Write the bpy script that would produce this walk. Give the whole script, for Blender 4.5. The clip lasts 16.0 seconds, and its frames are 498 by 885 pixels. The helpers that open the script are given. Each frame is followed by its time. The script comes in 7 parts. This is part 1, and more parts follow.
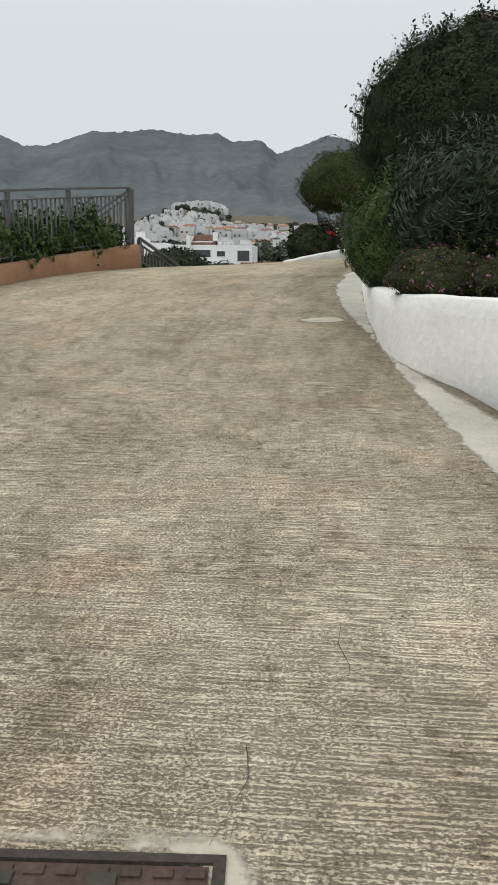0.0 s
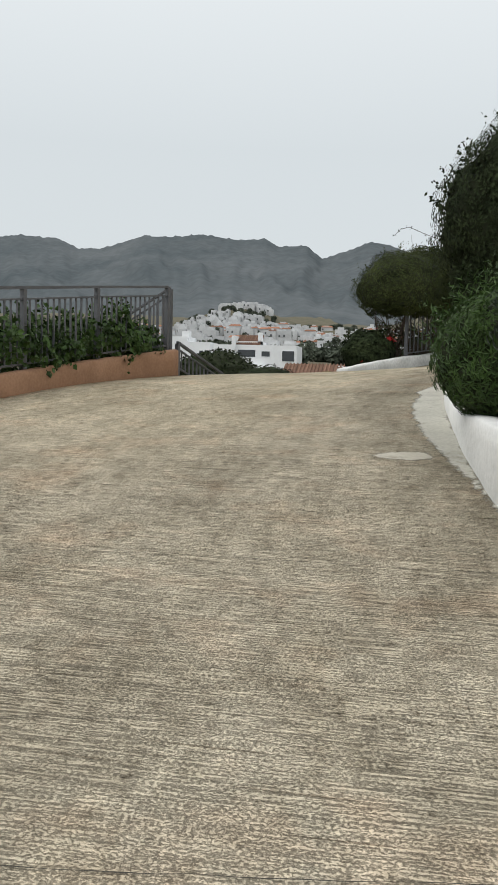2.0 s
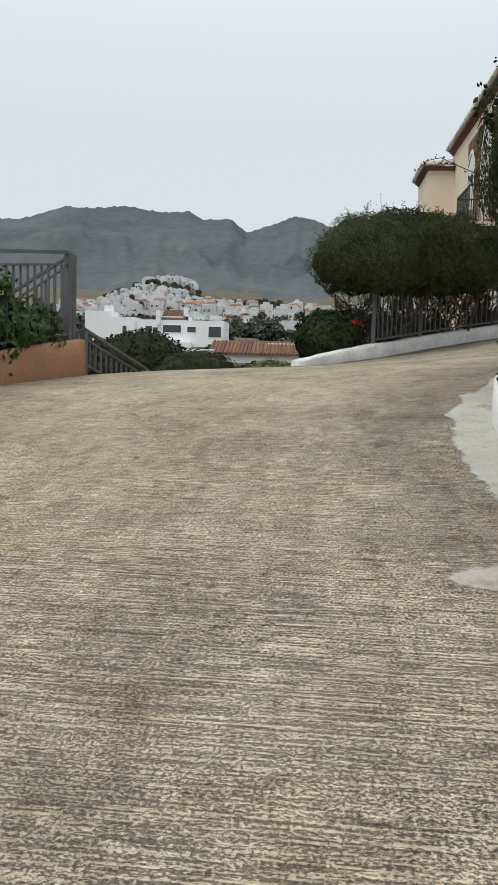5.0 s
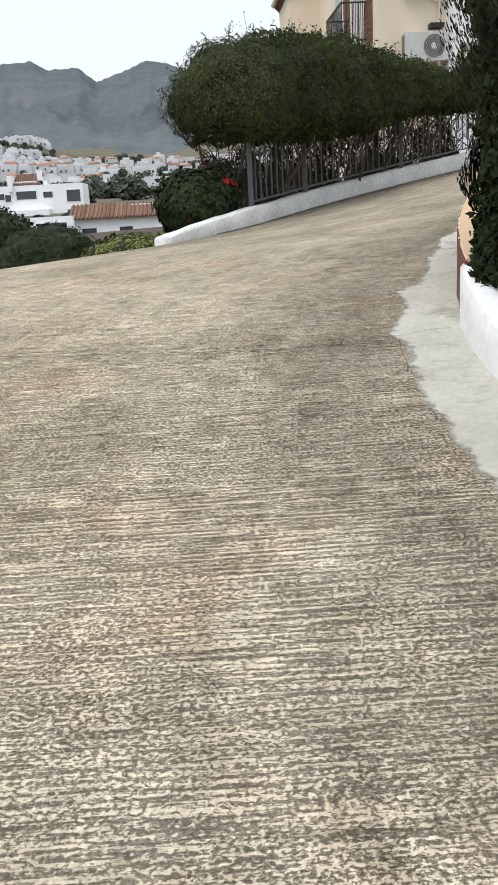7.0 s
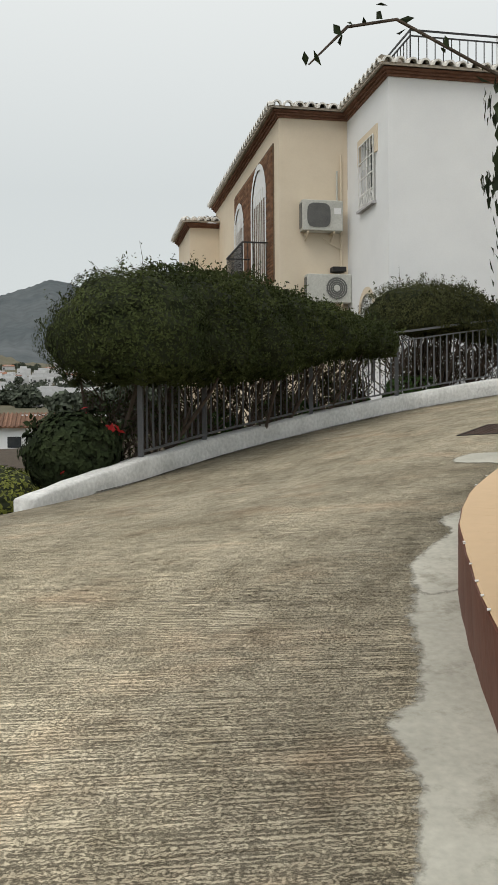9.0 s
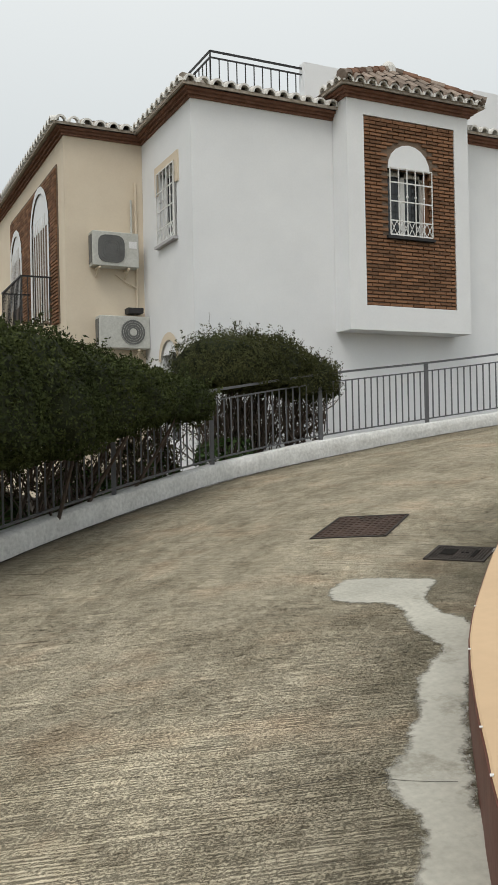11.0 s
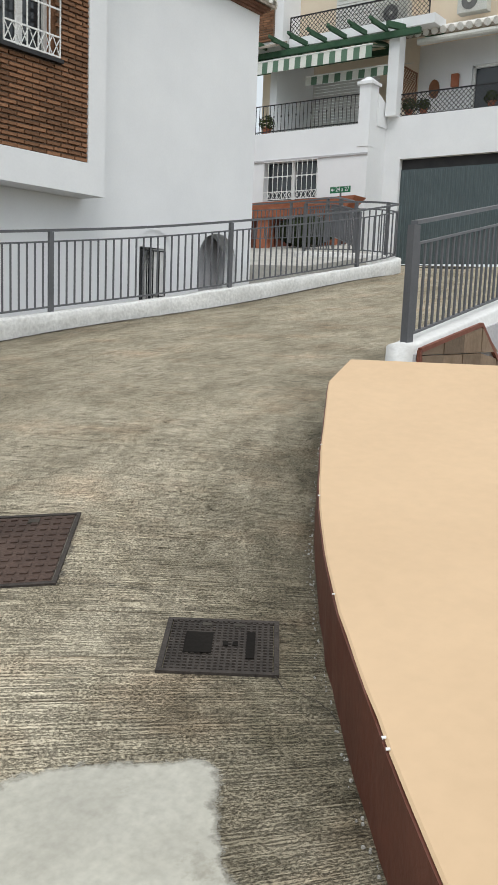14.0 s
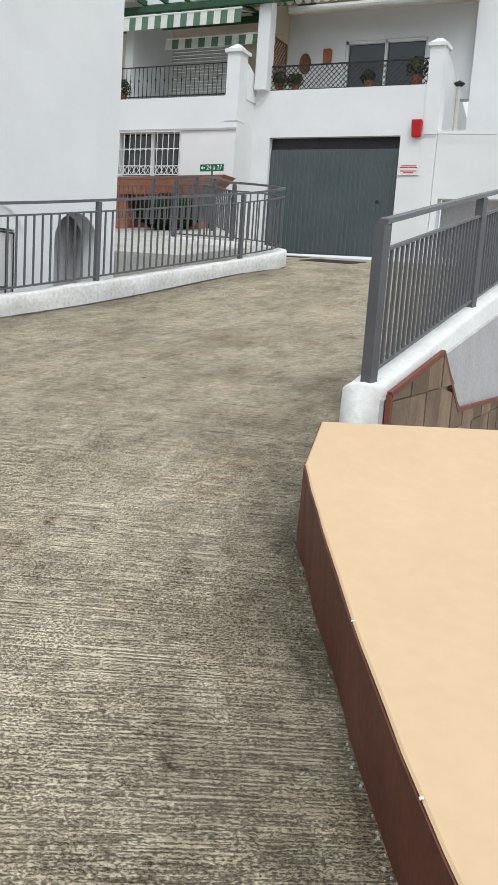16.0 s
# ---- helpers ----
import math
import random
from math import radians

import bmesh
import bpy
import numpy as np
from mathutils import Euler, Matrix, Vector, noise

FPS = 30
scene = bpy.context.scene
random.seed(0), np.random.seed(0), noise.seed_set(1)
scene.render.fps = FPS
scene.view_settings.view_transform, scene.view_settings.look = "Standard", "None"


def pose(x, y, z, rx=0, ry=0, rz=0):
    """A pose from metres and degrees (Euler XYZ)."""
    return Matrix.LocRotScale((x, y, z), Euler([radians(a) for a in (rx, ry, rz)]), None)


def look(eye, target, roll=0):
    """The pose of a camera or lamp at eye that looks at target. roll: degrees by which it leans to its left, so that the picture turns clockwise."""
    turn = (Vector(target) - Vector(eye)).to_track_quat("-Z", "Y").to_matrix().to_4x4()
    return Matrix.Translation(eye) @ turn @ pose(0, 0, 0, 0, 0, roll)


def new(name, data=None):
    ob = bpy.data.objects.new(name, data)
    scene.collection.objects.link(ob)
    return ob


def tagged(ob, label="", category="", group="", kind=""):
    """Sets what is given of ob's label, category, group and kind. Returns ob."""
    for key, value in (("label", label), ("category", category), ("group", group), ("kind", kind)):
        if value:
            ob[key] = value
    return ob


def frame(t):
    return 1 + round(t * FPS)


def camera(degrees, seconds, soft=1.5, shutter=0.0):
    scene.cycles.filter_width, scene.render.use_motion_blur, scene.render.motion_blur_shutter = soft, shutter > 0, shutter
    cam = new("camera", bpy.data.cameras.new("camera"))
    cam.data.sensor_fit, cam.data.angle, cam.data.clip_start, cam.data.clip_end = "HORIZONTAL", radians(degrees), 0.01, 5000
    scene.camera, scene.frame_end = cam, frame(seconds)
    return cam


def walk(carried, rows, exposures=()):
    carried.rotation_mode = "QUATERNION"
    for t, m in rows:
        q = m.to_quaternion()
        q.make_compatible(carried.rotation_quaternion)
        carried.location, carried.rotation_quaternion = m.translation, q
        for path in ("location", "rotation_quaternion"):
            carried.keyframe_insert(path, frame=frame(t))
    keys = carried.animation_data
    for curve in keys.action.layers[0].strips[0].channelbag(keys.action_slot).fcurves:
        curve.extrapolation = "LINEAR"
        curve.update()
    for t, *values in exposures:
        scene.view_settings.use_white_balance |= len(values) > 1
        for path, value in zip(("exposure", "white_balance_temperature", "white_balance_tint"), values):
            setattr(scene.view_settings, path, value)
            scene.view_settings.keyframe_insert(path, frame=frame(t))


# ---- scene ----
cam = camera(32.5, 16.0)
PATH = [
    (0, (1.22, -11.798, 0.296), (0.992, -9.847, -0.081), 0.4),
    (0.5, (1.124, -11.3, 0.3), (0.925, -9.341, -0.052), 2.4),
    (1, (1.03, -10.797, 0.366), (0.765, -8.842, 0.041), 2.4),
    (1.5, (0.901, -10.293, 0.437), (0.594, -8.331, 0.203), 2.5),
    (2, (0.839, -9.731, 0.478), (0.509, -7.765, 0.324), 1.4),
    (2.5, (0.693, -9.151, 0.479), (0.408, -7.174, 0.385), 0.3),
    (3, (0.581, -8.557, 0.485), (0.329, -6.577, 0.356), 0.4),
    (3.5, (0.443, -8.002, 0.566), (0.189, -6.022, 0.447), 0.3),
    (6, (0.109, -5.203, 0.802), (0.121, -3.26, 0.329), 1.0),
    (6.5, (0.171, -4.613, 0.838), (0.319, -2.717, 0.217), -1.8),
    (7, (0.164, -4.022, 0.965), (0.272, -2.097, 0.433), -3.1),
    (7.5, (0.137, -3.414, 1.127), (0.308, -1.448, 0.798), -3.0),
    (8, (0.227, -2.849, 1.273), (0.451, -0.87, 1.094), -2.7),
    (8.2, (0.264, -2.633, 1.267), (0.521, -0.654, 1.124), -2.0),
    (10.3, (0.608, -0.197, 1.863), (1.238, 1.701, 1.847), -1.0),
    (10.5, (0.648, 0.041, 1.907), (1.332, 1.92, 1.896), -1.1),
    (11, (0.741, 0.543, 2.033), (1.61, 2.345, 2.032), -1.2),
    (11.5, (0.956, 1.087, 2.104), (1.94, 2.829, 2.089), -1.3),
    (12, (1.151, 1.663, 2.179), (2.253, 3.331, 2.167), -1.2),
    (12.5, (1.373, 2.204, 2.245), (2.636, 3.745, 2.077), -0.5),
    (13, (1.702, 2.747, 2.334), (3.082, 4.173, 2.079), 0.0),
    (13.5, (2.051, 3.266, 2.397), (3.567, 4.543, 2.127), 0.6),
    (14, (2.479, 3.733, 2.44), (4.07, 4.904, 2.132), 2.3),
    (14.5, (2.903, 4.237, 2.433), (4.483, 5.397, 2.035), 2.9),
    (15, (3.312, 4.629, 2.487), (4.908, 5.775, 2.108), 1.5),
    (15.5, (3.685, 5.039, 2.6), (5.351, 6.097, 2.278), 2.3),
    (16, (4.04, 5.465, 2.718), (5.821, 6.31, 2.38), 4.0),
]
EXPOSURES = [(0.0, -0.04, 6550, 10), (3.7, -0.05, 6450, 10), (6.0, 0.16, 6300, 12), (6.6, 0.46, 6200, 14), (7.0, 0.42, 6250, 13), (7.6, 0.18, 6500, 12), (8.2, -0.05, 6750, 10), (10.3, -0.12, 6600, 9), (12.0, -0.08, 6650, 10), (13.0, 0.06, 6250, 10), (14.0, 0.11, 6350, 10), (15.0, 0.28, 6250, 10), (16.0, 0.24, 6250, 10)]
walk(cam, [(t, look(eye, target, roll)) for t, eye, target, roll in PATH], EXPOSURES)

# ---- light ----
world = bpy.data.worlds.new("overcast_sky")
scene.world = world
world.use_nodes = True
wn = world.node_tree.nodes
wl = world.node_tree.links
sky = wn.new("ShaderNodeTexSky")
sky.sky_type = "NISHITA"
sky.sun_disc = False
sky.sun_elevation = radians(52)
sky.sun_rotation = radians(228)
sky.dust_density = 4.0
veil = wn.new("ShaderNodeMixRGB")
veil.inputs[0].default_value = 0.90
wco = wn.new("ShaderNodeTexCoord")
wsep = wn.new("ShaderNodeSeparateXYZ")
wl.new(wco.outputs["Generated"], wsep.inputs[0])
cloud = wn.new("ShaderNodeValToRGB")
cloud.color_ramp.elements[0].position, cloud.color_ramp.elements[1].position = 0.25, 0.95
cloud.color_ramp.elements[0].color = (0.56, 0.60, 0.615, 1)
cloud.color_ramp.elements[1].color = (1.0, 1.02, 1.02, 1)
wl.new(wsep.outputs[2], cloud.inputs[0])
bright = wn.new("ShaderNodeMixRGB")
bright.blend_type = "MULTIPLY"
bright.inputs[0].default_value = 1.0
bright.inputs[2].default_value = (13.5, 13.5, 13.5, 1)
wl.new(cloud.outputs[0], bright.inputs[1])
wl.new(bright.outputs[0], veil.inputs[2])
wl.new(sky.outputs[0], veil.inputs[1])
back = wn["Background"]
back.inputs[1].default_value = 0.1
wl.new(veil.outputs[0], back.inputs[0])

sun_data = bpy.data.lights.new("sun", "SUN")
sun_data.energy = 1.0
sun_data.angle = radians(25)
sun_data.color = (1.0, 0.98, 0.95)
sun = new("sun", sun_data)
sun.matrix_world = look((0, 0, 30), (10.0 * math.sin(radians(48)), 10.0 * math.cos(radians(48)), 30 - 12.8))


# ---- materials ----
class Mat:
    """A procedural material with a colour varied at two scales, roughness and bump."""

    def __init__(self, name, a, b, scale=4.0, rough=0.8, bump=0.2, fine=60.0, metal=0.0, spread=0.5, vary=0.0, spec=0.3, grainy=0.12):
        m = bpy.data.materials.new(name)
        m.use_nodes = True
        self.m, self.nt = m, m.node_tree
        n, lk = self.nt.nodes, self.nt.links
        self.bsdf = n["Principled BSDF"]
        self.bsdf.inputs["Roughness"].default_value = rough
        self.bsdf.inputs["Metallic"].default_value = metal
        self.bsdf.inputs["Specular IOR Level"].default_value = spec
        co = n.new("ShaderNodeTexCoord")
        self.co = co
        n1 = n.new("ShaderNodeTexNoise")
        n1.inputs["Scale"].default_value = scale
        n1.inputs["Detail"].default_value = 6
        n1.inputs["Roughness"].default_value = 0.62
        lk.new(co.outputs["Object"], n1.inputs["Vector"])
        ramp = n.new("ShaderNodeValToRGB")
        ramp.color_ramp.elements[0].position = 0.5 - spread / 2
        ramp.color_ramp.elements[1].position = 0.5 + spread / 2
        ramp.color_ramp.elements[0].color = (*a, 1)
        ramp.color_ramp.elements[1].color = (*b, 1)
        lk.new(n1.outputs["Fac"], ramp.inputs[0])
        n2 = n.new("ShaderNodeTexNoise")
        n2.inputs["Scale"].default_value = fine
        n2.inputs["Detail"].default_value = 4
        lk.new(co.outputs["Object"], n2.inputs["Vector"])
        hsv = n.new("ShaderNodeHueSaturation")
        lk.new(ramp.outputs[0], hsv.inputs["Color"])
        mp = n.new("ShaderNodeMapRange")
        mp.inputs[1].default_value, mp.inputs[2].default_value = 0.25, 0.75
        mp.inputs[3].default_value, mp.inputs[4].default_value = 1 - grainy, 1 + grainy
        lk.new(n2.outputs["Fac"], mp.inputs[0])
        self.value = mp.outputs[0]
        if vary:
            info = n.new("ShaderNodeObjectInfo")
            geo = n.new("ShaderNodeNewGeometry")
            add = n.new("ShaderNodeMath")
            lk.new(info.outputs["Random"], add.inputs[0])
            lk.new(geo.outputs["Random Per Island"], add.inputs[1])
            fr = n.new("ShaderNodeMath")
            fr.operation = "FRACT"
            lk.new(add.outputs[0], fr.inputs[0])
            mr = n.new("ShaderNodeMapRange")
            mr.inputs[3].default_value, mr.inputs[4].default_value = 1 - vary, 1 + vary
            lk.new(fr.outputs[0], mr.inputs[0])
            mul = n.new("ShaderNodeMath")
            mul.operation = "MULTIPLY"
            lk.new(mp.outputs[0], mul.inputs[0])
            lk.new(mr.outputs[0], mul.inputs[1])
            self.value = mul.outputs[0]
        lk.new(self.value, hsv.inputs["Value"])
        lk.new(hsv.outputs[0], self.bsdf.inputs["Base Color"])
        self.colour, self.hsv, self.grain = hsv.outputs[0], hsv, n2
        if bump:
            bp = n.new("ShaderNodeBump")
            bp.inputs["Strength"].default_value = bump
            bp.inputs["Distance"].default_value = 0.01
            lk.new(n2.outputs["Fac"], bp.inputs["Height"])
            lk.new(bp.outputs[0], self.bsdf.inputs["Normal"])
            self.bump = bp


def mixed(nt, kind, fac, a, b):
    mx = nt.nodes.new("ShaderNodeMixRGB")
    mx.blend_type = kind
    for k, v in enumerate((fac, a, b)):
        if hasattr(v, "is_linked"):
            nt.links.new(v, mx.inputs[k])
        else:
            mx.inputs[k].default_value = v
    return mx.outputs[0]


def stretched(nt, source, scale, detail=4.0, rough=0.6, lo=0.35, hi=0.65):
    """Noise on coordinates stretched by scale, spread to 0..1."""
    mpn = nt.nodes.new("ShaderNodeMapping")
    mpn.inputs["Scale"].default_value = scale
    nt.links.new(source, mpn.inputs["Vector"])
    no = nt.nodes.new("ShaderNodeTexNoise")
    no.inputs["Scale"].default_value = 1.0
    no.inputs["Detail"].default_value = detail
    no.inputs["Roughness"].default_value = rough
    nt.links.new(mpn.outputs[0], no.inputs["Vector"])
    mr = nt.nodes.new("ShaderNodeMapRange")
    mr.inputs[1].default_value, mr.inputs[2].default_value = lo, hi
    nt.links.new(no.outputs["Fac"], mr.inputs[0])
    return mr.outputs[0]


def maths(nt, kind, *values):
    nd = nt.nodes.new("ShaderNodeMath")
    nd.operation = kind
    for k, v in enumerate(values):
        if hasattr(v, "is_linked"):
            nt.links.new(v, nd.inputs[k])
        else:
            nd.inputs[k].default_value = v
    return nd.outputs[0]


def spread_out(nt, v, lo, hi, a=0.0, b=1.0):
    mr = nt.nodes.new("ShaderNodeMapRange")
    for k, x in enumerate((v, lo, hi, a, b)):
        if hasattr(x, "is_linked"):
            nt.links.new(x, mr.inputs[k])
        else:
            mr.inputs[k].default_value = x
    return mr.outputs[0]


def concrete_ramp():
    """Brushed concrete: cross grooves (u runs along the ramp, v across), wear, pits, stains, and damp grime along both walls."""
    mt = Mat("brushed_concrete", (0.395, 0.347, 0.262), (0.560, 0.500, 0.392), 1.3, 0.9, 0.0, 120.0, spread=0.5)
    nt = mt.nt
    uv = nt.nodes.new("ShaderNodeUVMap")
    uv.uv_map = "along"
    uvo = uv.outputs[0]
    sep = nt.nodes.new("ShaderNodeSeparateXYZ")
    nt.links.new(uvo, sep.inputs[0])
    far = nt.nodes.new("ShaderNodeUVMap")
    far.uv_map = "inner"
    fsep = nt.nodes.new("ShaderNodeSeparateXYZ")
    nt.links.new(far.outputs[0], fsep.inputs[0])
    ragged = stretched(nt, uvo, (1.1, 2.4, 1), 8.0, 0.75, 0.2, 0.8)
    wander = stretched(nt, uvo, (1.6, 0.6, 1), 6.0, 0.72, 0.0, 1.0)
    phase = maths(nt, "ADD", maths(nt, "MULTIPLY", sep.outputs[0], 270.0), maths(nt, "MULTIPLY", wander, 30.0))
    comb = maths(nt, "MULTIPLY_ADD", maths(nt, "SINE", phase), 0.5, 0.5)
    streak = stretched(nt, uvo, (82, 3.4, 1), 7.0, 0.78, 0.27, 0.73)
    crumbs = stretched(nt, uvo, (120, 74, 1), 5.0, 0.76, 0.27, 0.73)
    worn = stretched(nt, uvo, (1.5, 1.1, 1), 10.0, 0.80, 0.38, 0.60)
    lines = maths(nt, "ADD", maths(nt, "MULTIPLY", comb, 0.12), maths(nt, "ADD", maths(nt, "MULTIPLY", streak, 0.80), maths(nt, "MULTIPLY", crumbs, 0.54)))
    rubble = maths(nt, "ADD", maths(nt, "MULTIPLY", comb, 0.06), maths(nt, "ADD", maths(nt, "MULTIPLY", streak, 0.42), maths(nt, "MULTIPLY", crumbs, 0.98)))
    pits = spread_out(nt, mixed(nt, "MIX", worn, lines, rubble), 0.45, 0.76)
    faded = stretched(nt, uvo, (1.1, 0.8, 1), 10.0, 0.80, 0.38, 0.60)
    strength = mixed(nt, "MIX", faded, (0.26, 0.26, 0.26, 1), (1, 1, 1, 1))
    strength = mixed(nt, "MULTIPLY", 1.0, strength, spread_out(nt, sep.outputs[0], 8.0, 12.5, 0.50, 1.0))
    # the outer strip of the bend is washed out and pale
    strip = spread_out(nt, maths(nt, "ADD", fsep.outputs[1], maths(nt, "MULTIPLY", ragged, 1.2)), 3.3, 4.5, 1.0, 0.0)
    strip = maths(nt, "MULTIPLY", strip, maths(nt, "MULTIPLY", spread_out(nt, sep.outputs[0], 11.5, 14.5, 0.0, 1.0), spread_out(nt, sep.outputs[0], 18.5, 21.5, 1.0, 0.0)))
    strength = mixed(nt, "MULTIPLY", 1.0, strength, spread_out(nt, strip, 0.0, 1.0, 1.0, 0.42))
    dark = mixed(nt, "MIX", pits, (0.185, 0.175, 0.152, 1), (1.23, 1.22, 1.20, 1))
    col = mixed(nt, "MULTIPLY", strength, mt.colour, dark)
    grit = stretched(nt, uvo, (310, 260, 1), 3.0, 0.7, 0.30, 0.70)
    col = mixed(nt, "MULTIPLY", 1.0, col, mixed(nt, "MIX", grit, (0.80, 0.79, 0.78, 1), (1.16, 1.16, 1.16, 1)))
    # spalled spots in clusters, and short deep scores across
    cluster = stretched(nt, uvo, (1.9, 1.4, 1), 5.0, 0.7, 0.50, 0.62)
    spots = maths(nt, "MULTIPLY", cluster, stretched(nt, uvo, (26, 15, 1), 5.0, 0.7, 0.54, 0.63))
    col = mixed(nt, "MIX", spots, col, mixed(nt, "MULTIPLY", 1.0, col, (0.40, 0.375, 0.34, 1)))
    scores = maths(nt, "MULTIPLY", stretched(nt, uvo, (30, 0.9, 1), 2.0, 0.5, 0.66, 0.71), 0.75)
    col = mixed(nt, "MIX", scores, col, mixed(nt, "MULTIPLY", 1.0, col, (0.45, 0.42, 0.38, 1)))
    # broad stains, wheel wear and a slight blush
    stain = stretched(nt, uvo, (0.55, 0.9, 1), 10.0, 0.80, 0.44, 0.64)
    col = mixed(nt, "MIX", stain, col, mixed(nt, "MULTIPLY", 1.0, col, (0.64, 0.63, 0.60, 1)))
    smear = stretched(nt, uvo, (2.6, 5.2, 1), 8.0, 0.78, 0.48, 0.66)
    col = mixed(nt, "MIX", smear, col, mixed(nt, "MULTIPLY", 1.0, col, (0.68, 0.665, 0.635, 1)))
    bands = stretched(nt, uvo, (13, 1.5, 1), 6.0, 0.76, 0.34, 0.66)
    col = mixed(nt, "MULTIPLY", 1.0, col, mixed(nt, "MIX", bands, (0.92, 0.915, 0.905, 1), (1.09, 1.09, 1.09, 1)))
    mottle = stretched(nt, uvo, (25, 14, 1), 7.0, 0.80, 0.36, 0.62)
    col = mixed(nt, "MULTIPLY", 1.0, col, mixed(nt, "MIX", mottle, (0.76, 0.75, 0.735, 1), (1.22, 1.22, 1.21, 1)))
    col = mixed(nt, "MULTIPLY", 1.0, col, spread_out(nt, sep.outputs[0], 8.0, 11.0, 1.14, 1.05))
    col = mixed(nt, "MIX", strip, col, mixed(nt, "MULTIPLY", 1.0, col, (1.20, 1.18, 1.13, 1)))
    pale = stretched(nt, uvo, (0.5, 1.6, 1), 9.0, 0.78, 0.52, 0.68)
    col = mixed(nt, "MIX", pale, col, mixed(nt, "MULTIPLY", 1.0, col, (1.17, 1.16, 1.14, 1)))
    blush = stretched(nt, uvo, (1.7, 1.3, 1), 3.0, 0.6, 0.52, 0.75)
    col = mixed(nt, "MIX", blush, col, mixed(nt, "MULTIPLY", 1.0, col, (1.10, 0.985, 0.93, 1)))
    # damp grime grown along the inner bend and along the foot of the outer kerb
    near = spread_out(nt, maths(nt, "ADD", fsep.outputs[0], maths(nt, "MULTIPLY", ragged, 1.3)), 0.62, 1.70, 1.0, 0.0)
    begun = spread_out(nt, sep.outputs[0], 17.5, 21.0, 0.35, 1.0)
    grime = maths(nt, "MULTIPLY", maths(nt, "MULTIPLY", near, begun), 0.92)
    col = mixed(nt, "MIX", grime, col, mixed(nt, "MULTIPLY", 1.0, col, (0.30, 0.305, 0.272, 1)))
    outer = spread_out(nt, maths(nt, "ADD", fsep.outputs[1], maths(nt, "MULTIPLY", ragged, 0.9)), 0.30, 1.25, 0.75, 0.0)
    outer = maths(nt, "MULTIPLY", outer, spread_out(nt, sep.outputs[0], 20.5, 22.5, 0.0, 1.0))
    col = mixed(nt, "MIX", outer, col, mixed(nt, "MULTIPLY", 1.0, col, (0.42, 0.41, 0.385, 1)))
    aged = spread_out(nt, sep.outputs[0], 15.0, 20.0, 0.0, 1.0)
    col = mixed(nt, "MIX", aged, col, mixed(nt, "MULTIPLY", 1.0, col, (0.985, 0.995, 0.985, 1)))
    nt.links.new(col, mt.bsdf.inputs["Base Color"])
    bp = nt.nodes.new("ShaderNodeBump")
    bp.inputs["Strength"].default_value = 0.9
    bp.inputs["Distance"].default_value = 0.012
    nt.links.new(maths(nt, "SUBTRACT", pits, maths(nt, "MULTIPLY", spots, 0.5)), bp.inputs["Height"])
    nt.links.new(bp.outputs[0], mt.bsdf.inputs["Normal"])
    return mt.m


CONCRETE = concrete_ramp()
CEMENT = Mat("pale_cement", (0.36, 0.35, 0.315), (0.53, 0.515, 0.47), 1.6, 0.75, 0.3, 35.0, spread=0.4).m
def feathered(name, a, b):
    """Cement skim that thins out raggedly towards its edge."""
    mt = Mat(name, a, b, 1.6, 0.75, 0.3, 35.0, spread=0.4)
    nt = mt.nt
    at = nt.nodes.new("ShaderNodeAttribute")
    at.attribute_name = "inside"
    rag = nt.nodes.new("ShaderNodeTexNoise")
    rag.inputs["Scale"].default_value = 13.0
    rag.inputs["Detail"].default_value = 6.0
    rag.inputs["Roughness"].default_value = 0.7
    nt.links.new(mt.co.outputs["Object"], rag.inputs["Vector"])
    sm = nt.nodes.new("ShaderNodeMath")
    sm.operation = "MULTIPLY_ADD"
    nt.links.new(at.outputs["Fac"], sm.inputs[0])
    sm.inputs[1].default_value = 1.1
    nt.links.new(rag.outputs["Fac"], sm.inputs[2])
    mr = nt.nodes.new("ShaderNodeMapRange")
    mr.inputs[1].default_value, mr.inputs[2].default_value = 0.72, 1.0
    nt.links.new(sm.outputs[0], mr.inputs[0])
    nt.links.new(mr.outputs[0], mt.bsdf.inputs["Alpha"])
    mould = stretched(nt, mt.co.outputs["Object"], (2.3, 2.3, 2.3), 9.0, 0.75, 0.55, 0.70)
    col = mixed(nt, "MIX", mould, mt.colour, mixed(nt, "MULTIPLY", 1.0, mt.colour, (0.52, 0.50, 0.45, 1)))
    wash = stretched(nt, mt.co.outputs["Object"], (0.9, 0.9, 0.9), 6.0, 0.7, 0.45, 0.65)
    nt.links.new(mixed(nt, "MIX", wash, col, mixed(nt, "MULTIPLY", 1.0, col, (1.03, 1.035, 1.05, 1))), mt.bsdf.inputs["Base Color"])
    return mt.m


SKIM = feathered("cement_skim", (0.345, 0.331, 0.280), (0.50, 0.484, 0.415))
SKIM_TAN = feathered("tan_cement_skim", (0.38, 0.35, 0.28), (0.50, 0.46, 0.38))
SKIM_DARK = feathered("damp_cement_skim", (0.11, 0.10, 0.082), (0.20, 0.182, 0.15))
CEMENT_TAN = Mat("tan_cement", (0.40, 0.37, 0.30), (0.52, 0.48, 0.40), 2.2, 0.85, 0.3, 40.0).m
WHITE = Mat("white_render", (0.75, 0.76, 0.77), (0.83, 0.84, 0.845), 0.8, 0.85, 0.06, 30.0, grainy=0.015).m
WHITE_ROUGH = Mat("rough_whitewash", (0.66, 0.66, 0.64), (0.82, 0.82, 0.80), 1.5, 0.9, 0.8, 18.0, grainy=0.06).m
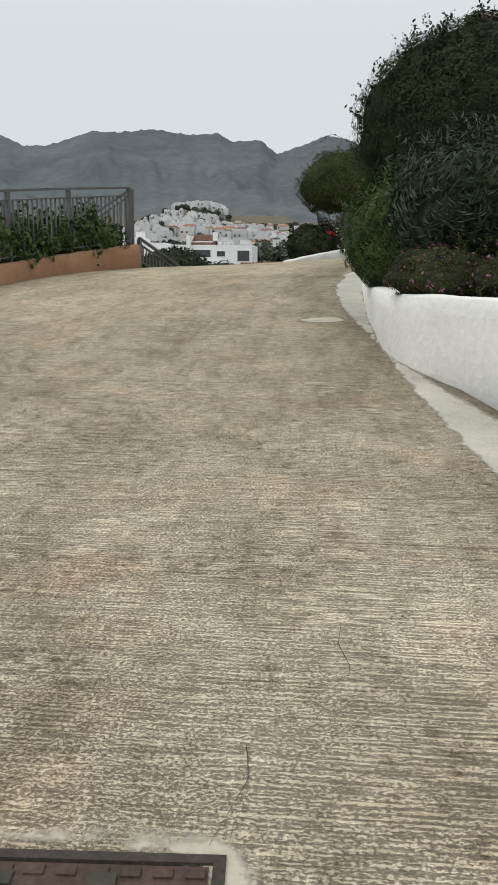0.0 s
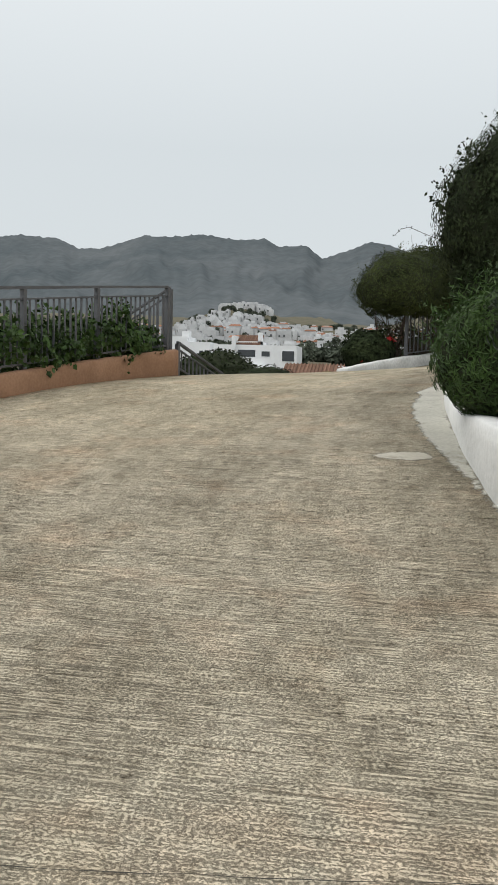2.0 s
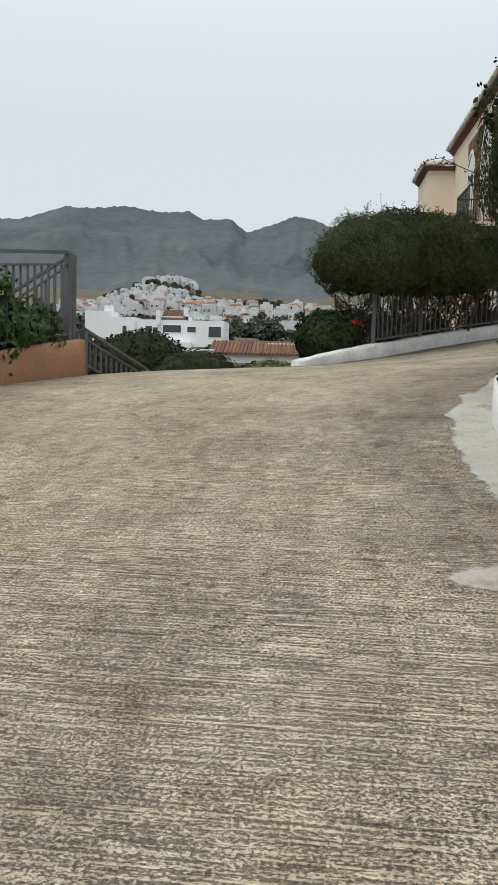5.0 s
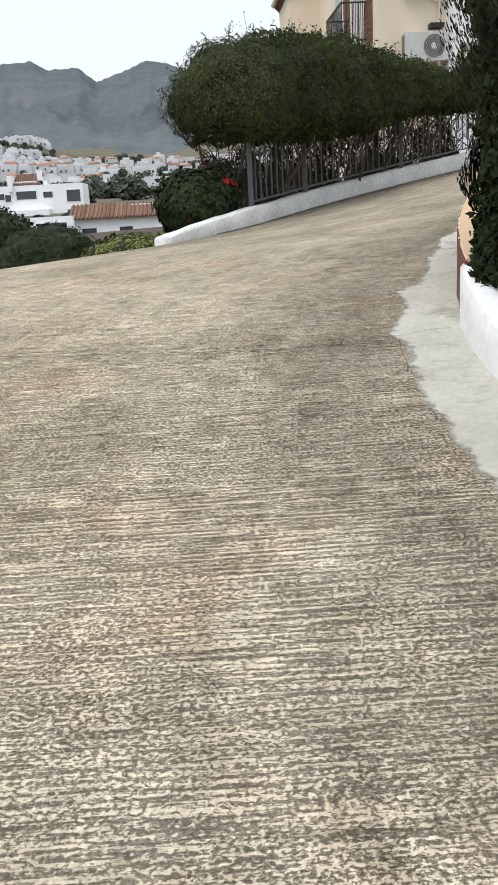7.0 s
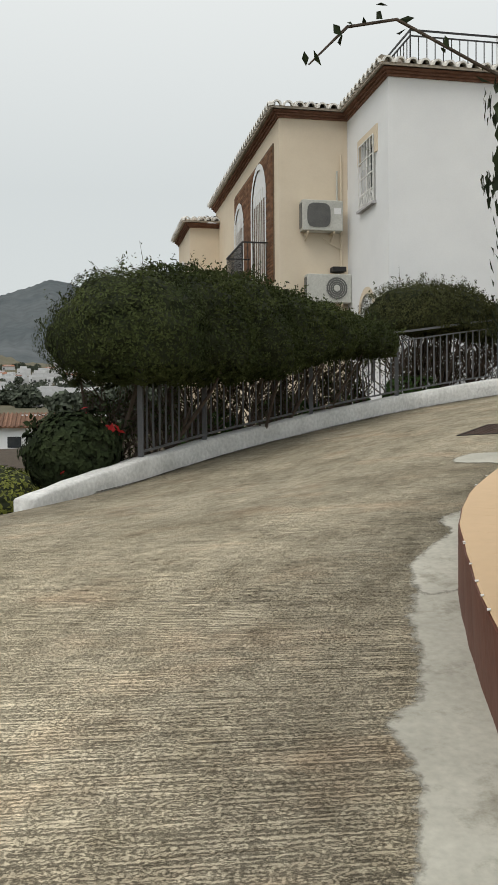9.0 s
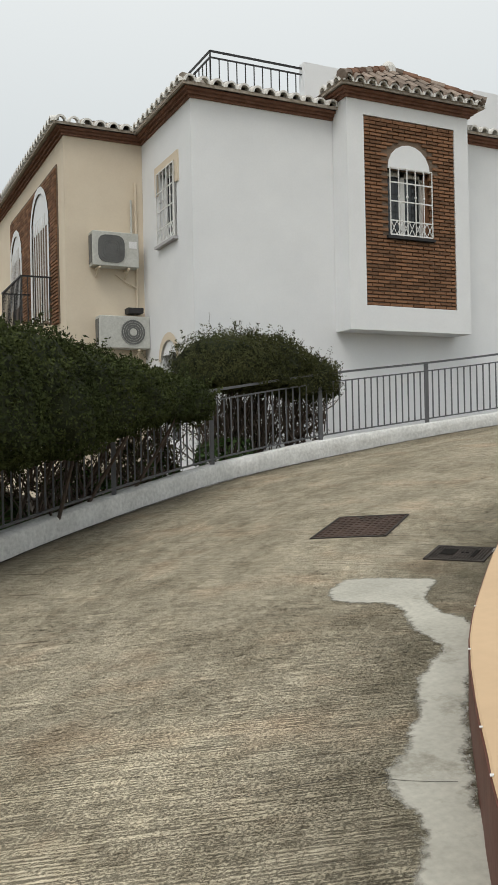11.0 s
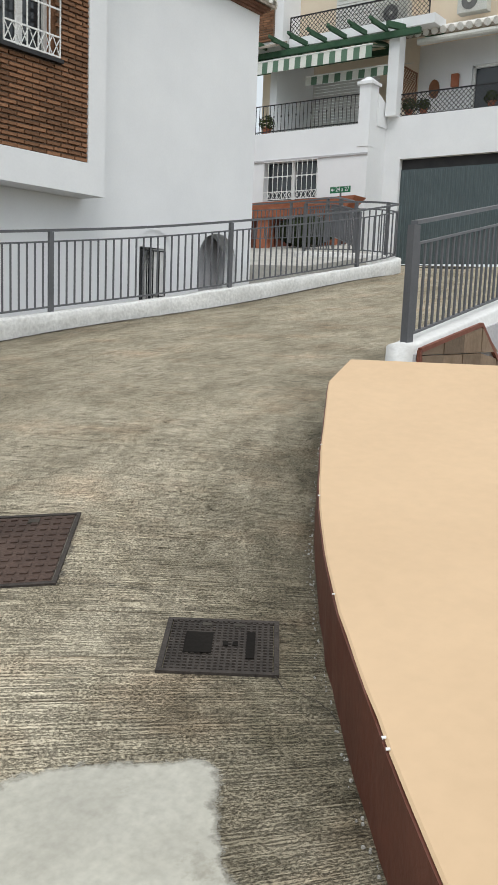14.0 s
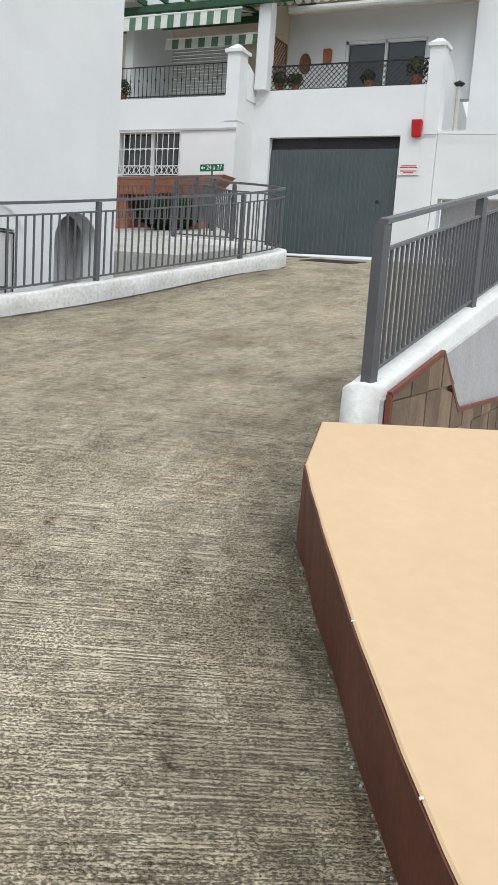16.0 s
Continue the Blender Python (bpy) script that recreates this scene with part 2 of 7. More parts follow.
WHITE_KERB = Mat("weathered_whitewash", (0.56, 0.56, 0.535), (0.79, 0.79, 0.77), 2.6, 0.95, 1.0, 22.0, grainy=0.16, spread=0.55).m
CREAM = Mat("cream_render", (0.66, 0.56, 0.43), (0.74, 0.645, 0.51), 0.9, 0.85, 0.08, 30.0, grainy=0.02).m
PEACH = Mat("peach_paint", (0.545, 0.385, 0.235), (0.635, 0.455, 0.282), 0.7, 0.7, 0.10, 14.0, grainy=0.03).m
PLINTH = Mat("brown_plinth_paint", (0.10, 0.035, 0.022), (0.15, 0.055, 0.036), 3.0, 0.55, 0.25, 25.0).m
ORANGE = Mat("weathered_orange_render", (0.30, 0.165, 0.095), (0.44, 0.255, 0.155), 2.5, 0.9, 0.4, 30.0).m
METAL = Mat("grey_painted_metal", (0.085, 0.088, 0.095), (0.12, 0.122, 0.13), 3.0, 0.42, 0.05, 80.0, spec=0.5).m
BLACK = Mat("black_iron", (0.018, 0.018, 0.02), (0.035, 0.034, 0.034), 4.0, 0.5, 0.1, 80.0).m
WHITE_METAL = Mat("white_iron", (0.72, 0.72, 0.70), (0.82, 0.82, 0.80), 4.0, 0.45, 0.0, 80.0).m
BRICK = Mat("thin_brick", (0.145, 0.068, 0.036), (0.275, 0.145, 0.08), 5.0, 0.9, 0.5, 60.0, vary=0.32).m
MORTAR = Mat("dark_mortar", (0.14, 0.098, 0.07), (0.20, 0.148, 0.11), 6.0, 0.95, 0.4, 60.0).m
TILE = Mat("clay_roof_tile", (0.20, 0.085, 0.05), (0.36, 0.18, 0.11), 3.0, 0.85, 0.4, 30.0, vary=0.35).m
TILE_BROWN = Mat("old_brown_roof_tile", (0.12, 0.065, 0.042), (0.24, 0.135, 0.09), 3.0, 0.9, 0.3, 30.0, vary=0.3).m
TILE_PALE = Mat("lichened_roof_tile", (0.30, 0.25, 0.20), (0.52, 0.47, 0.41), 9.0, 0.9, 0.4, 30.0, vary=0.25).m
TILE_GREY = Mat("weathered_roof_tile", (0.15, 0.115, 0.092), (0.34, 0.275, 0.225), 7.0, 0.9, 0.4, 30.0, vary=0.3).m
TILE_END = Mat("mortared_tile_end", (0.62, 0.60, 0.56), (0.78, 0.77, 0.73), 12.0, 0.9, 0.5, 40.0).m
EAVE_BRICK = Mat("eave_brick", (0.14, 0.066, 0.042), (0.24, 0.125, 0.085), 7.0, 0.9, 0.4, 40.0).m
GLASS = Mat("dark_window_glass", (0.025, 0.03, 0.034), (0.045, 0.05, 0.055), 1.0, 0.08, 0.0, 5.0, spec=0.6).m
PLASTIC = Mat("off_white_plastic", (0.47, 0.47, 0.43), (0.58, 0.58, 0.54), 2.0, 0.5, 0.05, 30.0).m
GREY_PLASTIC = Mat("dark_grille_plastic", (0.11, 0.112, 0.108), (0.16, 0.16, 0.155), 5.0, 0.5, 0.1, 60.0).m
GARAGE = Mat("slate_green_steel", (0.065, 0.088, 0.092), (0.088, 0.115, 0.12), 1.2, 0.45, 0.06, 30.0, spec=0.4).m
AWN_GREEN = Mat("green_awning_cloth", (0.085, 0.155, 0.105), (0.12, 0.20, 0.14), 3.0, 0.9, 0.1, 90.0).m
AWN_WHITE = Mat("white_awning_cloth", (0.60, 0.61, 0.56), (0.72, 0.73, 0.68), 3.0, 0.9, 0.1, 90.0).m
GREEN_WOOD = Mat("green_painted_wood", (0.025, 0.075, 0.04), (0.05, 0.11, 0.06), 4.0, 0.6, 0.3, 40.0).m
SIGN_GREEN = Mat("sign_green", (0.01, 0.13, 0.055), (0.014, 0.15, 0.065), 4.0, 0.4, 0.0, 40.0).m
SIGN_WHITE = Mat("sign_white", (0.75, 0.75, 0.75), (0.8, 0.8, 0.8), 4.0, 0.5, 0.0, 40.0).m
RED = Mat("red_plastic", (0.45, 0.015, 0.02), (0.55, 0.02, 0.03), 4.0, 0.35, 0.0, 40.0).m
TERRACOTTA = Mat("terracotta", (0.30, 0.10, 0.055), (0.42, 0.165, 0.095), 5.0, 0.85, 0.2, 40.0).m
EDGING = Mat("red_brown_edging", (0.15, 0.05, 0.032), (0.23, 0.085, 0.055), 5.0, 0.7, 0.2, 40.0).m
STONE = Mat("brown_slate_cladding", (0.13, 0.085, 0.052), (0.27, 0.20, 0.14), 2.0, 0.8, 0.5, 22.0, vary=0.3).m
GREY_RENDER = Mat("grey_render", (0.42, 0.41, 0.42), (0.52, 0.51, 0.52), 4.0, 0.9, 0.5, 25.0).m
IRON = Mat("cast_iron", (0.028, 0.024, 0.021), (0.066, 0.055, 0.047), 6.0, 0.75, 0.5, 60.0, spec=0.25, grainy=0.3).m
IRON_RUST = Mat("rusty_cast_iron", (0.042, 0.027, 0.021), (0.095, 0.062, 0.048), 6.0, 0.75, 0.5, 60.0, spec=0.25, grainy=0.3).m
SOIL = Mat("dark_soil", (0.05, 0.038, 0.028), (0.09, 0.07, 0.05), 6.0, 0.95, 0.6, 30.0).m
CRACK = Mat("joint_grime", (0.035, 0.032, 0.026), (0.07, 0.062, 0.05), 9.0, 0.95, 0.3, 60.0).m
# near-black: the shade of the cover's recesses put into the colour
RECESS = Mat("iron_recess_shade", (0.008, 0.007, 0.006), (0.016, 0.014, 0.012), 6.0, 0.9, 0.2, 60.0, spec=0.1).m
BARK = Mat("grey_bark", (0.06, 0.045, 0.035), (0.13, 0.10, 0.08), 9.0, 0.9, 0.6, 40.0).m
LEAF_DARK = Mat("dark_leaf", (0.013, 0.021, 0.010), (0.036, 0.048, 0.019), 2.5, 0.75, 0.0, 30.0, vary=0.45, spec=0.1).m
LEAF_HEDGE = Mat("hedge_leaf", (0.022, 0.032, 0.011), (0.070, 0.083, 0.028), 1.5, 0.75, 0.0, 30.0, vary=0.45, spec=0.1).m
LEAF_OLIVE = Mat("olive_leaf", (0.034, 0.040, 0.015), (0.082, 0.084, 0.034), 2.5, 0.75, 0.0, 30.0, vary=0.4, spec=0.1).m
LEAF_BRIGHT = Mat("bright_leaf", (0.022, 0.050, 0.010), (0.060, 0.110, 0.024), 2.0, 0.55, 0.0, 30.0, vary=0.4).m
LEAF_OLEANDER = Mat("oleander_leaf", (0.016, 0.028, 0.013), (0.046, 0.064, 0.034), 2.0, 0.45, 0.0, 30.0, vary=0.4).m
LEAF_YELLOW = Mat("yellow_green_leaf", (0.10, 0.12, 0.015), (0.18, 0.19, 0.03), 2.0, 0.6, 0.0, 30.0, vary=0.35).m
FLOWER_PINK = Mat("mauve_flower", (0.20, 0.07, 0.14), (0.34, 0.14, 0.24), 4.0, 0.7, 0.0, 30.0, vary=0.3).m
FLOWER_RED = Mat("red_flower", (0.45, 0.02, 0.025), (0.6, 0.035, 0.035), 4.0, 0.7, 0.0, 30.0, vary=0.2).m
DIRT = Mat("dry_earth", (0.07, 0.068, 0.04), (0.15, 0.13, 0.085), 0.05, 0.95, 0.3, 2.0).m
# the haze of distance is mixed into this grey-blue base colour
MOUNTAIN = Mat("haze_tinted_scrub", (0.082, 0.097, 0.104), (0.132, 0.144, 0.150), 0.004, 1.0, 0.0, 0.05, spread=0.35, spec=0.0).m
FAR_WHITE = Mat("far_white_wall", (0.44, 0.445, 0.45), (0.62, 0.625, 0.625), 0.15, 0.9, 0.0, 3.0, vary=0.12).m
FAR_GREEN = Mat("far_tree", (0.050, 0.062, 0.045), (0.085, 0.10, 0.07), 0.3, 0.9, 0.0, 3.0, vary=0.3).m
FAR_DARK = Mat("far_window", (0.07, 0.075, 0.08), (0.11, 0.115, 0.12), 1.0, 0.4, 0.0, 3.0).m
SHUTTER = Mat("pale_shutter", (0.55, 0.55, 0.52), (0.66, 0.66, 0.63), 3.0, 0.6, 0.1, 40.0).m
WOOD = Mat("varnished_wood", (0.16, 0.065, 0.03), (0.26, 0.12, 0.06), 6.0, 0.5, 0.2, 40.0).m


# ---- mesh tools ----
class Build:
    """Collects vertices and faces of one mesh."""

    def __init__(self):
        self.v, self.f = [], []

    def add(self, verts, faces):
        k = len(self.v)
        self.v += [tuple(p) for p in verts]
        self.f += [tuple(i + k for i in face) for face in faces]
        return self

    def box(self, a, b):
        (x0, y0, z0), (x1, y1, z1) = a, b
        return self.hexa([(x0, y0, z0), (x1, y0, z0), (x1, y1, z0), (x0, y1, z0)], [(x0, y0, z1), (x1, y0, z1), (x1, y1, z1), (x0, y1, z1)])

    def hexa(self, low, high):
        n = len(low)
        return self.add([*low, *high], [tuple(range(n))[::-1], tuple(range(n, 2 * n))] + [(i, (i + 1) % n, n + (i + 1) % n, n + i) for i in range(n)])

    def bar(self, p, q, w, d=None, up=(0, 0, 1)):
        """A square bar from p to q, w wide and d high."""
        p, q, d = Vector(p), Vector(q), d or w
        t = (q - p).normalized()
        side = t.cross(Vector(up))
        side = side.normalized() if side.length > 1e-4 else Vector((1, 0, 0))
        top = side.cross(t).normalized()
        ring = [side * w / 2 * a + top * d / 2 * b for a, b in ((-1, -1), (1, -1), (1, 1), (-1, 1))]
        return self.hexa([p + r for r in ring], [q + r for r in ring])

    def strip(self, pts, w, d):
        """One square bar bent along points."""
        pts, rings = [Vector(p) for p in pts], []
        for i, p in enumerate(pts):
            t = pts[min(i + 1, len(pts) - 1)] - pts[max(i - 1, 0)]
            side = Vector((t.y, -t.x, 0)).normalized() * w / 2
            up = Vector((0, 0, d / 2))
            rings.append([p - side - up, p + side - up, p + side + up, p - side + up])
        return self.loft(rings)

    def tube(self, pts, r, n=6, caps=True):
        pts = [Vector(p) for p in pts]
        rad = r if isinstance(r, (list, tuple)) else [r] * len(pts)
        k, verts, faces = len(pts), [], []
        for i, p in enumerate(pts):
            t = (pts[min(i + 1, k - 1)] - pts[max(i - 1, 0)]).normalized()
            a = t.orthogonal().normalized() if abs(t.z) > 0.95 else t.cross(Vector((0, 0, 1))).normalized()
            b = t.cross(a)
            verts += [p + rad[i] * (math.cos(6.2832 * j / n) * a + math.sin(6.2832 * j / n) * b) for j in range(n)]
        for i in range(k - 1):
            faces += [(i * n + j, i * n + (j + 1) % n, (i + 1) * n + (j + 1) % n, (i + 1) * n + j) for j in range(n)]
        if caps:
            faces += [tuple(range(n))[::-1], tuple(range((k - 1) * n, k * n))]
        return self.add(verts, faces)

    def loft(self, rings, closed=True, caps=True):
        n, verts, faces = len(rings[0]), [p for r in rings for p in r], []
        for i in range(len(rings) - 1):
            for j in range(n if closed else n - 1):
                faces.append((i * n + j, i * n + (j + 1) % n, (i + 1) * n + (j + 1) % n, (i + 1) * n + j))
        if caps and closed:
            faces += [tuple(range(n))[::-1], tuple(range((len(rings) - 1) * n, len(rings) * n))]
        return self.add(verts, faces)

    def mesh(self, name, mat, smooth=False):
        me = bpy.data.meshes.new(name)
        me.from_pydata(self.v, [], self.f)
        me.materials.append(mat)
        bm = bmesh.new()
        bm.from_mesh(me)
        bmesh.ops.recalc_face_normals(bm, faces=bm.faces)
        bm.to_mesh(me)
        bm.free()
        if smooth:
            me.shade_smooth()
        return me


def part(name, b, mat, parent=None, label="", smooth=False):
    ob = new(name, b.mesh(name, mat, smooth))
    if parent:
        ob.parent = parent
    if label:
        ob["label"] = label
    return ob


def thing(name, label, category, group="", kind="", at=(0, 0, 0)):
    ob = new(name)
    ob.empty_display_size = 0.1
    ob.location = at
    bpy.context.view_layer.update()
    return tagged(ob, label, category, group, kind)


def rounded(ob, width=0.01, segments=2):
    mod = ob.modifiers.new("worn_edges", "BEVEL")
    mod.width, mod.segments, mod.limit_method = width, segments, "ANGLE"
    return ob


def smooth_line(pts, step):
    """Catmull-Rom through the points, one every step metres or so."""
    pts = [Vector(p) for p in pts]
    out = []
    for i in range(len(pts) - 1):
        a, b, c, d = pts[max(i - 1, 0)], pts[i], pts[i + 1], pts[min(i + 2, len(pts) - 1)]
        n = max(1, round((c - b).length / step))
        for k in range(n):
            t = k / n
            out.append(0.5 * (2 * b + (c - a) * t + (2 * a - 5 * b + 4 * c - d) * t * t + (3 * b - a - 3 * c + d) * t**3))
    return out + [pts[-1]]


def along(line, s):
    """The point s metres along a line of points, and the way it runs there."""
    for a, b in zip(line, line[1:]):
        d = (b - a).length
        if s <= d or b is line[-1]:
            return a + (b - a) * (s / d), (b - a).normalized()
        s -= d


def length(line):
    return sum((b - a).length for a, b in zip(line, line[1:]))


# ---- ramp ----
SPINE = [(1.3, -16, -1.6), (1.2, -9, -0.92), (0.5, -6.9, -0.74), (0.3, -3, -0.13), (0.4, 0, 0.31), (1.2, 2.2, 0.62), (2.8, 4.1, 0.89), (4.6, 5.8, 1.16),
         (5.8, 7.3, 1.41), (8, 9.2, 1.75), (11, 10.3, 2.15), (14.5, 10.6, 2.65), (18, 11.0, 3.25), (21.5, 12.3, 3.6), (26, 13.5, 3.86)]
SIDES = [(0.8, 7.2, 0.58, 0.06, 0.08), (3.1, 9.7, 1.03, 0.08, 0.08), (5.9, 11.4, 1.50, 0.10, 0.06), (-1.8, 3.0, 0.48, 0.02, 0.05), (-0.4, 5.2, 0.58, 0.04, 0.04)]
KNOTS = []
for i, p in enumerate(SPINE):
    a, b = SPINE[max(i - 1, 0)], SPINE[min(i + 1, len(SPINE) - 1)]
    run = (b[0] - a[0]) ** 2 + (b[1] - a[1]) ** 2
    KNOTS.append((*p, (b[0] - a[0]) * (b[2] - a[2]) / run, (b[1] - a[1]) * (b[2] - a[2]) / run))
KNOTS = np.array(KNOTS + SIDES)


def ramp_z(x, y):
    """The height of the ramp."""
    dx, dy = x - KNOTS[:, 0], y - KNOTS[:, 1]
    q = dx * dx + dy * dy
    w = np.exp(-(q - q.min()) / 6.48)
    return float((w * (KNOTS[:, 2] + KNOTS[:, 3] * dx + KNOTS[:, 4] * dy)).sum() / w.sum())


RIGHT_EDGE = [(5.0, -16), (3.7, -9.2), (2.55, -6.4), (1.95, -4.9), (1.6, -3.9), (1.42, -2.4), (1.42, -0.8), (1.58, 0.2), (1.95, 1.2), (2.3, 2.0), (3.1, 3.25),
              (4.1, 4.2), (5.1, 5.1), (6.8, 6.25), (8.6, 7.0), (10.5, 7.3), (13.3, 7.3), (16.6, 7.3), (18.5, 7.3), (21.0, 7.3), (25.2, 7.3)]
LEFT_EDGE = [(-6.2, -16), (-5.5, -9.4), (-4.75, -6.4), (-4.35, -4.8), (-4.05, -3.8), (-3.75, -2.2), (-3.4, -0.6), (-3.1, 0.8), (-2.7, 2.2), (-2.25, 3.4), (-1.1, 4.85),
             (0.1, 6.45), (2.0, 8.9), (4.5, 10.8), (6.6, 11.8), (9.6, 12.37), (13.3, 12.2), (16.6, 11.85), (18.0, 12.4), (20.2, 15.6), (25.2, 19.5)]


def ramp_surface():
    pairs = []
    for i in range(len(RIGHT_EDGE) - 1):
        for k in range(10):
            t = k / 10

            def cr(line):
                a, b, c, d = (Vector(line[min(max(j, 0), len(line) - 1)]) for j in (i - 1, i, i + 1, i + 2))
                return 0.5 * (2 * b + (c - a) * t + (2 * a - 5 * b + 4 * c - d) * t * t + (3 * b - a - 3 * c + d) * t**3)

            pairs.append((cr(LEFT_EDGE), cr(RIGHT_EDGE)))
    n, b, uvs, gaps, u = 28, Build(), [], [], 0.0
    last = None
    for l, r in pairs:
        mid = (l + r) / 2
        u += (mid - last).length if last else 0
        last = mid
        width = (r - l).length
        row = [Vector((*(l + (r - l) * j / n), 0)) for j in range(n + 1)]
        b.v += [(p.x, p.y, ramp_z(p.x, p.y)) for p in row]
        uvs += [(u, width * (j / n - 0.5)) for j in range(n + 1)]
        gaps += [(width * (1 - j / n), width * j / n) for j in range(n + 1)]
    m = n + 1
    top = len(b.v)
    for i in range(len(pairs) - 1):
        b.f += [(i * m + j, i * m + j + 1, (i + 1) * m + j + 1, (i + 1) * m + j) for j in range(n)]
    edge = [i * m for i in range(len(pairs))]
    other = [i * m + n for i in range(len(pairs))]
    for line in (edge, other):
        k = len(b.v)
        for i in line:
            x, y, z = b.v[i]
            b.v.append((x, y, z - 1.6))
            uvs.append(uvs[i])
            gaps.append(gaps[i])
        b.f += [(line[i], line[i + 1], k + i + 1, k + i) for i in range(len(line) - 1)]
    me = b.mesh("ramp", CONCRETE, True)
    lay = me.uv_layers.new(name="along")
    inner = me.uv_layers.new(name="inner")
    for lp in me.loops:
        lay.data[lp.index].uv = uvs[lp.vertex_index]
        inner.data[lp.index].uv = gaps[lp.vertex_index]
    return tagged(new("road", me), "sloping driveway of pale brushed concrete with worn cross grooves", "driveway", kind="structure")


road = ramp_surface()


def lay_flat(name, outline, mat, lift=0.004, cell=0.05, feather=0.15):
    """A thin sheet on the ramp inside an outline of (x, y); "inside" runs from 0 at its edge to 1."""
    loop = smooth_line([(x, y, 0) for x, y in [*outline, outline[0]]], 0.06)[:-1]
    poly = np.array([(p.x + 0.03 * noise.noise(p * 5) + 0.015 * noise.noise(p * 17), p.y + 0.03 * noise.noise(p * 5 + Vector((0, 0, 9)))) for p in loop])
    nxt = np.roll(poly, -1, 0)
    lo, hi = poly.min(0) - 2 * cell, poly.max(0) + 2 * cell
    nx, ny = (np.ceil((hi - lo) / cell)).astype(int) + 1
    verts, faces, deep, index = [], [], [], {}
    gx, gy = lo[0] + cell * np.arange(nx), lo[1] + cell * np.arange(ny)
    seg = nxt - poly
    depth = np.empty((nx, ny))
    for a in range(nx):
        q = np.stack([np.full(ny, gx[a]), gy], 1)[:, None, :]
        t = np.clip(((q - poly) * seg).sum(-1) / ((seg * seg).sum(-1) + 1e-12), 0, 1)
        d = np.sqrt((((poly + t[..., None] * seg) - q) ** 2).sum(-1)).min(1)
        cut = (poly[:, 1] > q[..., 1]) != (nxt[:, 1] > q[..., 1])
        xi = poly[:, 0] + (q[..., 1] - poly[:, 1]) / (seg[:, 1] + 1e-12) * seg[:, 0]
        odd = ((cut & (q[..., 0] < xi)).sum(1) % 2) == 1
        depth[a] = np.where(odd, d, -d)

    def vert(a, c):
        if (a, c) not in index:
            index[a, c] = len(verts)
            x, y = float(gx[a]), float(gy[c])
            verts.append((x, y, ramp_z(x, y) + lift))
            deep.append(float(np.clip(depth[a, c] / feather, 0, 1)))
        return index[a, c]

    for a in range(nx - 1):
        for c in range(ny - 1):
            if depth[a : a + 2, c : c + 2].max() > 0:
                faces.append((vert(a, c), vert(a + 1, c), vert(a + 1, c + 1), vert(a, c + 1)))
    me = bpy.data.meshes.new(name)
    me.from_pydata(verts, [], faces)
    me.attributes.new("inside", "FLOAT", "POINT").data.foreach_set("value", deep)
    me.materials.append(mat)
    me.shade_smooth()
    return new(name, me)


# ---- walls beside the ramp ----
def wall_run(name, line, height, below, thick, mat, side=1, lump=0.012, crown=0.02):
    """A wall along a line of (x, y, z of its top), thick to the left of the line, with a rounded rough top."""
    b, rings = Build(), []
    for i, p in enumerate(line):
        t = (line[min(i + 1, len(line) - 1)] - line[max(i - 1, 0)])
        nrm = Vector((-t.y, t.x, 0)).normalized() * side
        w = lambda k: lump * noise.noise(Vector((p.x * 3 + k, p.y * 3, k * 2.0)))  # noqa: E731
        q = Vector(p)
        rings.append([q + Vector((0, 0, -below)), q + nrm * w(1) + Vector((0, 0, -height * 0.5)), q + nrm * (w(2)) + Vector((0, 0, -crown)),
                      q + nrm * (crown + w(3)) + Vector((0, 0, w(4))), q + nrm * thick / 2 + Vector((0, 0, 0.4 * crown + w(5))), q + nrm * (thick - crown) + Vector((0, 0, w(6))),
                      q + nrm * thick + Vector((0, 0, -crown)), q + nrm * thick + Vector((0, 0, -below))])
    b.loft(rings)
    return part(name, b, mat, smooth=True)


LEFT_WALL = smooth_line([(-0.05, 6.4, 0.66), (0.35, 6.95, 0.78), (0.85, 7.5, 0.90), (1.45, 8.3, 1.01), (2.2, 9.1, 1.16), (3.1, 9.85, 1.32), (4.0, 10.5, 1.48), (4.95, 11.1, 1.64),
                         (5.95, 11.6, 1.80), (7.6, 12.02, 2.04), (9.9, 12.34, 2.30), (11.7, 12.3, 2.52), (13.34, 12.14, 2.76), (15.2, 11.95, 3.05), (16.64, 11.74, 3.29), (17.5, 11.55, 3.46),
                         (18.0, 11.62, 3.55), (18.2, 12.0, 3.6), (18.25, 12.8, 3.66), (18.3, 14.2, 3.7)], 0.25)
tagged(wall_run("wall_left", LEFT_WALL, 0.25, 1.6, 0.24, WHITE_KERB, 1, 0.022), "low whitewashed kerb wall with rough render along the driveway", "wall", kind="structure")


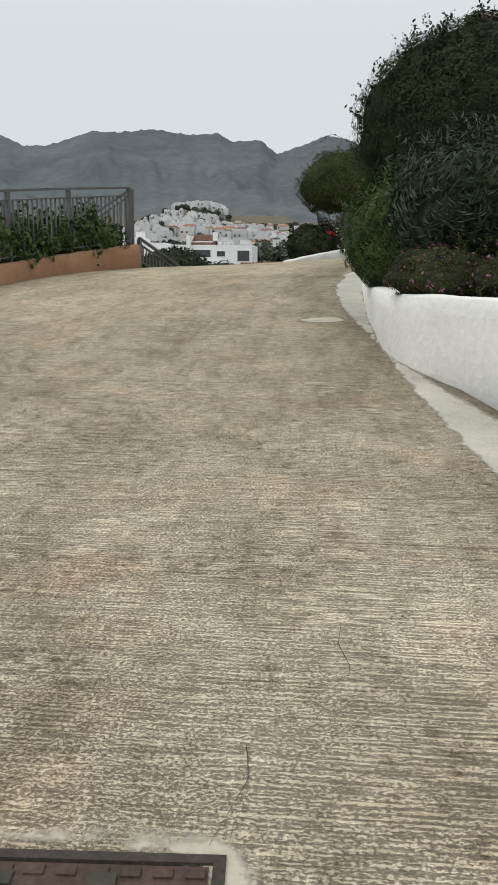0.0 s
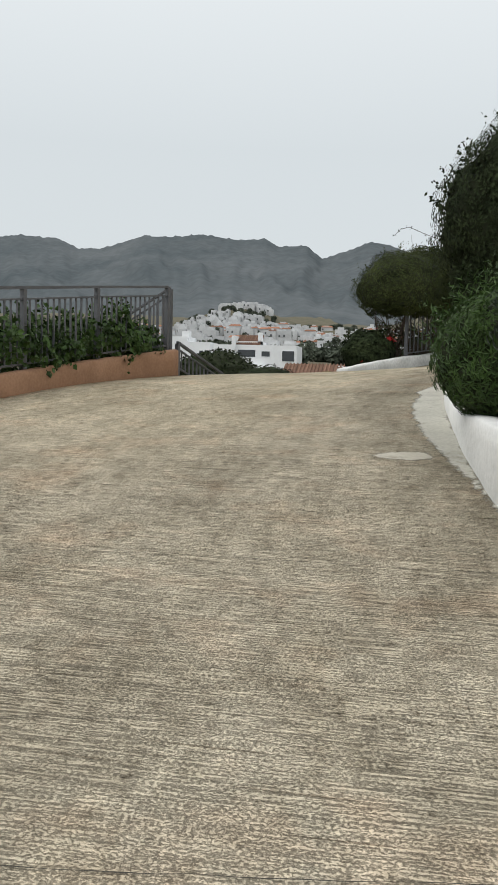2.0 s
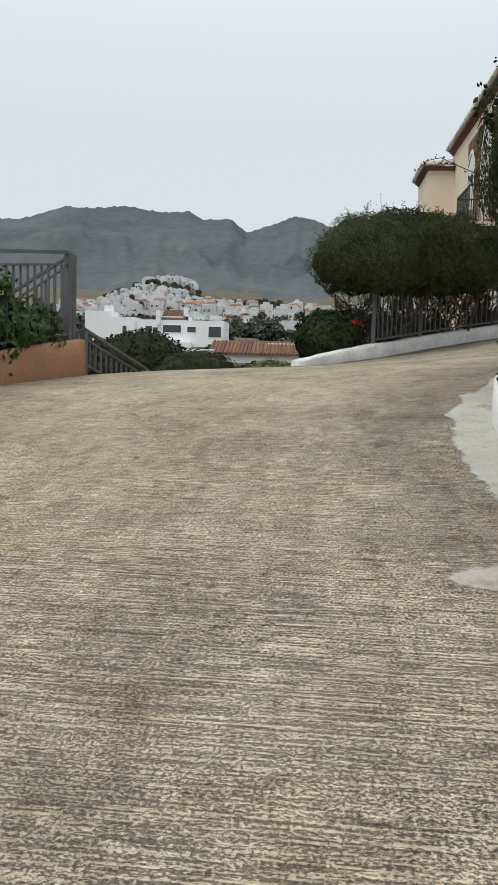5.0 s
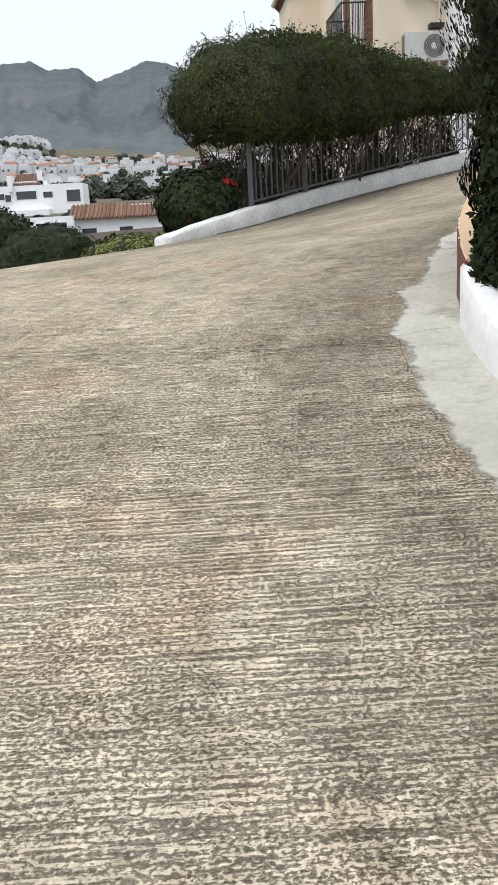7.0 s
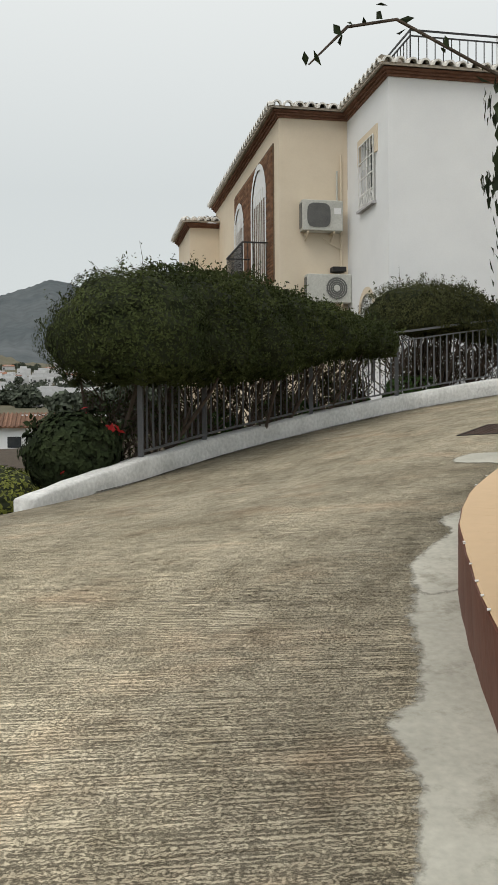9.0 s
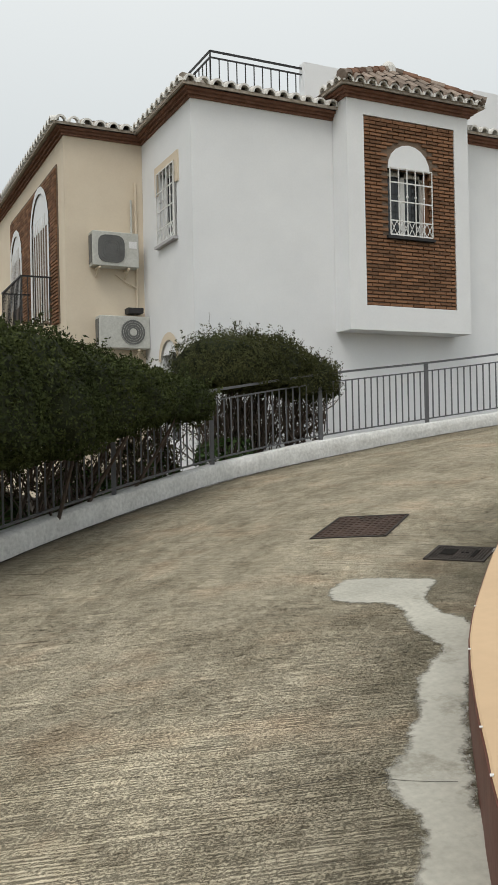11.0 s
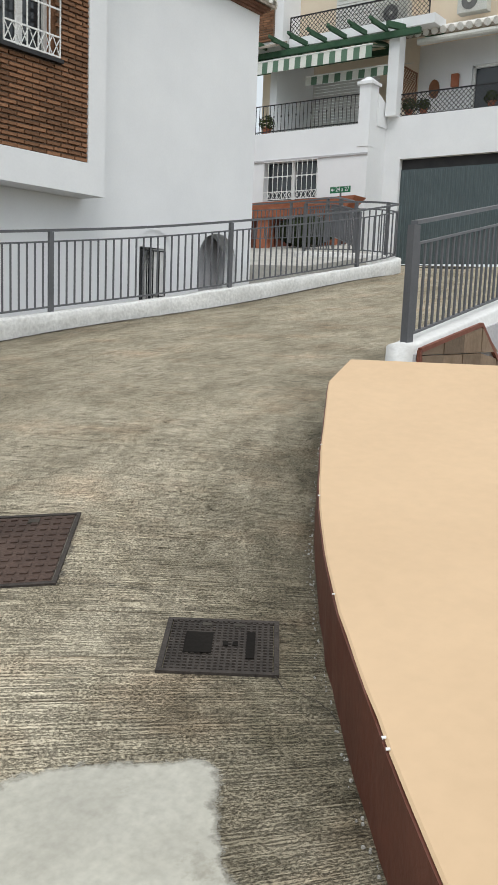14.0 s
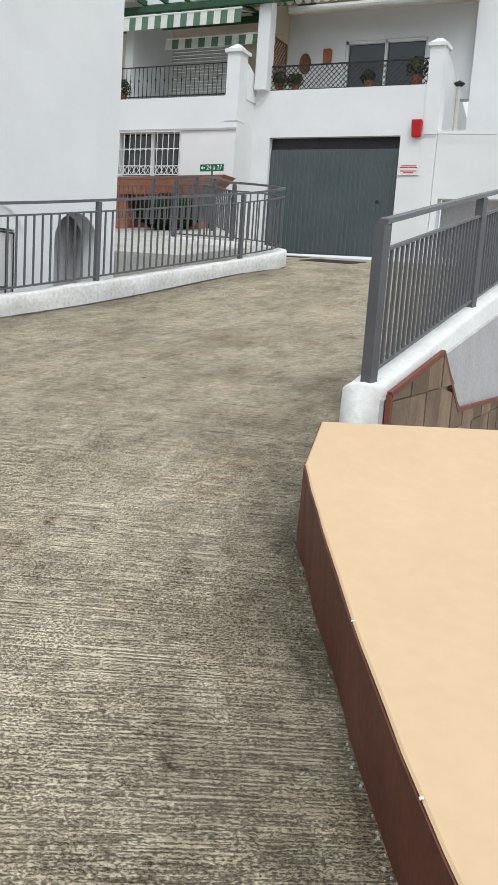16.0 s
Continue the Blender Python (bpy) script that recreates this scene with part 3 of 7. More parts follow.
def railing(name, label, line, posts, height=1.0, gap=0.14, mat=METAL, rail_w=0.05, lift=0.0, group="driveway railings", sub=0.14, post_w=0.06):
    """Posts at the given metres along a line, a handrail, two thin rails and upright bars between."""
    base = along(line, posts[0])[0]
    top = thing(name, label, "railing", group, at=base)
    inv = Matrix.Translation(-base)

    def put(nm, b):
        b.v = [tuple(inv @ Vector(v)) for v in b.v]
        return part(nm, b, mat, top)

    up = Vector((0, 0, 1))
    for s in posts:
        p, _ = along(line, s)
        b = Build()
        b.bar(p - up * 0.06, p + up * (height - 0.02), post_w, post_w, (0.3, 1, 0))
        put("post", b)
    for s0, s1 in zip(posts, posts[1:]):
        n = max(2, round((s1 - s0) / 0.4))
        for nm, hh, w, d in (("handrail", height, rail_w, 0.035), ("upper_rail", height - sub, 0.035, 0.022), ("lower_rail", 0.07 + lift, 0.035, 0.022)):
            put(nm, Build().strip([along(line, s0 + (s1 - s0) * j / n)[0] + up * hh for j in range(n + 1)], w, d))
        m = max(1, round((s1 - s0) / gap))
        for k in range(1, m):
            p, _ = along(line, s0 + (s1 - s0) * k / m)
            put("baluster", Build().bar(p + up * (0.07 + lift), p + up * (height - sub), 0.02, 0.02, (0.3, 1, 0)))
    return top


def on_wall(line, inset):
    out = []
    for i, p in enumerate(line):
        t = (line[min(i + 1, len(line) - 1)] - line[max(i - 1, 0)])
        out.append(p + Vector((-t.y, t.x, 0)).normalized() * inset)
    return out


LEFT_RAIL = on_wall(LEFT_WALL[4:], 0.11)


def nearest(line, x, y):
    best, s, acc = 1e9, 0, 0
    for a, b in zip(line, line[1:]):
        d = (Vector((x, y)) - a.to_2d()).length
        if d < best:
            best, s = d, acc
        acc += (b - a).length
    return s


posts = [nearest(LEFT_RAIL, *p) for p in ((1.0, 7.85), (1.9, 8.95), (3.7, 10.5), (5.5, 11.6), (7.6, 12.1), (9.9, 12.45), (13.34, 12.25), (16.64, 11.85), (18.1, 12.0), (18.25, 14.1))]
railing("railing", "dark grey metal railing with upright bars on the kerb wall", LEFT_RAIL, posts, 1.03)

# Orange planter wall with its railing
PLANTER = smooth_line([(-5.4, -7.5, -0.35), (-4.5, -4.6, 0.02), (-3.85, -2.5, 0.26), (-3.4, -0.6, 0.46), (-3.05, 0.9, 0.63), (-2.75, 2.0, 0.75), (-2.42, 3.0, 0.86)], 0.25)
tagged(wall_run("wall_planter", PLANTER, 0.3, 1.2, 0.16, ORANGE, 1), "low planter wall of weathered orange render", "wall", kind="structure")
b = Build()
b.loft([[p + nrm * 0.14 + Vector((0, 0, -0.06)), p + nrm * 1.3 + Vector((0, 0, -0.06)), p + nrm * 1.3 + Vector((0, 0, -0.9)), p + nrm * 0.14 + Vector((0, 0, -0.9))]
        for p, nrm in ((p, Vector((-1, 0.25, 0)).normalized()) for p in PLANTER)])
tagged(part("planter_soil", b, SOIL), "dark soil in the planter bed", "soil", kind="structure")
PL_RAIL = on_wall(PLANTER, 0.10)
end = nearest(PL_RAIL, -2.5, 2.85)
railing("railing", "dark grey metal railing on the orange planter wall", PL_RAIL, [end - 7.0, end - 4.9, end - 3.3, end - 1.75, end], 0.95, 0.115, sub=0.13)
STAIR = [Vector(p) for p in ((-2.45, 3.05, 0.52), (-2.05, 4.6, 0.06), (-1.5, 7.2, -1.1), (-1.0, 9.6, -2.3))]
railing("railing", "dark grey metal handrail going down beside steps", STAIR, [0.0, 1.6, 4.3, 7.0], 0.45, 0.13, sub=0.1, group="stair railings")

BACK_STAIR = [Vector(p) for p in ((-2.56, 2.98, 0.84), (-3.3, 3.02, 0.38), (-4.3, 3.08, -0.24))]
railing("railing", "dark grey metal handrail of steps going down behind the planter", BACK_STAIR, [0.0, 0.86, 2.0], 0.95, 0.13, sub=0.1, group="stair railings")

# White wall at the start of the ramp, and the bed behind it
WHITE_WALL = smooth_line([(4.6, -8.4, 0.15), (3.2, -6.9, 0.16), (2.3, -5.55, 0.165), (1.85, -4.85, 0.17), (1.55, -4.2, 0.18), (1.43, -3.2, 0.22), (1.37, -2.0, 0.23), (1.35, -0.9, 0.43), (1.37, -0.4, 0.54), (1.43, 0.0, 0.63), (1.46, 0.10, 0.65)], 0.25)
tagged(wall_run("wall_white", WHITE_WALL, 0.3, 2.0, 0.22, WHITE_ROUGH, -1), "low whitewashed wall of the planting bed", "wall", kind="structure")
b = Build()
bed = [p + Vector((0.12, 0.0, -0.05)) for p in WHITE_WALL]
b.loft([[p, Vector((8.5, p.y, p.z)), Vector((8.5, p.y, p.z - 2.5)), p + Vector((0, 0, -2.5))] for p in bed])
tagged(part("bed_soil", b, SOIL), "dark soil of the raised planting bed", "soil", kind="structure")

# Peach wall with a brown plinth and a wide flat top
PEACH_LINE = smooth_line([(1.48, 0.06, 0.67), (1.55, 0.36, 0.72), (1.70, 0.89, 0.81), (1.92, 1.5, 0.90), (2.10, 1.92, 0.96), (2.46, 2.5, 1.04), (3.26, 3.54, 1.14), (4.1, 4.38, 1.28), (4.6, 4.83, 1.365), (5.1, 5.25, 1.44), (5.8, 5.75, 1.545), (6.5, 6.19, 1.67), (7.2, 6.60, 1.81), (7.75, 6.92, 1.955)], 0.16) + [Vector((8.25, 7.04, 2.09))]


def peach_wall():
    b, q = Build(), Build()
    rings, low = [], []
    for i, p in enumerate(PEACH_LINE):
        t = PEACH_LINE[min(i + 1, len(PEACH_LINE) - 1)] - PEACH_LINE[max(i - 1, 0)]
        out = Vector((-t.y, t.x, 0)).normalized()
        w = 0.006 * noise.noise(p * 6)
        far = p + Vector((1.5, -2.25 * min(1.0, i / 14), 0.0)) * min(1.0, 0.35 + i / 10)
        g = ramp_z(p.x, p.y)
        rings.append([p - out * 0.09 + Vector((0, 0, -0.13)), p - out * 0.03 + Vector((0, 0, -0.03)), p + out * (0.004 + w) + Vector((0, 0, -0.006)), p - out * (0.004 - w),
                      far, far + Vector((0, 0, -1.5)), Vector((p.x - out.x * 0.3, p.y - out.y * 0.3, g - 1.0))])
        foot = 0.012 + 0.012 * noise.noise(p * 4)
        low.append([Vector((p.x, p.y, g - 0.05)) + out * foot, p + out * (0.010 + w) + Vector((0, 0, -0.012 + 2 * w)), p - out * 0.03 + Vector((0, 0, -0.014)), Vector((p.x, p.y, g - 0.4)) - out * 0.12])
    b.loft(rings)
    q.loft(low)
    top = part("wall_peach", b, PEACH, smooth=False)
    tagged(top, "wide flat-topped wall painted peach beside the driveway", "wall", kind="structure")
    part("plinth", q, PLINTH, top, "dark brown painted plinth")
    # flaked paint along the arris, and crumbled mortar along the foot
    rg = random.Random(12)
    flakes, crumbs = Build(), Build()
    total = length(PEACH_LINE)
    for k in range(16):
        p, t = along(PEACH_LINE, total * rg.uniform(0.02, 0.9))
        out, w, h = Vector((-t.y, t.x, 0)).normalized(), rg.uniform(0.002, 0.008), rg.uniform(0.001, 0.003)
        o = p + out * 0.001
        flakes.hexa([o - t * w + out * 0.010 + Vector((0, 0, -h)), o + t * w + out * 0.010 + Vector((0, 0, -h * 0.6)), o + t * w * 0.7 - out * h, o - t * w * 0.8 - out * h * 0.6],
                    [v + Vector((0, 0, 0.003)) for v in (o - t * w + out * 0.010 + Vector((0, 0, -h)), o + t * w + out * 0.010 + Vector((0, 0, -h * 0.6)), o + t * w * 0.7 - out * h, o - t * w * 0.8 - out * h * 0.6)])
    for k in range(420):
        p, t = along(PEACH_LINE, total * rg.uniform(0.22, 0.97))
        out = Vector((-t.y, t.x, 0)).normalized()
        q = p + out * (0.020 + abs(rg.gauss(0, 0.016)))
        r = 0.002 + 0.007 * rg.random() ** 2
        z = ramp_z(q.x, q.y)
        ring = [Vector((q.x + r * rg.uniform(0.6, 1.3) * math.cos(a), q.y + r * rg.uniform(0.6, 1.3) * math.sin(a), z - 0.004)) for a in (0.2, 1.4, 2.7, 3.9, 5.2)]
        crumbs.hexa(ring, [Vector((q.x + (v.x - q.x) * 0.5, q.y + (v.y - q.y) * 0.5, z + r * 0.7)) for v in ring])
    part("paint_flakes", flakes, WHITE_ROUGH, top, "chipped white paint along the edge")["kind"] = "stuff"
    part("mortar_crumbs", crumbs, CEMENT, top, "crumbled mortar along the foot")["kind"] = "stuff"


peach_wall()

# Kerb wall on the inner side of the upper ramp, with stone facing below
KERB = smooth_line([(9.45, 7.37, 2.18), (9.6, 7.37, 2.20), (12.6, 7.37, 2.76), (16.0, 7.37, 3.36), (19.5, 7.37, 3.85), (22.5, 7.37, 4.2)], 0.3)
tagged(wall_run("wall_kerb", KERB, 0.3, 0.9, 0.26, WHITE_ROUGH, -1), "whitewashed kerb wall carrying a railing", "wall", kind="structure")
railing("railing", "dark grey metal railing on the inner kerb wall", [p + Vector((0, -0.14, 0)) for p in KERB], [0.12, 3.17, 6.26, 9.36, 12.4], 1.06, 0.125, sub=0.19, rail_w=0.07, post_w=0.08)
b = Build()
b.hexa([(9.47, 7.08, 0.2), (22.5, 7.08, 0.2), (22.5, 7.30, 0.2), (9.47, 7.30, 0.2)], [(9.47, 7.08, 2.10), (22.5, 7.08, 4.12), (22.5, 7.30, 4.12), (9.47, 7.30, 2.10)])
retain = tagged(part("wall_retaining", b, GREY_RENDER), "grey rendered retaining wall under the kerb", "wall", kind="structure")
b = Build()
b.box((8.2, 3.0, -0.2), (23, 7.05, 0.5))
tagged(part("floor_lower_passage", b, CEMENT), "cement floor of the lower passage", "floor", kind="structure")
FACE_TOP = [(9.48, 2.14), (10.86, 2.38), (11.61, 1.85), (14.1, 1.78), (16.0, 1.85)]


def face_z(x):
    return float(np.interp(x, [p[0] for p in FACE_TOP], [p[1] for p in FACE_TOP]))


for i in range(13):
    for k in range(5):
        x0, x1 = 9.5 + i * 0.46, 9.5 + i * 0.46 + 0.452
        z0 = 0.5 + k * 0.4
        za, zc = (max(z0 + 0.004, min(z0 + 0.392, face_z(x) - 0.02)) for x in (x0, x1))
        if max(za, zc) > z0 + 0.01:
            d = 0.004 * ((i * 7 + k * 3) % 5)
            part("stone_slab", Build().hexa([(x0, 7.045 - d, z0), (x1, 7.045 - d, z0), (x1, 7.078, z0), (x0, 7.078, z0)], [(x0, 7.045 - d, za), (x1, 7.045 - d, zc), (x1, 7.078, zc), (x0, 7.078, za)]), STONE, retain)
for a, c in zip(FACE_TOP, FACE_TOP[1:]):
    part("terracotta_edging", Build().bar((a[0], 7.05, a[1]), (c[0], 7.05, c[1]), 0.04, 0.035, (0, 1, 0)), EDGING, retain)
part("terracotta_edging", Build().bar((9.48, 7.05, 0.5), (9.48, 7.05, 2.14), 0.04, 0.035, (0, 1, 0)), EDGING, retain)

# ---- cement repairs, joints and covers on the ramp ----
GUTTER = [(2.25, 2.15), (1.78, 1.85), (1.48, 1.0), (1.28, 0.78), (1.22, 0.4), (1.04, 0.0), (1.07, -0.25), (0.98, -0.9), (1.0, -1.5), (1.1, -2.4), (1.27, -3.2), (1.42, -3.9),
          (1.66, -5.2), (1.87, -6.3), (2.05, -7.2), (2.35, -7.7), (2.62, -6.9), (2.1, -5.5), (1.75, -4.6), (1.52, -3.6), (1.44, -2.3), (1.42, -0.9), (1.56, 0.0), (1.8, 0.8), (2.1, 1.5), (2.45, 2.1)]
tagged(lay_flat("cement_gutter", GUTTER, SKIM), "smooth pale cement gutter along the wall foot", "cement", kind="structure")
REPAIR = [(3.55, 5.32), (3.70, 5.55), (3.95, 5.68), (4.2, 5.50), (4.42, 5.22), (4.22, 5.02), (4.08, 4.85), (4.02, 4.62), (4.02, 4.36), (3.75, 4.0), (3.25, 3.5), (2.75, 2.85), (2.3, 2.05), (1.95, 1.75),
          (1.84, 1.95), (1.95, 2.3), (2.1, 2.5), (2.4, 2.85), (2.5, 3.2), (2.75, 3.4), (2.95, 3.6), (3.1, 3.8), (3.3, 4.0), (3.54, 4.2), (3.62, 4.5), (3.80, 4.93), (3.66, 5.12)]
tagged(lay_flat("cement_repair", REPAIR, SKIM, 0.006), "smooth pale cement repair running to the wall", "cement", kind="structure")
tagged(lay_flat("cement_repair", [(0.64, -2.96), (0.72, -2.84), (0.9, -2.74), (1.15, -2.8), (1.2, -3.0), (0.98, -3.1), (0.78, -3.07)], SKIM_TAN), "small pale cement repair", "cement", kind="structure")


def crack(pts, width=0.012):
    line = smooth_line([(x, y, 0) for x, y in pts], 0.08)
    b, rings = Build(), []
    for i, p in enumerate(line):
        t = line[min(i + 1, len(line) - 1)] - line[max(i - 1, 0)]
        nrm = Vector((-t.y, t.x, 0)).normalized()
        j = 0.012 * noise.noise(Vector((p.x * 9, p.y * 9, 2)))
        w = width * (0.55 + 0.45 * noise.noise(Vector((p.x * 5, p.y * 5, 7))))
        p = p + nrm * j
        rings.append([Vector((q.x, q.y, ramp_z(q.x, q.y) + 0.0075)) for q in (p - nrm * w / 2, p + nrm * w / 2)])
    b.loft(rings, closed=False)
    return tagged(part("joint", b, CRACK), "dark cracked joint in the concrete", "crack", kind="structure")


CRACKED_GUTTER = [(0.85, -0.10), (1.05, -0.04), (1.12, -0.08), (1.24, -0.04), (1.38, -0.03)]
for pts in ([(-3.2, -7.75), (-0.5, -7.76), (2.1, -7.4)], [(-2.4, -7.15), (-0.8, -7.06), (0.07, -6.9)], [(-2.4, -3.4), (-0.46, -3.35), (0.3, -3.28), (1.1, -3.2)], [(-2.2, 0.5), (-0.6, 0.13), (0.4, -0.08), (1.0, -0.15)],
            [(2.6, 9.2), (3.73, 8.9), (5.04, 7.75)], [(4.89, 6.52), (5.0, 6.38), (5.14, 6.24)], [(-1.5, 3.0), (0.3, 2.3), (1.4, 1.9)], [(-2.6, -5.6), (-0.6, -5.3), (0.3, -5.25), (1.5, -5.2)],
            [(7.8, 11.6), (8.3, 9.5), (8.8, 7.6)],
            [(4.91, 6.51), (5.0, 6.36), (5.09, 6.21), (5.08, 6.02), (5.13, 5.84)], [(4.90, 5.36), (4.85, 5.29), (4.87, 5.16), (4.80, 5.02)],
            [(4.29, 9.58), (4.7, 8.8), (5.18, 7.96)], [(2.05, 3.35), (2.44, 3.27), (2.6, 3.13), (2.75, 3.02)]):
    crack(pts, 0.006)
for pts in ([(0.92, -10.0), (0.98, -9.75), (0.96, -9.6)], [(1.10, -9.3), (1.25, -9.2), (1.21, -9.0), (1.22, -8.85)], CRACKED_GUTTER, [(1.11, -0.12), (1.07, -0.31), (1.06, -0.45), (1.04, -0.55)]):
    crack(pts, 0.004)
# open joint at the foot of the whitewashed kerb wall
crack([(p.x + 0.012, p.y - 0.016) for p in LEFT_WALL[4:-12:3]], 0.05)


def cover(name, label, corner, u, v, mat, rim, studs):
    """A cast cover between two edge vectors from a corner, following the ramp."""
    c, u, v = Vector(corner), Vector(u), Vector(v)
    top = thing(name, label, "manhole cover", at=(c.x, c.y, ramp_z(c.x, c.y)))
    base = top.location.copy()

    def at(a, k, lift):
        p = c + u * a + v * k
        x0, x1 = ramp_z(*(c + u * 0)), ramp_z(*(c + u))
        y1 = ramp_z(*(c + v))
        return Vector((p.x, p.y, x0 + (x1 - x0) * a + (y1 - x0) * k + lift)) - base

    def slab(b, a0, a1, k0, k1, lo, hi):
        b.hexa([at(a0, k0, lo), at(a1, k0, lo), at(a1, k1, lo), at(a0, k1, lo)], [at(a0, k0, hi), at(a1, k0, hi), at(a1, k1, hi), at(a0, k1, hi)])
        return b

    fr = Build()
    e = rim
    for a0, a1, k0, k1 in ((-e, 1 + e, -e, 0), (-e, 1 + e, 1, 1 + e), (-e, 0, 0, 1), (1, 1 + e, 0, 1)):
        slab(fr, a0, a1, k0, k1, -0.06, 0.011)
    part("frame", fr, IRON, top)
    part("plate", slab(Build(), 0.012, 0.988, 0.012, 0.988, -0.05, 0.007), mat, top)
    st = Build()
    for i in range(studs):
        for j in range(studs):
            if (i, j) in ((studs // 2, studs // 2), (studs // 2 - 1, studs // 2)):
                continue
            a, k = (i + 0.5) / studs, (j + 0.5) / studs
            d = 0.3 / studs
            slab(st, a - d, a + d, k - d * 0.7, k + d * 0.7, 0.006, 0.013)
    ob = part("tread_studs", st, mat, top)
    ob["kind"] = "stuff"
    for a in (0.30, 0.62):
        part("lifting_slot", slab(Build(), a, a + 0.09, 0.88, 0.94, 0.004, 0.0145), CRACK, top)
    return top


tagged(lay_flat("cement_surround", [(4.40, 6.99), (4.72, 7.29), (5.04, 7.57), (5.10, 7.56), (5.34, 7.32), (5.57, 7.09), (5.56, 7.03), (5.23, 6.75), (4.93, 6.48), (4.86, 6.50), (4.64, 6.74)], SKIM_DARK, 0.003), "damp dark cement round the cover", "cement", kind="structure")
cover("manhole_cover", "square rusty cast-iron cover with raised studs set in concrete", (4.44, 6.98), (0.45, -0.43), (0.61, 0.52), IRON_RUST, 0.03, 11)
small = cover("manhole_cover", "small square cast-iron cover with fine grid", (4.67, 5.70), (0.24, -0.33), (0.30, 0.21), IRON, 0.05, 18)
# thin dark slabs on the plate paint the shade of its panel, slot and holes
for a0, a1, k0, k1, nm in ((0.30, 0.72, 0.16, 0.42, "recessed_panel"), (0.22, 0.75, 0.74, 0.82, "recessed_slot"), (0.46, 0.54, 0.52, 0.57, "key_hole"), (0.46, 0.54, 0.61, 0.66, "key_hole")):
    cu, cv = Vector((0.24, -0.33)), Vector((0.30, 0.21))
    quad = []
    for a, k in ((a0, k0), (a1, k0), (a1, k1), (a0, k1)):
        q = cu * k + cv * a
        zc = [ramp_z(4.67, 5.70), ramp_z(4.91, 5.37), ramp_z(4.97, 5.91)]
        quad.append(Vector((q.x, q.y, (zc[1] - zc[0]) * k + (zc[2] - zc[0]) * a + 0.0145)))
    part(nm, Build().hexa(quad, [p + Vector((0, 0, 0.002)) for p in quad]), RECESS, small)
cover("manhole_cover", "rusty cast-iron cover in a cement frame", (0.26, -10.8), (0.74, 0.06), (-0.06, 0.68), IRON_RUST, 0.04, 10)
tagged(lay_flat("cement_surround", [(0.0, -10.04), (1.02, -9.96), (1.1, -10.9), (0.94, -10.92), (0.9, -10.12), (0.05, -10.14)], SKIM_TAN), "cement surround of the cover", "cement", kind="structure")
cover("drain_grate", "dark iron drain grate in front of the garage", (20.4, 13.3), (0.1, -0.9), (0.55, 0.05), IRON, 0.03, 8)
cover("drain_grate", "dark iron drain grate in front of the garage", (19.3, 11.9), (0.1, -1.0), (0.9, 0.05), IRON, 0.03, 8)


# ---- white house with the brick bay ----
def eave(parent, p, q, inward, slope_len=1.6, rise=0.28, pitch=0.25, over=0.22, ends=(0, 0)):
    """Brick corbel, overhang, barrel tiles with mortared ends and the roof slope behind them, along p-q; ends: 1 a hip, -1 a valley, 0 flush."""
    p, q, inn = Vector(p), Vector(q), Vector(inward)
    d = (q - p).normalized()
    L = (q - p).length
    up = Vector((0, 0, 1))

    def at(end, depth, z):
        """A point at one end, depth inside the wall face (outside when negative), mitred."""
        base, sign, m = (p, 1, ends[0]) if end == 0 else (q, -1, ends[1])
        return base + inn * depth + d * (sign * m * depth) + up * z

    def course(z0, z1, o0, o1, mat):
        part("corbel", Build().hexa([at(0, 0.02, z0), at(1, 0.02, z0), at(1, -o0, z0), at(0, -o0, z0)], [at(0, 0.02, z1), at(1, 0.02, z1), at(1, -o1, z1), at(0, -o1, z1)]), mat, parent)

    course(-0.01, 0.035, 0.04, 0.04, EAVE_BRICK)
    course(0.035, 0.08, 0.085, 0.085, EAVE_BRICK)
    course(0.08, 0.12, 0.13, 0.15, EAVE_BRICK)
    z_in = 0.12 + rise * (slope_len + over)
    a, c, e, g = at(0, -over, 0.12), at(1, -over, 0.12), at(1, slope_len, z_in), at(0, slope_len, z_in)
    part("roof_slab", Build().hexa([a, c, e, g], [v + up * 0.05 for v in (a, c, e, g)]), TILE_PALE, parent)
    start, stop = -over * max(ends[0], 0), L + over * max(ends[1], 0)
    n = max(2, round((stop - start) / pitch))
    rows = Build()
    way = (inn + up * rise).normalized()
    steps = 6
    arc = [math.pi * k / steps for k in range(steps + 1)]
    r0, r1 = 0.108, 0.076
    for i in range(n):
        u = start + (stop - start) * (i + 0.5) / n
        o = p + d * u - inn * (over + 0.05) + up * 0.155
        outer = [o + d * (r0 * math.cos(t)) + up * (r0 * 1.15 * math.sin(t)) for t in arc]
        inner = [o + d * (r1 * math.cos(t)) + up * (r1 * 1.15 * math.sin(t)) for t in arc]
        ring = outer + inner[::-1]
        part("eave_tile", Build().loft([ring, [v + way * 0.16 for v in ring]]), TILE_END, parent)
        reach = slope_len + over
        if ends[0] > 0:
            reach = min(reach, u + over)
        if ends[1] > 0:
            reach = min(reach, L + over - u)
        for k in range(int((reach - 0.05) / 0.36)):
            s0 = 0.14 + k * 0.36
            lift = up * (0.012 * (k % 2))
            ra = [o + way * s0 + lift + d * (r0 * 1.02 * math.cos(t)) + up * (r0 * 1.2 * math.sin(t)) for t in arc]
            rb = [o + way * (s0 + 0.38) + lift + d * (r0 * 0.85 * math.cos(t)) + up * (r0 * 1.0 * math.sin(t)) for t in arc]
            rows.loft([ra, rb], closed=False)
    if rows.v:
        part("roof_tiles", rows, TILE_PALE, parent)["kind"] = "stuff"


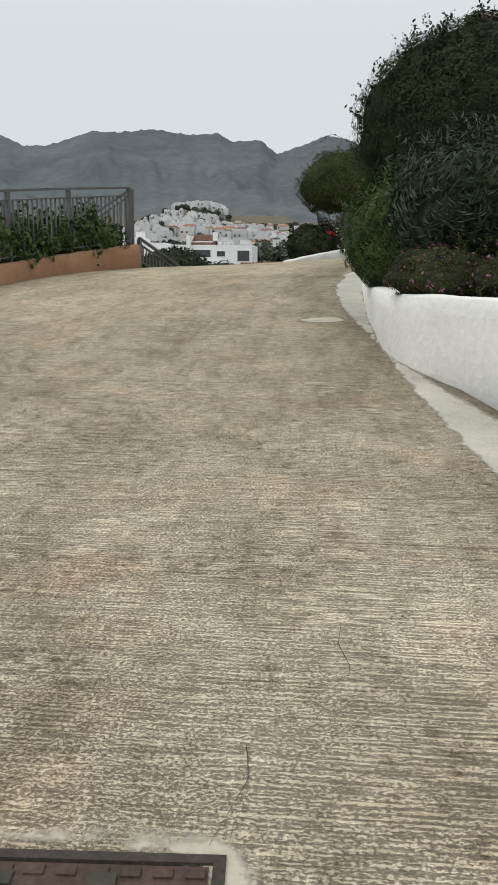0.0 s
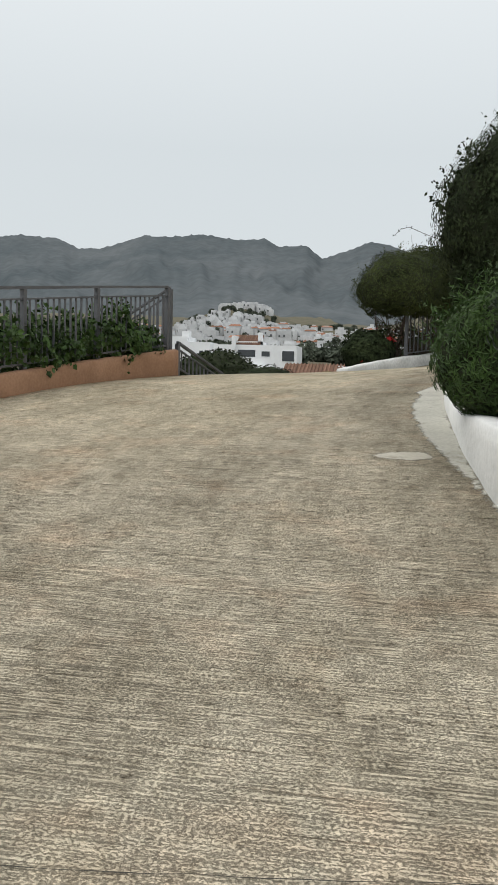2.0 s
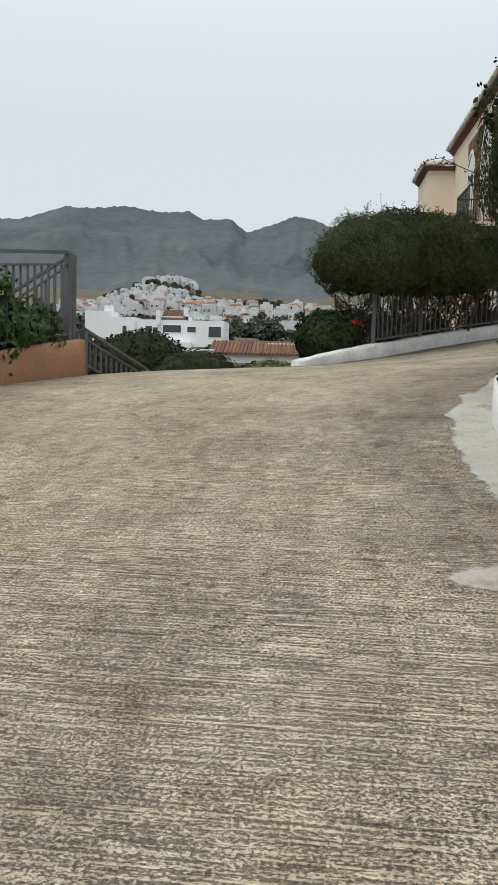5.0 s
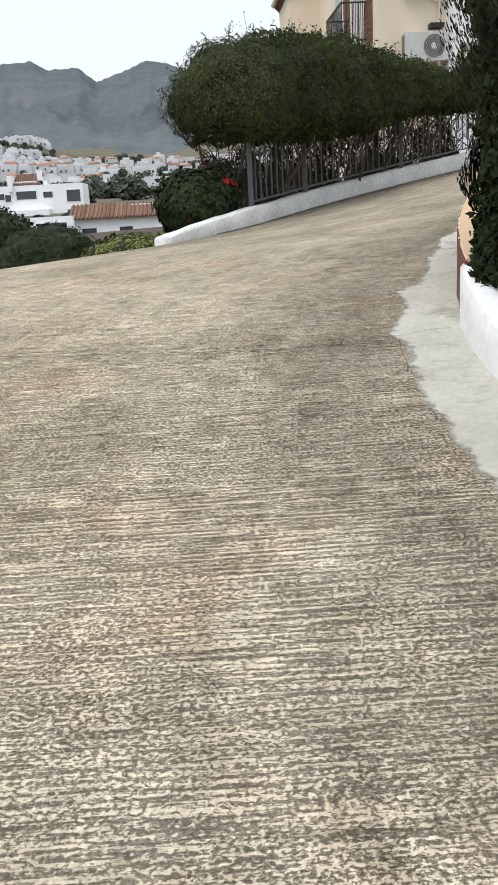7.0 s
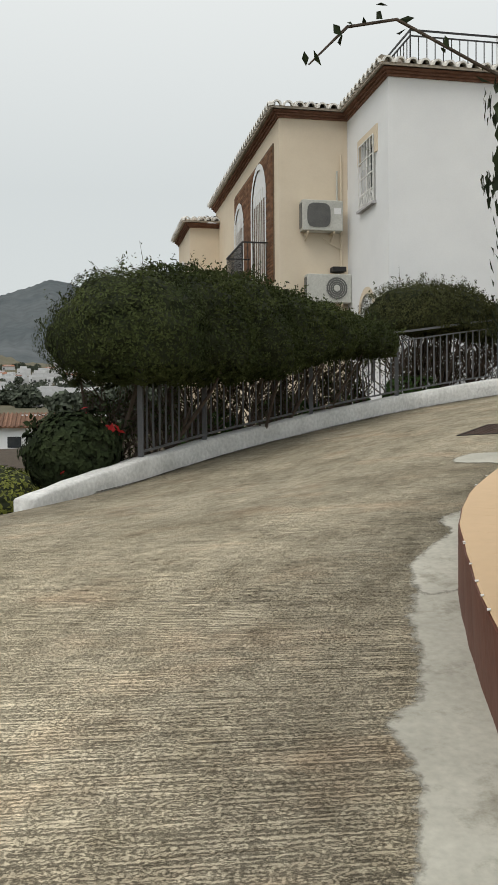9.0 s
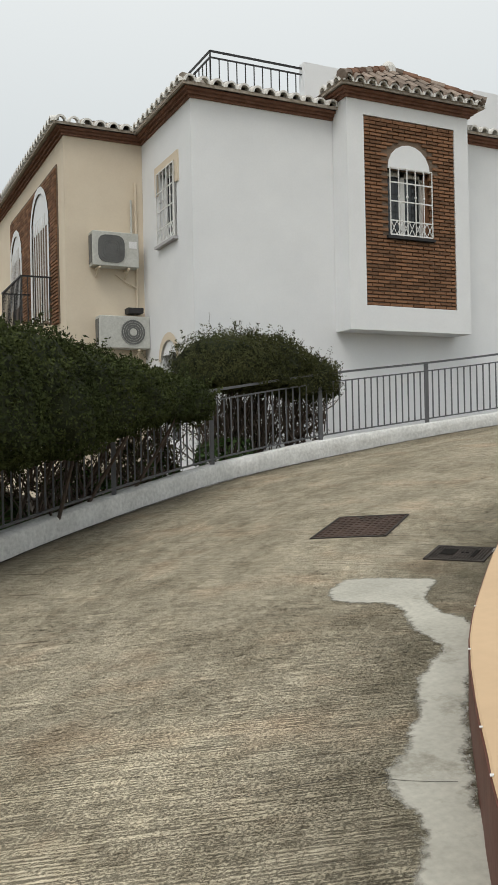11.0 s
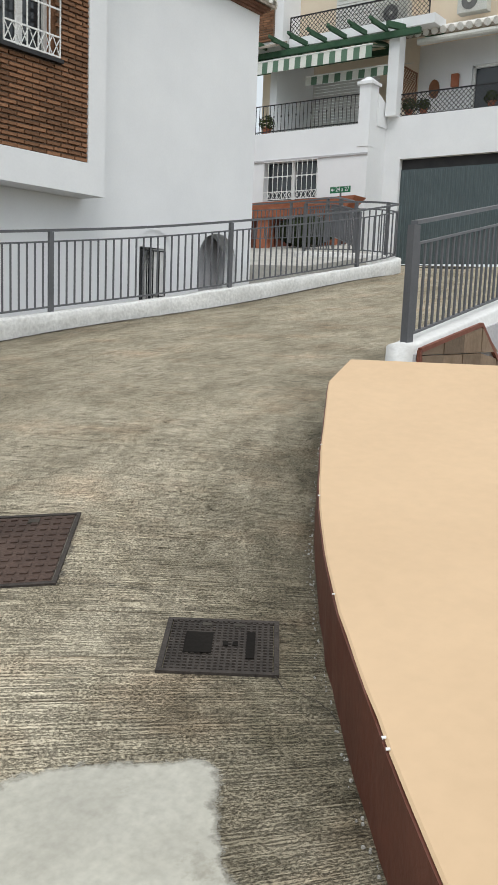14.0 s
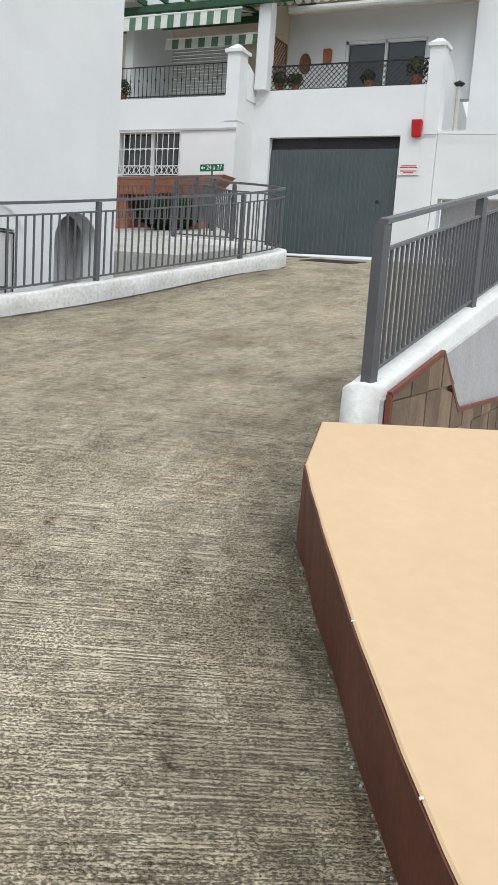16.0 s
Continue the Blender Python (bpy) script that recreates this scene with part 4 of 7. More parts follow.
def wall_with_holes(name, origin, u, size, thick, holes, mat, parent=None):
    """An upright wall: origin, unit way u, (length, height), thickness behind it, holes as (a0, a1, z0, z1)."""
    o, u = Vector(origin), Vector(u).normalized()
    n = Vector((-u.y, u.x, 0))
    xs = sorted({0, size[0], *(v for h in holes for v in h[:2])})
    zs = sorted({0, size[1], *(v for h in holes for v in h[2:])})
    b = Build()

    def pt(a, z, k):
        return o + u * a + Vector((0, 0, z)) + n * k

    solid = {}
    for i in range(len(xs) - 1):
        for j in range(len(zs) - 1):
            ca, cz = (xs[i] + xs[i + 1]) / 2, (zs[j] + zs[j + 1]) / 2
            solid[i, j] = not any(h[0] < ca < h[1] and h[2] < cz < h[3] for h in holes)
    for (i, j), s in solid.items():
        if not s:
            continue
        a0, a1, z0, z1 = xs[i], xs[i + 1], zs[j], zs[j + 1]
        b.add([pt(a0, z0, 0), pt(a1, z0, 0), pt(a1, z1, 0), pt(a0, z1, 0)], [(0, 1, 2, 3)])
        b.add([pt(a0, z0, thick), pt(a1, z0, thick), pt(a1, z1, thick), pt(a0, z1, thick)], [(3, 2, 1, 0)])
        for di, dj, e in ((-1, 0, (a0, z0, a0, z1)), (1, 0, (a1, z0, a1, z1)), (0, -1, (a0, z0, a1, z0)), (0, 1, (a0, z1, a1, z1))):
            if not solid.get((i + di, j + dj), False):
                b.add([pt(e[0], e[1], 0), pt(e[2], e[3], 0), pt(e[2], e[3], thick), pt(e[0], e[1], thick)], [(0, 1, 2, 3)])
    me = bpy.data.meshes.new(name)
    bm = bmesh.new()
    vs = [bm.verts.new(v) for v in b.v]
    for f in b.f:
        bm.faces.new([vs[i] for i in f])
    bmesh.ops.remove_doubles(bm, verts=bm.verts, dist=1e-4)
    bmesh.ops.recalc_face_normals(bm, faces=bm.faces)
    bm.to_mesh(me)
    bm.free()
    me.materials.append(mat)
    ob = new(name, me)
    ob.parent = parent
    return ob


def grille(parent, o, u, w, h, mat=WHITE_METAL, bars=5, cross=(0.33, 0.62), lattice=0.2, out=0.05, knob=True):
    """A window grille: upright bars, cross bars and a diamond band at its foot."""
    o, u = Vector(o), Vector(u).normalized()
    n = Vector((u.y, -u.x, 0)) * out
    up = Vector((0, 0, 1))
    for k in range(bars + 1):
        a = o + n + u * (w * k / bars)
        part("grille_bar", Build().bar(a, a + up * h, 0.016, 0.016, (1, 0.2, 0)), mat, parent)
        if knob and 0 < k < bars:
            m = a + up * h * 0.58
            part("grille_knob", Build().tube([m - up * 0.03, m - up * 0.012, m + up * 0.012, m + up * 0.03], [0.008, 0.024, 0.024, 0.008]), mat, parent)
    for c in (0.0, lattice, *cross, 1.0):
        a = o + n + up * h * c
        part("grille_rail", Build().bar(a, a + u * w, 0.016, 0.022), mat, parent)
    if lattice:
        b, m = Build(), max(4, bars + 2)
        for k in range(m):
            for s in (0, 1):
                a = o + n + u * (w * (k + s) / m)
                c = o + n + u * (w * (k + 1 - s) / m) + up * h * lattice
                b.bar(a, c, 0.010, 0.012, (u.y, -u.x, 0))
        part("grille_lattice", b, mat, parent)


def brick_panel(parent, o, u, w, h, skip, pieces=300, out=0.03):
    """Thin bricks laid proud of dark mortar; skip: a test on (a, z) that leaves a hole for the window."""
    o, u = Vector(o), Vector(u).normalized()
    n = Vector((u.y, -u.x, 0))
    up = Vector((0, 0, 1))
    course, bl, joint = 0.068, 0.255, 0.016
    stock = {}

    def brick_mesh(size):
        key = round(size, 2)
        if key not in stock:
            b = Build()
            s, t, d = key - joint, course - joint - 0.004, out
            b.hexa([(0, 0, 0), (s, 0, 0), (s, 0, t), (0, 0, t)], [(0.004, -d, 0.004), (s - 0.004, -d, 0.004), (s - 0.004, -d, t - 0.004), (0.004, -d, t - 0.004)])
            stock[key] = b.mesh("brick", BRICK)
        return stock[key]

    turn = Matrix(((u.x, -n.x, 0), (u.y, -n.y, 0), (0, 0, 1))).to_4x4()
    made, rest = 0, Build()
    for j in range(int(h / course)):
        z = j * course
        a = -(bl / 2) * (j % 2)
        while a < w - 0.02:
            a0, a1 = max(a, 0), min(a + bl, w)
            a += bl
            if a1 - a0 < 0.05:
                continue
            mid = (a0 + a1) / 2
            if skip(mid, z + course / 2):
                continue
            wob = 0.004 * noise.noise(Vector((mid * 5, z * 9, 3)))
            pos = o + u * (a0 + joint / 2) + up * (z + joint / 2 + wob)
            if made < pieces:
                ob = new("brick", brick_mesh(a1 - a0))
                ob.matrix_world = Matrix.Translation(pos) @ turn
                ob.parent = parent
                made += 1
            else:
                s, t = a1 - a0 - joint, course - joint
                lo = [pos, pos + u * s, pos + u * s + up * t, pos + up * t]
                rest.hexa(lo, [v + n * out for v in lo])
    if rest.v:
        part("brickwork", rest, BRICK, parent)["kind"] = "stuff"


def arch_ring(o, u, w, rise, steps=10):
    """Points of a round arch from left to right over width w, at height o.z."""
    o, u = Vector(o), Vector(u).normalized()
    return [o + u * (w / 2 - w / 2 * math.cos(math.pi * k / steps)) + Vector((0, 0, rise * math.sin(math.pi * k / steps))) for k in range(steps + 1)]


def slab_of(outline, push):
    b = Build()
    push = Vector(push)
    return b.hexa(outline, [Vector(p) + push for p in outline])


BASE = 0.9
house = thing("house", "white two-storey house with brick bay, tiled eaves and barred windows", "house", at=(6.2, 13.87, BASE))
hp = house.location.copy()


def under(ob):
    """Hang a mesh made in world places under the house."""
    ob.parent = house
    ob.matrix_parent_inverse = Matrix.Translation(-hp)
    return ob


shell = new("house_shell")
under(shell)
EAVE = 7.86
sw = wall_with_holes("wall", (6.2, 13.87, BASE), (1, 0, 0), (9.85, EAVE - BASE), 0.3, [(6.78, 7.42, 0.9, 2.5), (8.30, 9.38, 0.9, 2.92)], WHITE, house)
for ob in (sw,):
    ob.matrix_parent_inverse = Matrix.Translation(-hp)
under(wall_with_holes("wall", (6.2, 16.41, BASE), (0, -1, 0), (2.24, EAVE - BASE), 0.3, [(0.91, 1.82, 4.78, 6.12), (0.95, 1.75, 1.2, 2.75)], WHITE, None))
under(wall_with_holes("wall", (16.05, 14.17, BASE), (0, 1, 0), (8.0, EAVE - BASE), 0.3, [], WHITE, None))
bpy.data.objects.remove(shell)


def hp_part(name, b, mat, label=""):
    return under(part(name, b, mat, None, label))


# arches at garden level
hp_part("dark_room", Build().box((12.7, 14.4, BASE), (15.9, 14.5, 4.2)), GREY_RENDER)
arch = arch_ring((14.50, 13.872, 3.33), (1, 0, 0), 1.08, 0.46, 14)
sp = Build()
sp.loft([[p, Vector((p.x, p.y, 3.82)), Vector((p.x, 14.168, 3.82)), Vector((p.x, 14.168, p.z))] for p in arch])
hp_part("arch_head", sp, WHITE, "white arch head of the garden doorway")
w_small = thing("barred_window", "small barred window with a white arch above", "window", at=(12.98, 13.86, 1.8))
part("pane", Build().box((0, 0.20, 0), (0.64, 0.22, 1.6)), GLASS, w_small)
part("window_frame", Build().box((0, 0.14, 0), (0.06, 0.2, 1.6)).box((0.58, 0.14, 0), (0.64, 0.2, 1.6)).box((0.29, 0.14, 0), (0.35, 0.2, 1.6)), WHITE_METAL, w_small)
part("window_frame", Build().loft([[Vector(p) for p in arch_ring((-0.12, -0.03, 1.62), (1, 0, 0), 0.9, 0.34)], [Vector(p) for p in arch_ring((-0.07, -0.03, 1.62), (1, 0, 0), 0.8, 0.28)]], closed=False), WHITE, w_small)
part("shutter_leaf", Build().box((0.36, 0.04, 0.02), (0.62, 0.07, 1.58)), WHITE_METAL, w_small, "white shutter leaf half open")
grille(w_small, (0.02, 0.02, 0.05), (1, 0, 0), 0.6, 1.5, BLACK, 4, (0.5,), 0, 0.02, False)
w_low = thing("barred_window", "low arched window with a cream surround", "window", at=(6.19, 15.46, 2.1))
part("pane", Build().box((0.2, -0.8, 0.0), (0.22, 0, 1.55)), GLASS, w_low)
part("surround", Build().loft([[Vector(p) for p in arch_ring((-0.03, 0.12, 1.45), (0, -1, 0), 1.04, 0.5)], [Vector(p) for p in arch_ring((-0.03, 0.0, 1.45), (0, -1, 0), 0.8, 0.36)]], closed=False), CREAM, w_low)

# bay with the brick panel
bx0, bx1, by, bz0, bz1 = 8.98, 11.70, 13.38, 4.0, 8.13
px0, px1, pz0, pz1 = 9.34, 11.37, 4.445, 7.86
for a, c in (((bx0, by, bz0), (px0, by + 0.3, bz1)), ((px1, by, bz0), (bx1, by + 0.3, bz1)), ((px0, by, bz0), (px1, by + 0.3, pz0)), ((px0, by, pz1), (px1, by + 0.3, bz1)),
             ((bx0, by + 0.3, bz0), (bx0 + 0.2, 13.865, bz1)), ((bx1 - 0.2, by + 0.3, bz0), (bx1, 13.865, bz1)), ((bx0 + 0.2, by + 0.3, bz0), (bx1 - 0.2, 13.865, bz0 + 0.2))):
    hp_part("bay_panel", Build().box(a, c), WHITE, "white projecting bay")
wx0, wx1, wz0, wz1, wtop = 9.86, 10.80, 5.73, 6.97, 7.43
holder = new("brick_panel")
under(holder)
back_b = Build()
for a, c in (((px0, by + 0.04, pz0), (wx0, by + 0.12, pz1)), ((wx1, by + 0.04, pz0), (px1, by + 0.12, pz1)), ((wx0, by + 0.04, pz0), (wx1, by + 0.12, wz0)), ((wx0, by + 0.04, wz1), (wx1, by + 0.12, pz1))):
    back_b.box(a, c)
bpy.data.objects.remove(holder)
panel = hp_part("brick_panel", back_b, MORTAR, "panel of thin brown bricks")


def in_window(a, z):
    x, z = px0 + a, pz0 + z
    if wx0 - 0.03 < x < wx1 + 0.03 and wz0 - 0.06 < z < wz1:
        return True
    return z >= wz1 and ((x - (wx0 + wx1) / 2) / 0.6) ** 2 + ((z - wz1) / 0.52) ** 2 < 1


brick_panel(panel, (px0, by + 0.038, pz0), (1, 0, 0), px1 - px0, pz1 - pz0, in_window)
w_bay = thing("barred_window", "arched window with white bars and diamond lattice in a brick panel", "window", at=(wx0, by, wz0))
W = wx1 - wx0
part("arch_panel", slab_of([(0, 0.015, wz1 - wz0), *[p for p in arch_ring((0, 0.015, wz1 - wz0), (1, 0, 0), W, 0.46)][1:-1], (W, 0.015, wz1 - wz0)], (0, 0.05, 0)), WHITE, w_bay, "white rendered arch head")
part("pane", Build().box((0, 0.28, 0), (W, 0.3, wz1 - wz0)), GLASS, w_bay)
part("window_frame", Build().box((0.0, 0.24, 0), (0.07, 0.28, 1.24)).box((W / 2 - 0.05, 0.24, 0), (W / 2 + 0.05, 0.28, 1.24)).box((W - 0.07, 0.24, 0), (W, 0.28, 1.24)).box((0, 0.24, 1.18), (W, 0.28, 1.24)), WHITE_METAL, w_bay)
part("reveal", Build().box((-0.004, 0.04, 0), (0.0, 0.28, 1.24)).box((W, 0.04, 0), (W + 0.004, 0.28, 1.24)), BRICK, w_bay)
part("sill", Build().box((-0.06, -0.05, -0.05), (W + 0.06, 0.25, 0.0)), BLACK, w_bay)
grille(w_bay, (0.0, 0.0, 0.02), (1, 0, 0), W, 1.22, WHITE_METAL, 5, (0.5, 0.78), 0.21, 0.04)

w_west = thing("barred_window", "tall barred window with a cream surround", "window", at=(6.19, 15.5, 5.68))
part("pane", Build().box((0.18, -0.91, 0), (0.2, 0, 1.34)), GLASS, w_west)
part("window_frame", Build().box((0.12, -0.91, 0), (0.17, -0.84, 1.34)).box((0.12, -0.48, 0), (0.17, -0.41, 1.34)).box((0.12, -0.07, 0), (0.17, 0, 1.34)).box((0.12, -0.91, 1.27), (0.17, 0, 1.34)), WHITE_METAL, w_west)
part("surround", Build().box((-0.02, -1.05, 0.95), (0.03, -0.91, 1.48)).box((-0.02, 0.0, 0.95), (0.03, 0.13, 1.48)).box((-0.02, -0.91, 1.34), (0.03, 0.0, 1.48)), CREAM, w_west)
part("sill", Build().box((-0.08, -0.95, -0.05), (0.2, 0.04, 0.0)), GREY_RENDER, w_west)
grille(w_west, (-0.01, -0.01, 0.02), (0, -1, 0), 0.89, 1.3, WHITE_METAL, 5, (0.45, 0.72), 0.2, 0.03)

# eaves
roof = new("roof")
under(roof)
bpy.context.view_layer.update()
mesh_roof = Build().box((6.5, 14.2, EAVE + 0.02), (16.0, 22.0, EAVE + 0.1))
bpy.data.objects.remove(roof)
roof = hp_part("roof", mesh_roof, TILE_PALE, "barrel-tiled roof with whitened eave tiles")
eave(roof, (6.2, 13.87, EAVE), (8.98, 13.87, EAVE), (0, 1, 0), ends=(1, 0))
eave(roof, (11.70, 13.87, EAVE), (16.05, 13.87, EAVE), (0, 1, 0), ends=(0, 1))
eave(roof, (6.2, 16.41, EAVE), (6.2, 13.87, EAVE), (1, 0, 0), ends=(-1, 1))
eave(roof, (16.05, 13.87, EAVE), (16.05, 21.0, EAVE), (-1, 0, 0), ends=(1, 0))
eave(roof, (8.98, 13.38, bz1), (11.70, 13.38, bz1), (0, 1, 0), 1.1, ends=(1, 1))
eave(roof, (8.98, 13.87, bz1), (8.98, 13.38, bz1), (1, 0, 0), 1.1, ends=(0, 1))
eave(roof, (11.70, 13.38, bz1), (11.70, 13.87, bz1), (-1, 0, 0), 1.1, ends=(1, 0))
APEX = Vector((10.34, 14.0, 8.98))
CORNERS = [Vector(p) for p in ((8.74, 15.0, 8.30), (8.74, 13.14, 8.30), (11.94, 13.14, 8.30), (11.94, 15.0, 8.30))]
hp_part("bay_roof", Build().add([*CORNERS, APEX, APEX + Vector((0, 1.0, 0))], [(0, 1, 4, 5), (1, 2, 4), (2, 3, 5, 4), (0, 5, 3), (3, 2, 1, 0)]), TILE_PALE, "small hipped tile roof over the bay")
rows = Build()
for k in range(13):
    x = 8.74 + 3.2 * (k + 0.5) / 13
    f = 1 - abs(x - 10.34) / 1.6
    a, c = Vector((x, 13.12, 8.33)), Vector((x, 13.14 + 0.86 * f, 8.33 + 0.68 * f))
    m = max(1, int((c - a).length / 0.36))
    for q in range(m):
        rows.tube([a.lerp(c, q / m), a.lerp(c, (q + 1.08) / m)], [0.10, 0.08], 8, False)
hp_part("bay_roof_tiles", rows, TILE_GREY)["kind"] = "stuff"
for corner in CORNERS[1:3]:
    for k in range(7):
        a, c = corner.lerp(APEX, k / 7) + Vector((0, 0, 0.08)), corner.lerp(APEX, (k + 1.1) / 7) + Vector((0, 0, 0.08))
        hp_part("ridge_tile", Build().tube([a, c], [0.10, 0.085], 8), TILE_BROWN if k % 3 else TILE_GREY)
hp_part("finial", Build().tube([APEX + Vector((0, 0, 0.0)), APEX + Vector((0, 0, 0.12)), APEX + Vector((0, 0, 0.2)), APEX + Vector((0, 0, 0.25))], [0.16, 0.15, 0.10, 0.03], 10), TILE_END, "whitened mortar cap")
for x, y in ((6.0, 13.67), (8.8, 13.2)):
    z0 = (EAVE if x < 7 else bz1) + 0.22
    hp_part("hip_tile", Build().tube([(x, y, z0), (x + 0.5, y + 0.5, z0 + 0.16), (x + 1.4, y + 1.4, z0 + 0.5)], [0.085, 0.085, 0.08], 8), TILE_PALE)
hp_part("parapet", Build().box((9.3, 15.4, EAVE), (13.6, 15.6, 9.62)), WHITE, "white parapet of the roof terrace")
hp_part("parapet", Build().box((13.6, 15.4, EAVE), (16.2, 15.6, 9.75)), WHITE)
hp_part("terrace_floor", Build().box((6.9, 15.5, 8.3), (9.3, 20, 8.62)), WHITE)
TER = [Vector(p) for p in ((7.3, 18.5, 8.6), (7.3, 15.5, 8.6), (9.35, 15.5, 8.6))]
railing("terrace_railing", "black iron railing on the roof terrace", TER, [0.0, 3.0, 5.05], 0.92, 0.19, BLACK, 0.03, sub=0.12, group="terrace railings", post_w=0.03)

# cream wing
wing = thing("house", "cream house wing with brick facing, arched windows and air conditioners", "house", at=(4.66, 16.41, BASE))
wp = wing.location.copy()


def wing_part(name, b, mat, label=""):
    ob = part(name, b, mat, None, label)
    ob.parent = wing
    ob.matrix_parent_inverse = Matrix.Translation(-wp)
    return ob


wing_part("wall", Build().box((4.66, 16.41, BASE), (6.198, 16.71, EAVE)), CREAM, "cream rendered wall")
wing_part("wall", Build().box((4.66, 16.71, BASE), (4.96, 25.2, EAVE)), CREAM)
wing_part("wall", Build().box((3.75, 24.6, BASE), (4.66, 24.9, EAVE - 0.6)), CREAM)
wing_part("wall", Build().box((3.75, 24.9, BASE), (4.05, 27.6, EAVE - 0.6)), CREAM)
wroof = wing_part("roof", Build().box((4.9, 16.7, EAVE + 0.02), (6.15, 25.0, EAVE + 0.1)), TILE_PALE)
eave(wroof, (4.66, 16.41, EAVE), (6.2, 16.41, EAVE), (0, 1, 0), 1.3, ends=(1, -1))
eave(wroof, (4.66, 25.2, EAVE), (4.66, 16.41, EAVE), (1, 0, 0), 1.3, ends=(0, 1))
wroof2 = wing_part("roof", Build().box((3.9, 24.8, EAVE - 0.58), (4.62, 27.5, EAVE - 0.5)), TILE_PALE)
eave(wroof2, (3.75, 27.6, EAVE - 0.62), (3.75, 24.6, EAVE - 0.62), (1, 0, 0), 0.7, ends=(0, 1))
eave(wroof2, (3.75, 24.6, EAVE - 0.62), (4.66, 24.6, EAVE - 0.62), (0, 1, 0), 0.7, ends=(1, 0))
wpan = wing_part("brick_panel", Build().box((4.63, 16.9, 4.4), (4.658, 21.6, 7.45)), MORTAR, "panel of thin brown bricks")


def in_arches(a, z):
    y, z = 21.6 - a, z + 4.4
    return any(abs(y - c) < w / 2 and z < top or ((y - c) / (w / 2)) ** 2 + ((z - top) / (w / 2)) ** 2 < 1 for c, w, top in ((18.35, 1.7, 6.5), (20.9, 1.3, 6.4)))


brick_panel(wpan, (4.628, 21.6, 4.4), (0, -1, 0), 4.7, 3.05, in_arches, 120, 0.025)
for c, w, top, z0, nm in ((18.35, 1.5, 6.5, 4.5, "door"), (20.9, 1.1, 6.4, 5.2, "window"), (26.2, 0.9, 5.9, 4.8, "window")):
    x = 4.62 if c < 25 else 3.74
    wd = thing("arched_" + nm, "white arched " + nm + " with iron bars in the cream wall", nm, "arched openings of the cream wing", at=(x, c + w / 2, z0))
    ring = arch_ring((0, 0, top - z0), (0, -1, 0), w, w / 2)
    part("pane", slab_of([(0.03, 0, 0), *[p + Vector((0.03, 0, 0)) for p in ring], (0.03, -w, 0)], (0.02, 0, 0)), GLASS, wd)
    o2 = arch_ring((-0.03, 0.14, top - z0), (0, -1, 0), w + 0.28, w / 2 + 0.14)
    fr = Build().loft([[Vector((-0.03, 0.14, 0)), *o2, Vector((-0.03, -w - 0.14, 0))], [Vector((-0.03, 0, 0)), *[p + Vector((-0.03, 0, 0)) for p in ring], Vector((-0.03, -w, 0))]], closed=False)
    part("surround", fr, WHITE, wd, "white painted surround")
    for k in range(7):
        yy = -w * (k + 0.5) / 7
        part("grille_bar", Build().bar((-0.05, yy, 0.05), (-0.05, yy, top - z0 + 0.2), 0.018, 0.018, (1, 0, 0)), WHITE_METAL, wd)
    part("arch_panel", slab_of([p + Vector((0.0, 0, 0)) for p in ring], (0.02, 0, 0)), WHITE, wd)
balc = thing("balcony", "small balcony with a black iron railing", "balcony", at=(4.1, 18.4, 4.35))
part("floor_slab", Build().box((-0.12, -1.1, -0.06), (0.52, 1.1, 0.06)), CREAM, balc)
part("floor_slab", Build().box((-0.02, -1.0, -0.14), (0.52, 1.0, -0.06)), CREAM, balc)
for k in range(17):
    yy = -1.05 + 2.1 * k / 16
    part("baluster", Build().bar((-0.08, yy, 0.06), (-0.08, yy, 0.98), 0.016, 0.016, (1, 0, 0)), BLACK, balc)
for yy in (-1.05, 1.05):
    for k in range(4):
        part("baluster", Build().bar((0.04 + 0.14 * k, yy, 0.06), (0.04 + 0.14 * k, yy, 0.98), 0.016, 0.016, (1, 0, 0)), BLACK, balc)
part("handrail", Build().bar((-0.08, -1.05, 1.0), (-0.08, 1.05, 1.0), 0.04, 0.03).bar((-0.08, -1.05, 1.0), (0.5, -1.05, 1.0), 0.04, 0.03).bar((-0.08, 1.05, 1.0), (0.5, 1.05, 1.0), 0.04, 0.03), BLACK, balc)
balc2 = thing("balcony", "small balcony with a black iron railing", "balcony", at=(3.4, 23.0, 4.35))
part("floor_slab", Build().box((0, -1.0, -0.06), (1.2, 1.5, 0.06)), CREAM, balc2)
for k in range(15):
    part("baluster", Build().bar((0.02, -1.0 + k * 0.178, 0.06), (0.02, -1.0 + k * 0.178, 0.98), 0.016, 0.016, (1, 0, 0)), BLACK, balc2)
part("handrail", Build().bar((0.02, -1.0, 1.0), (0.02, 1.5, 1.0), 0.04, 0.03), BLACK, balc2)


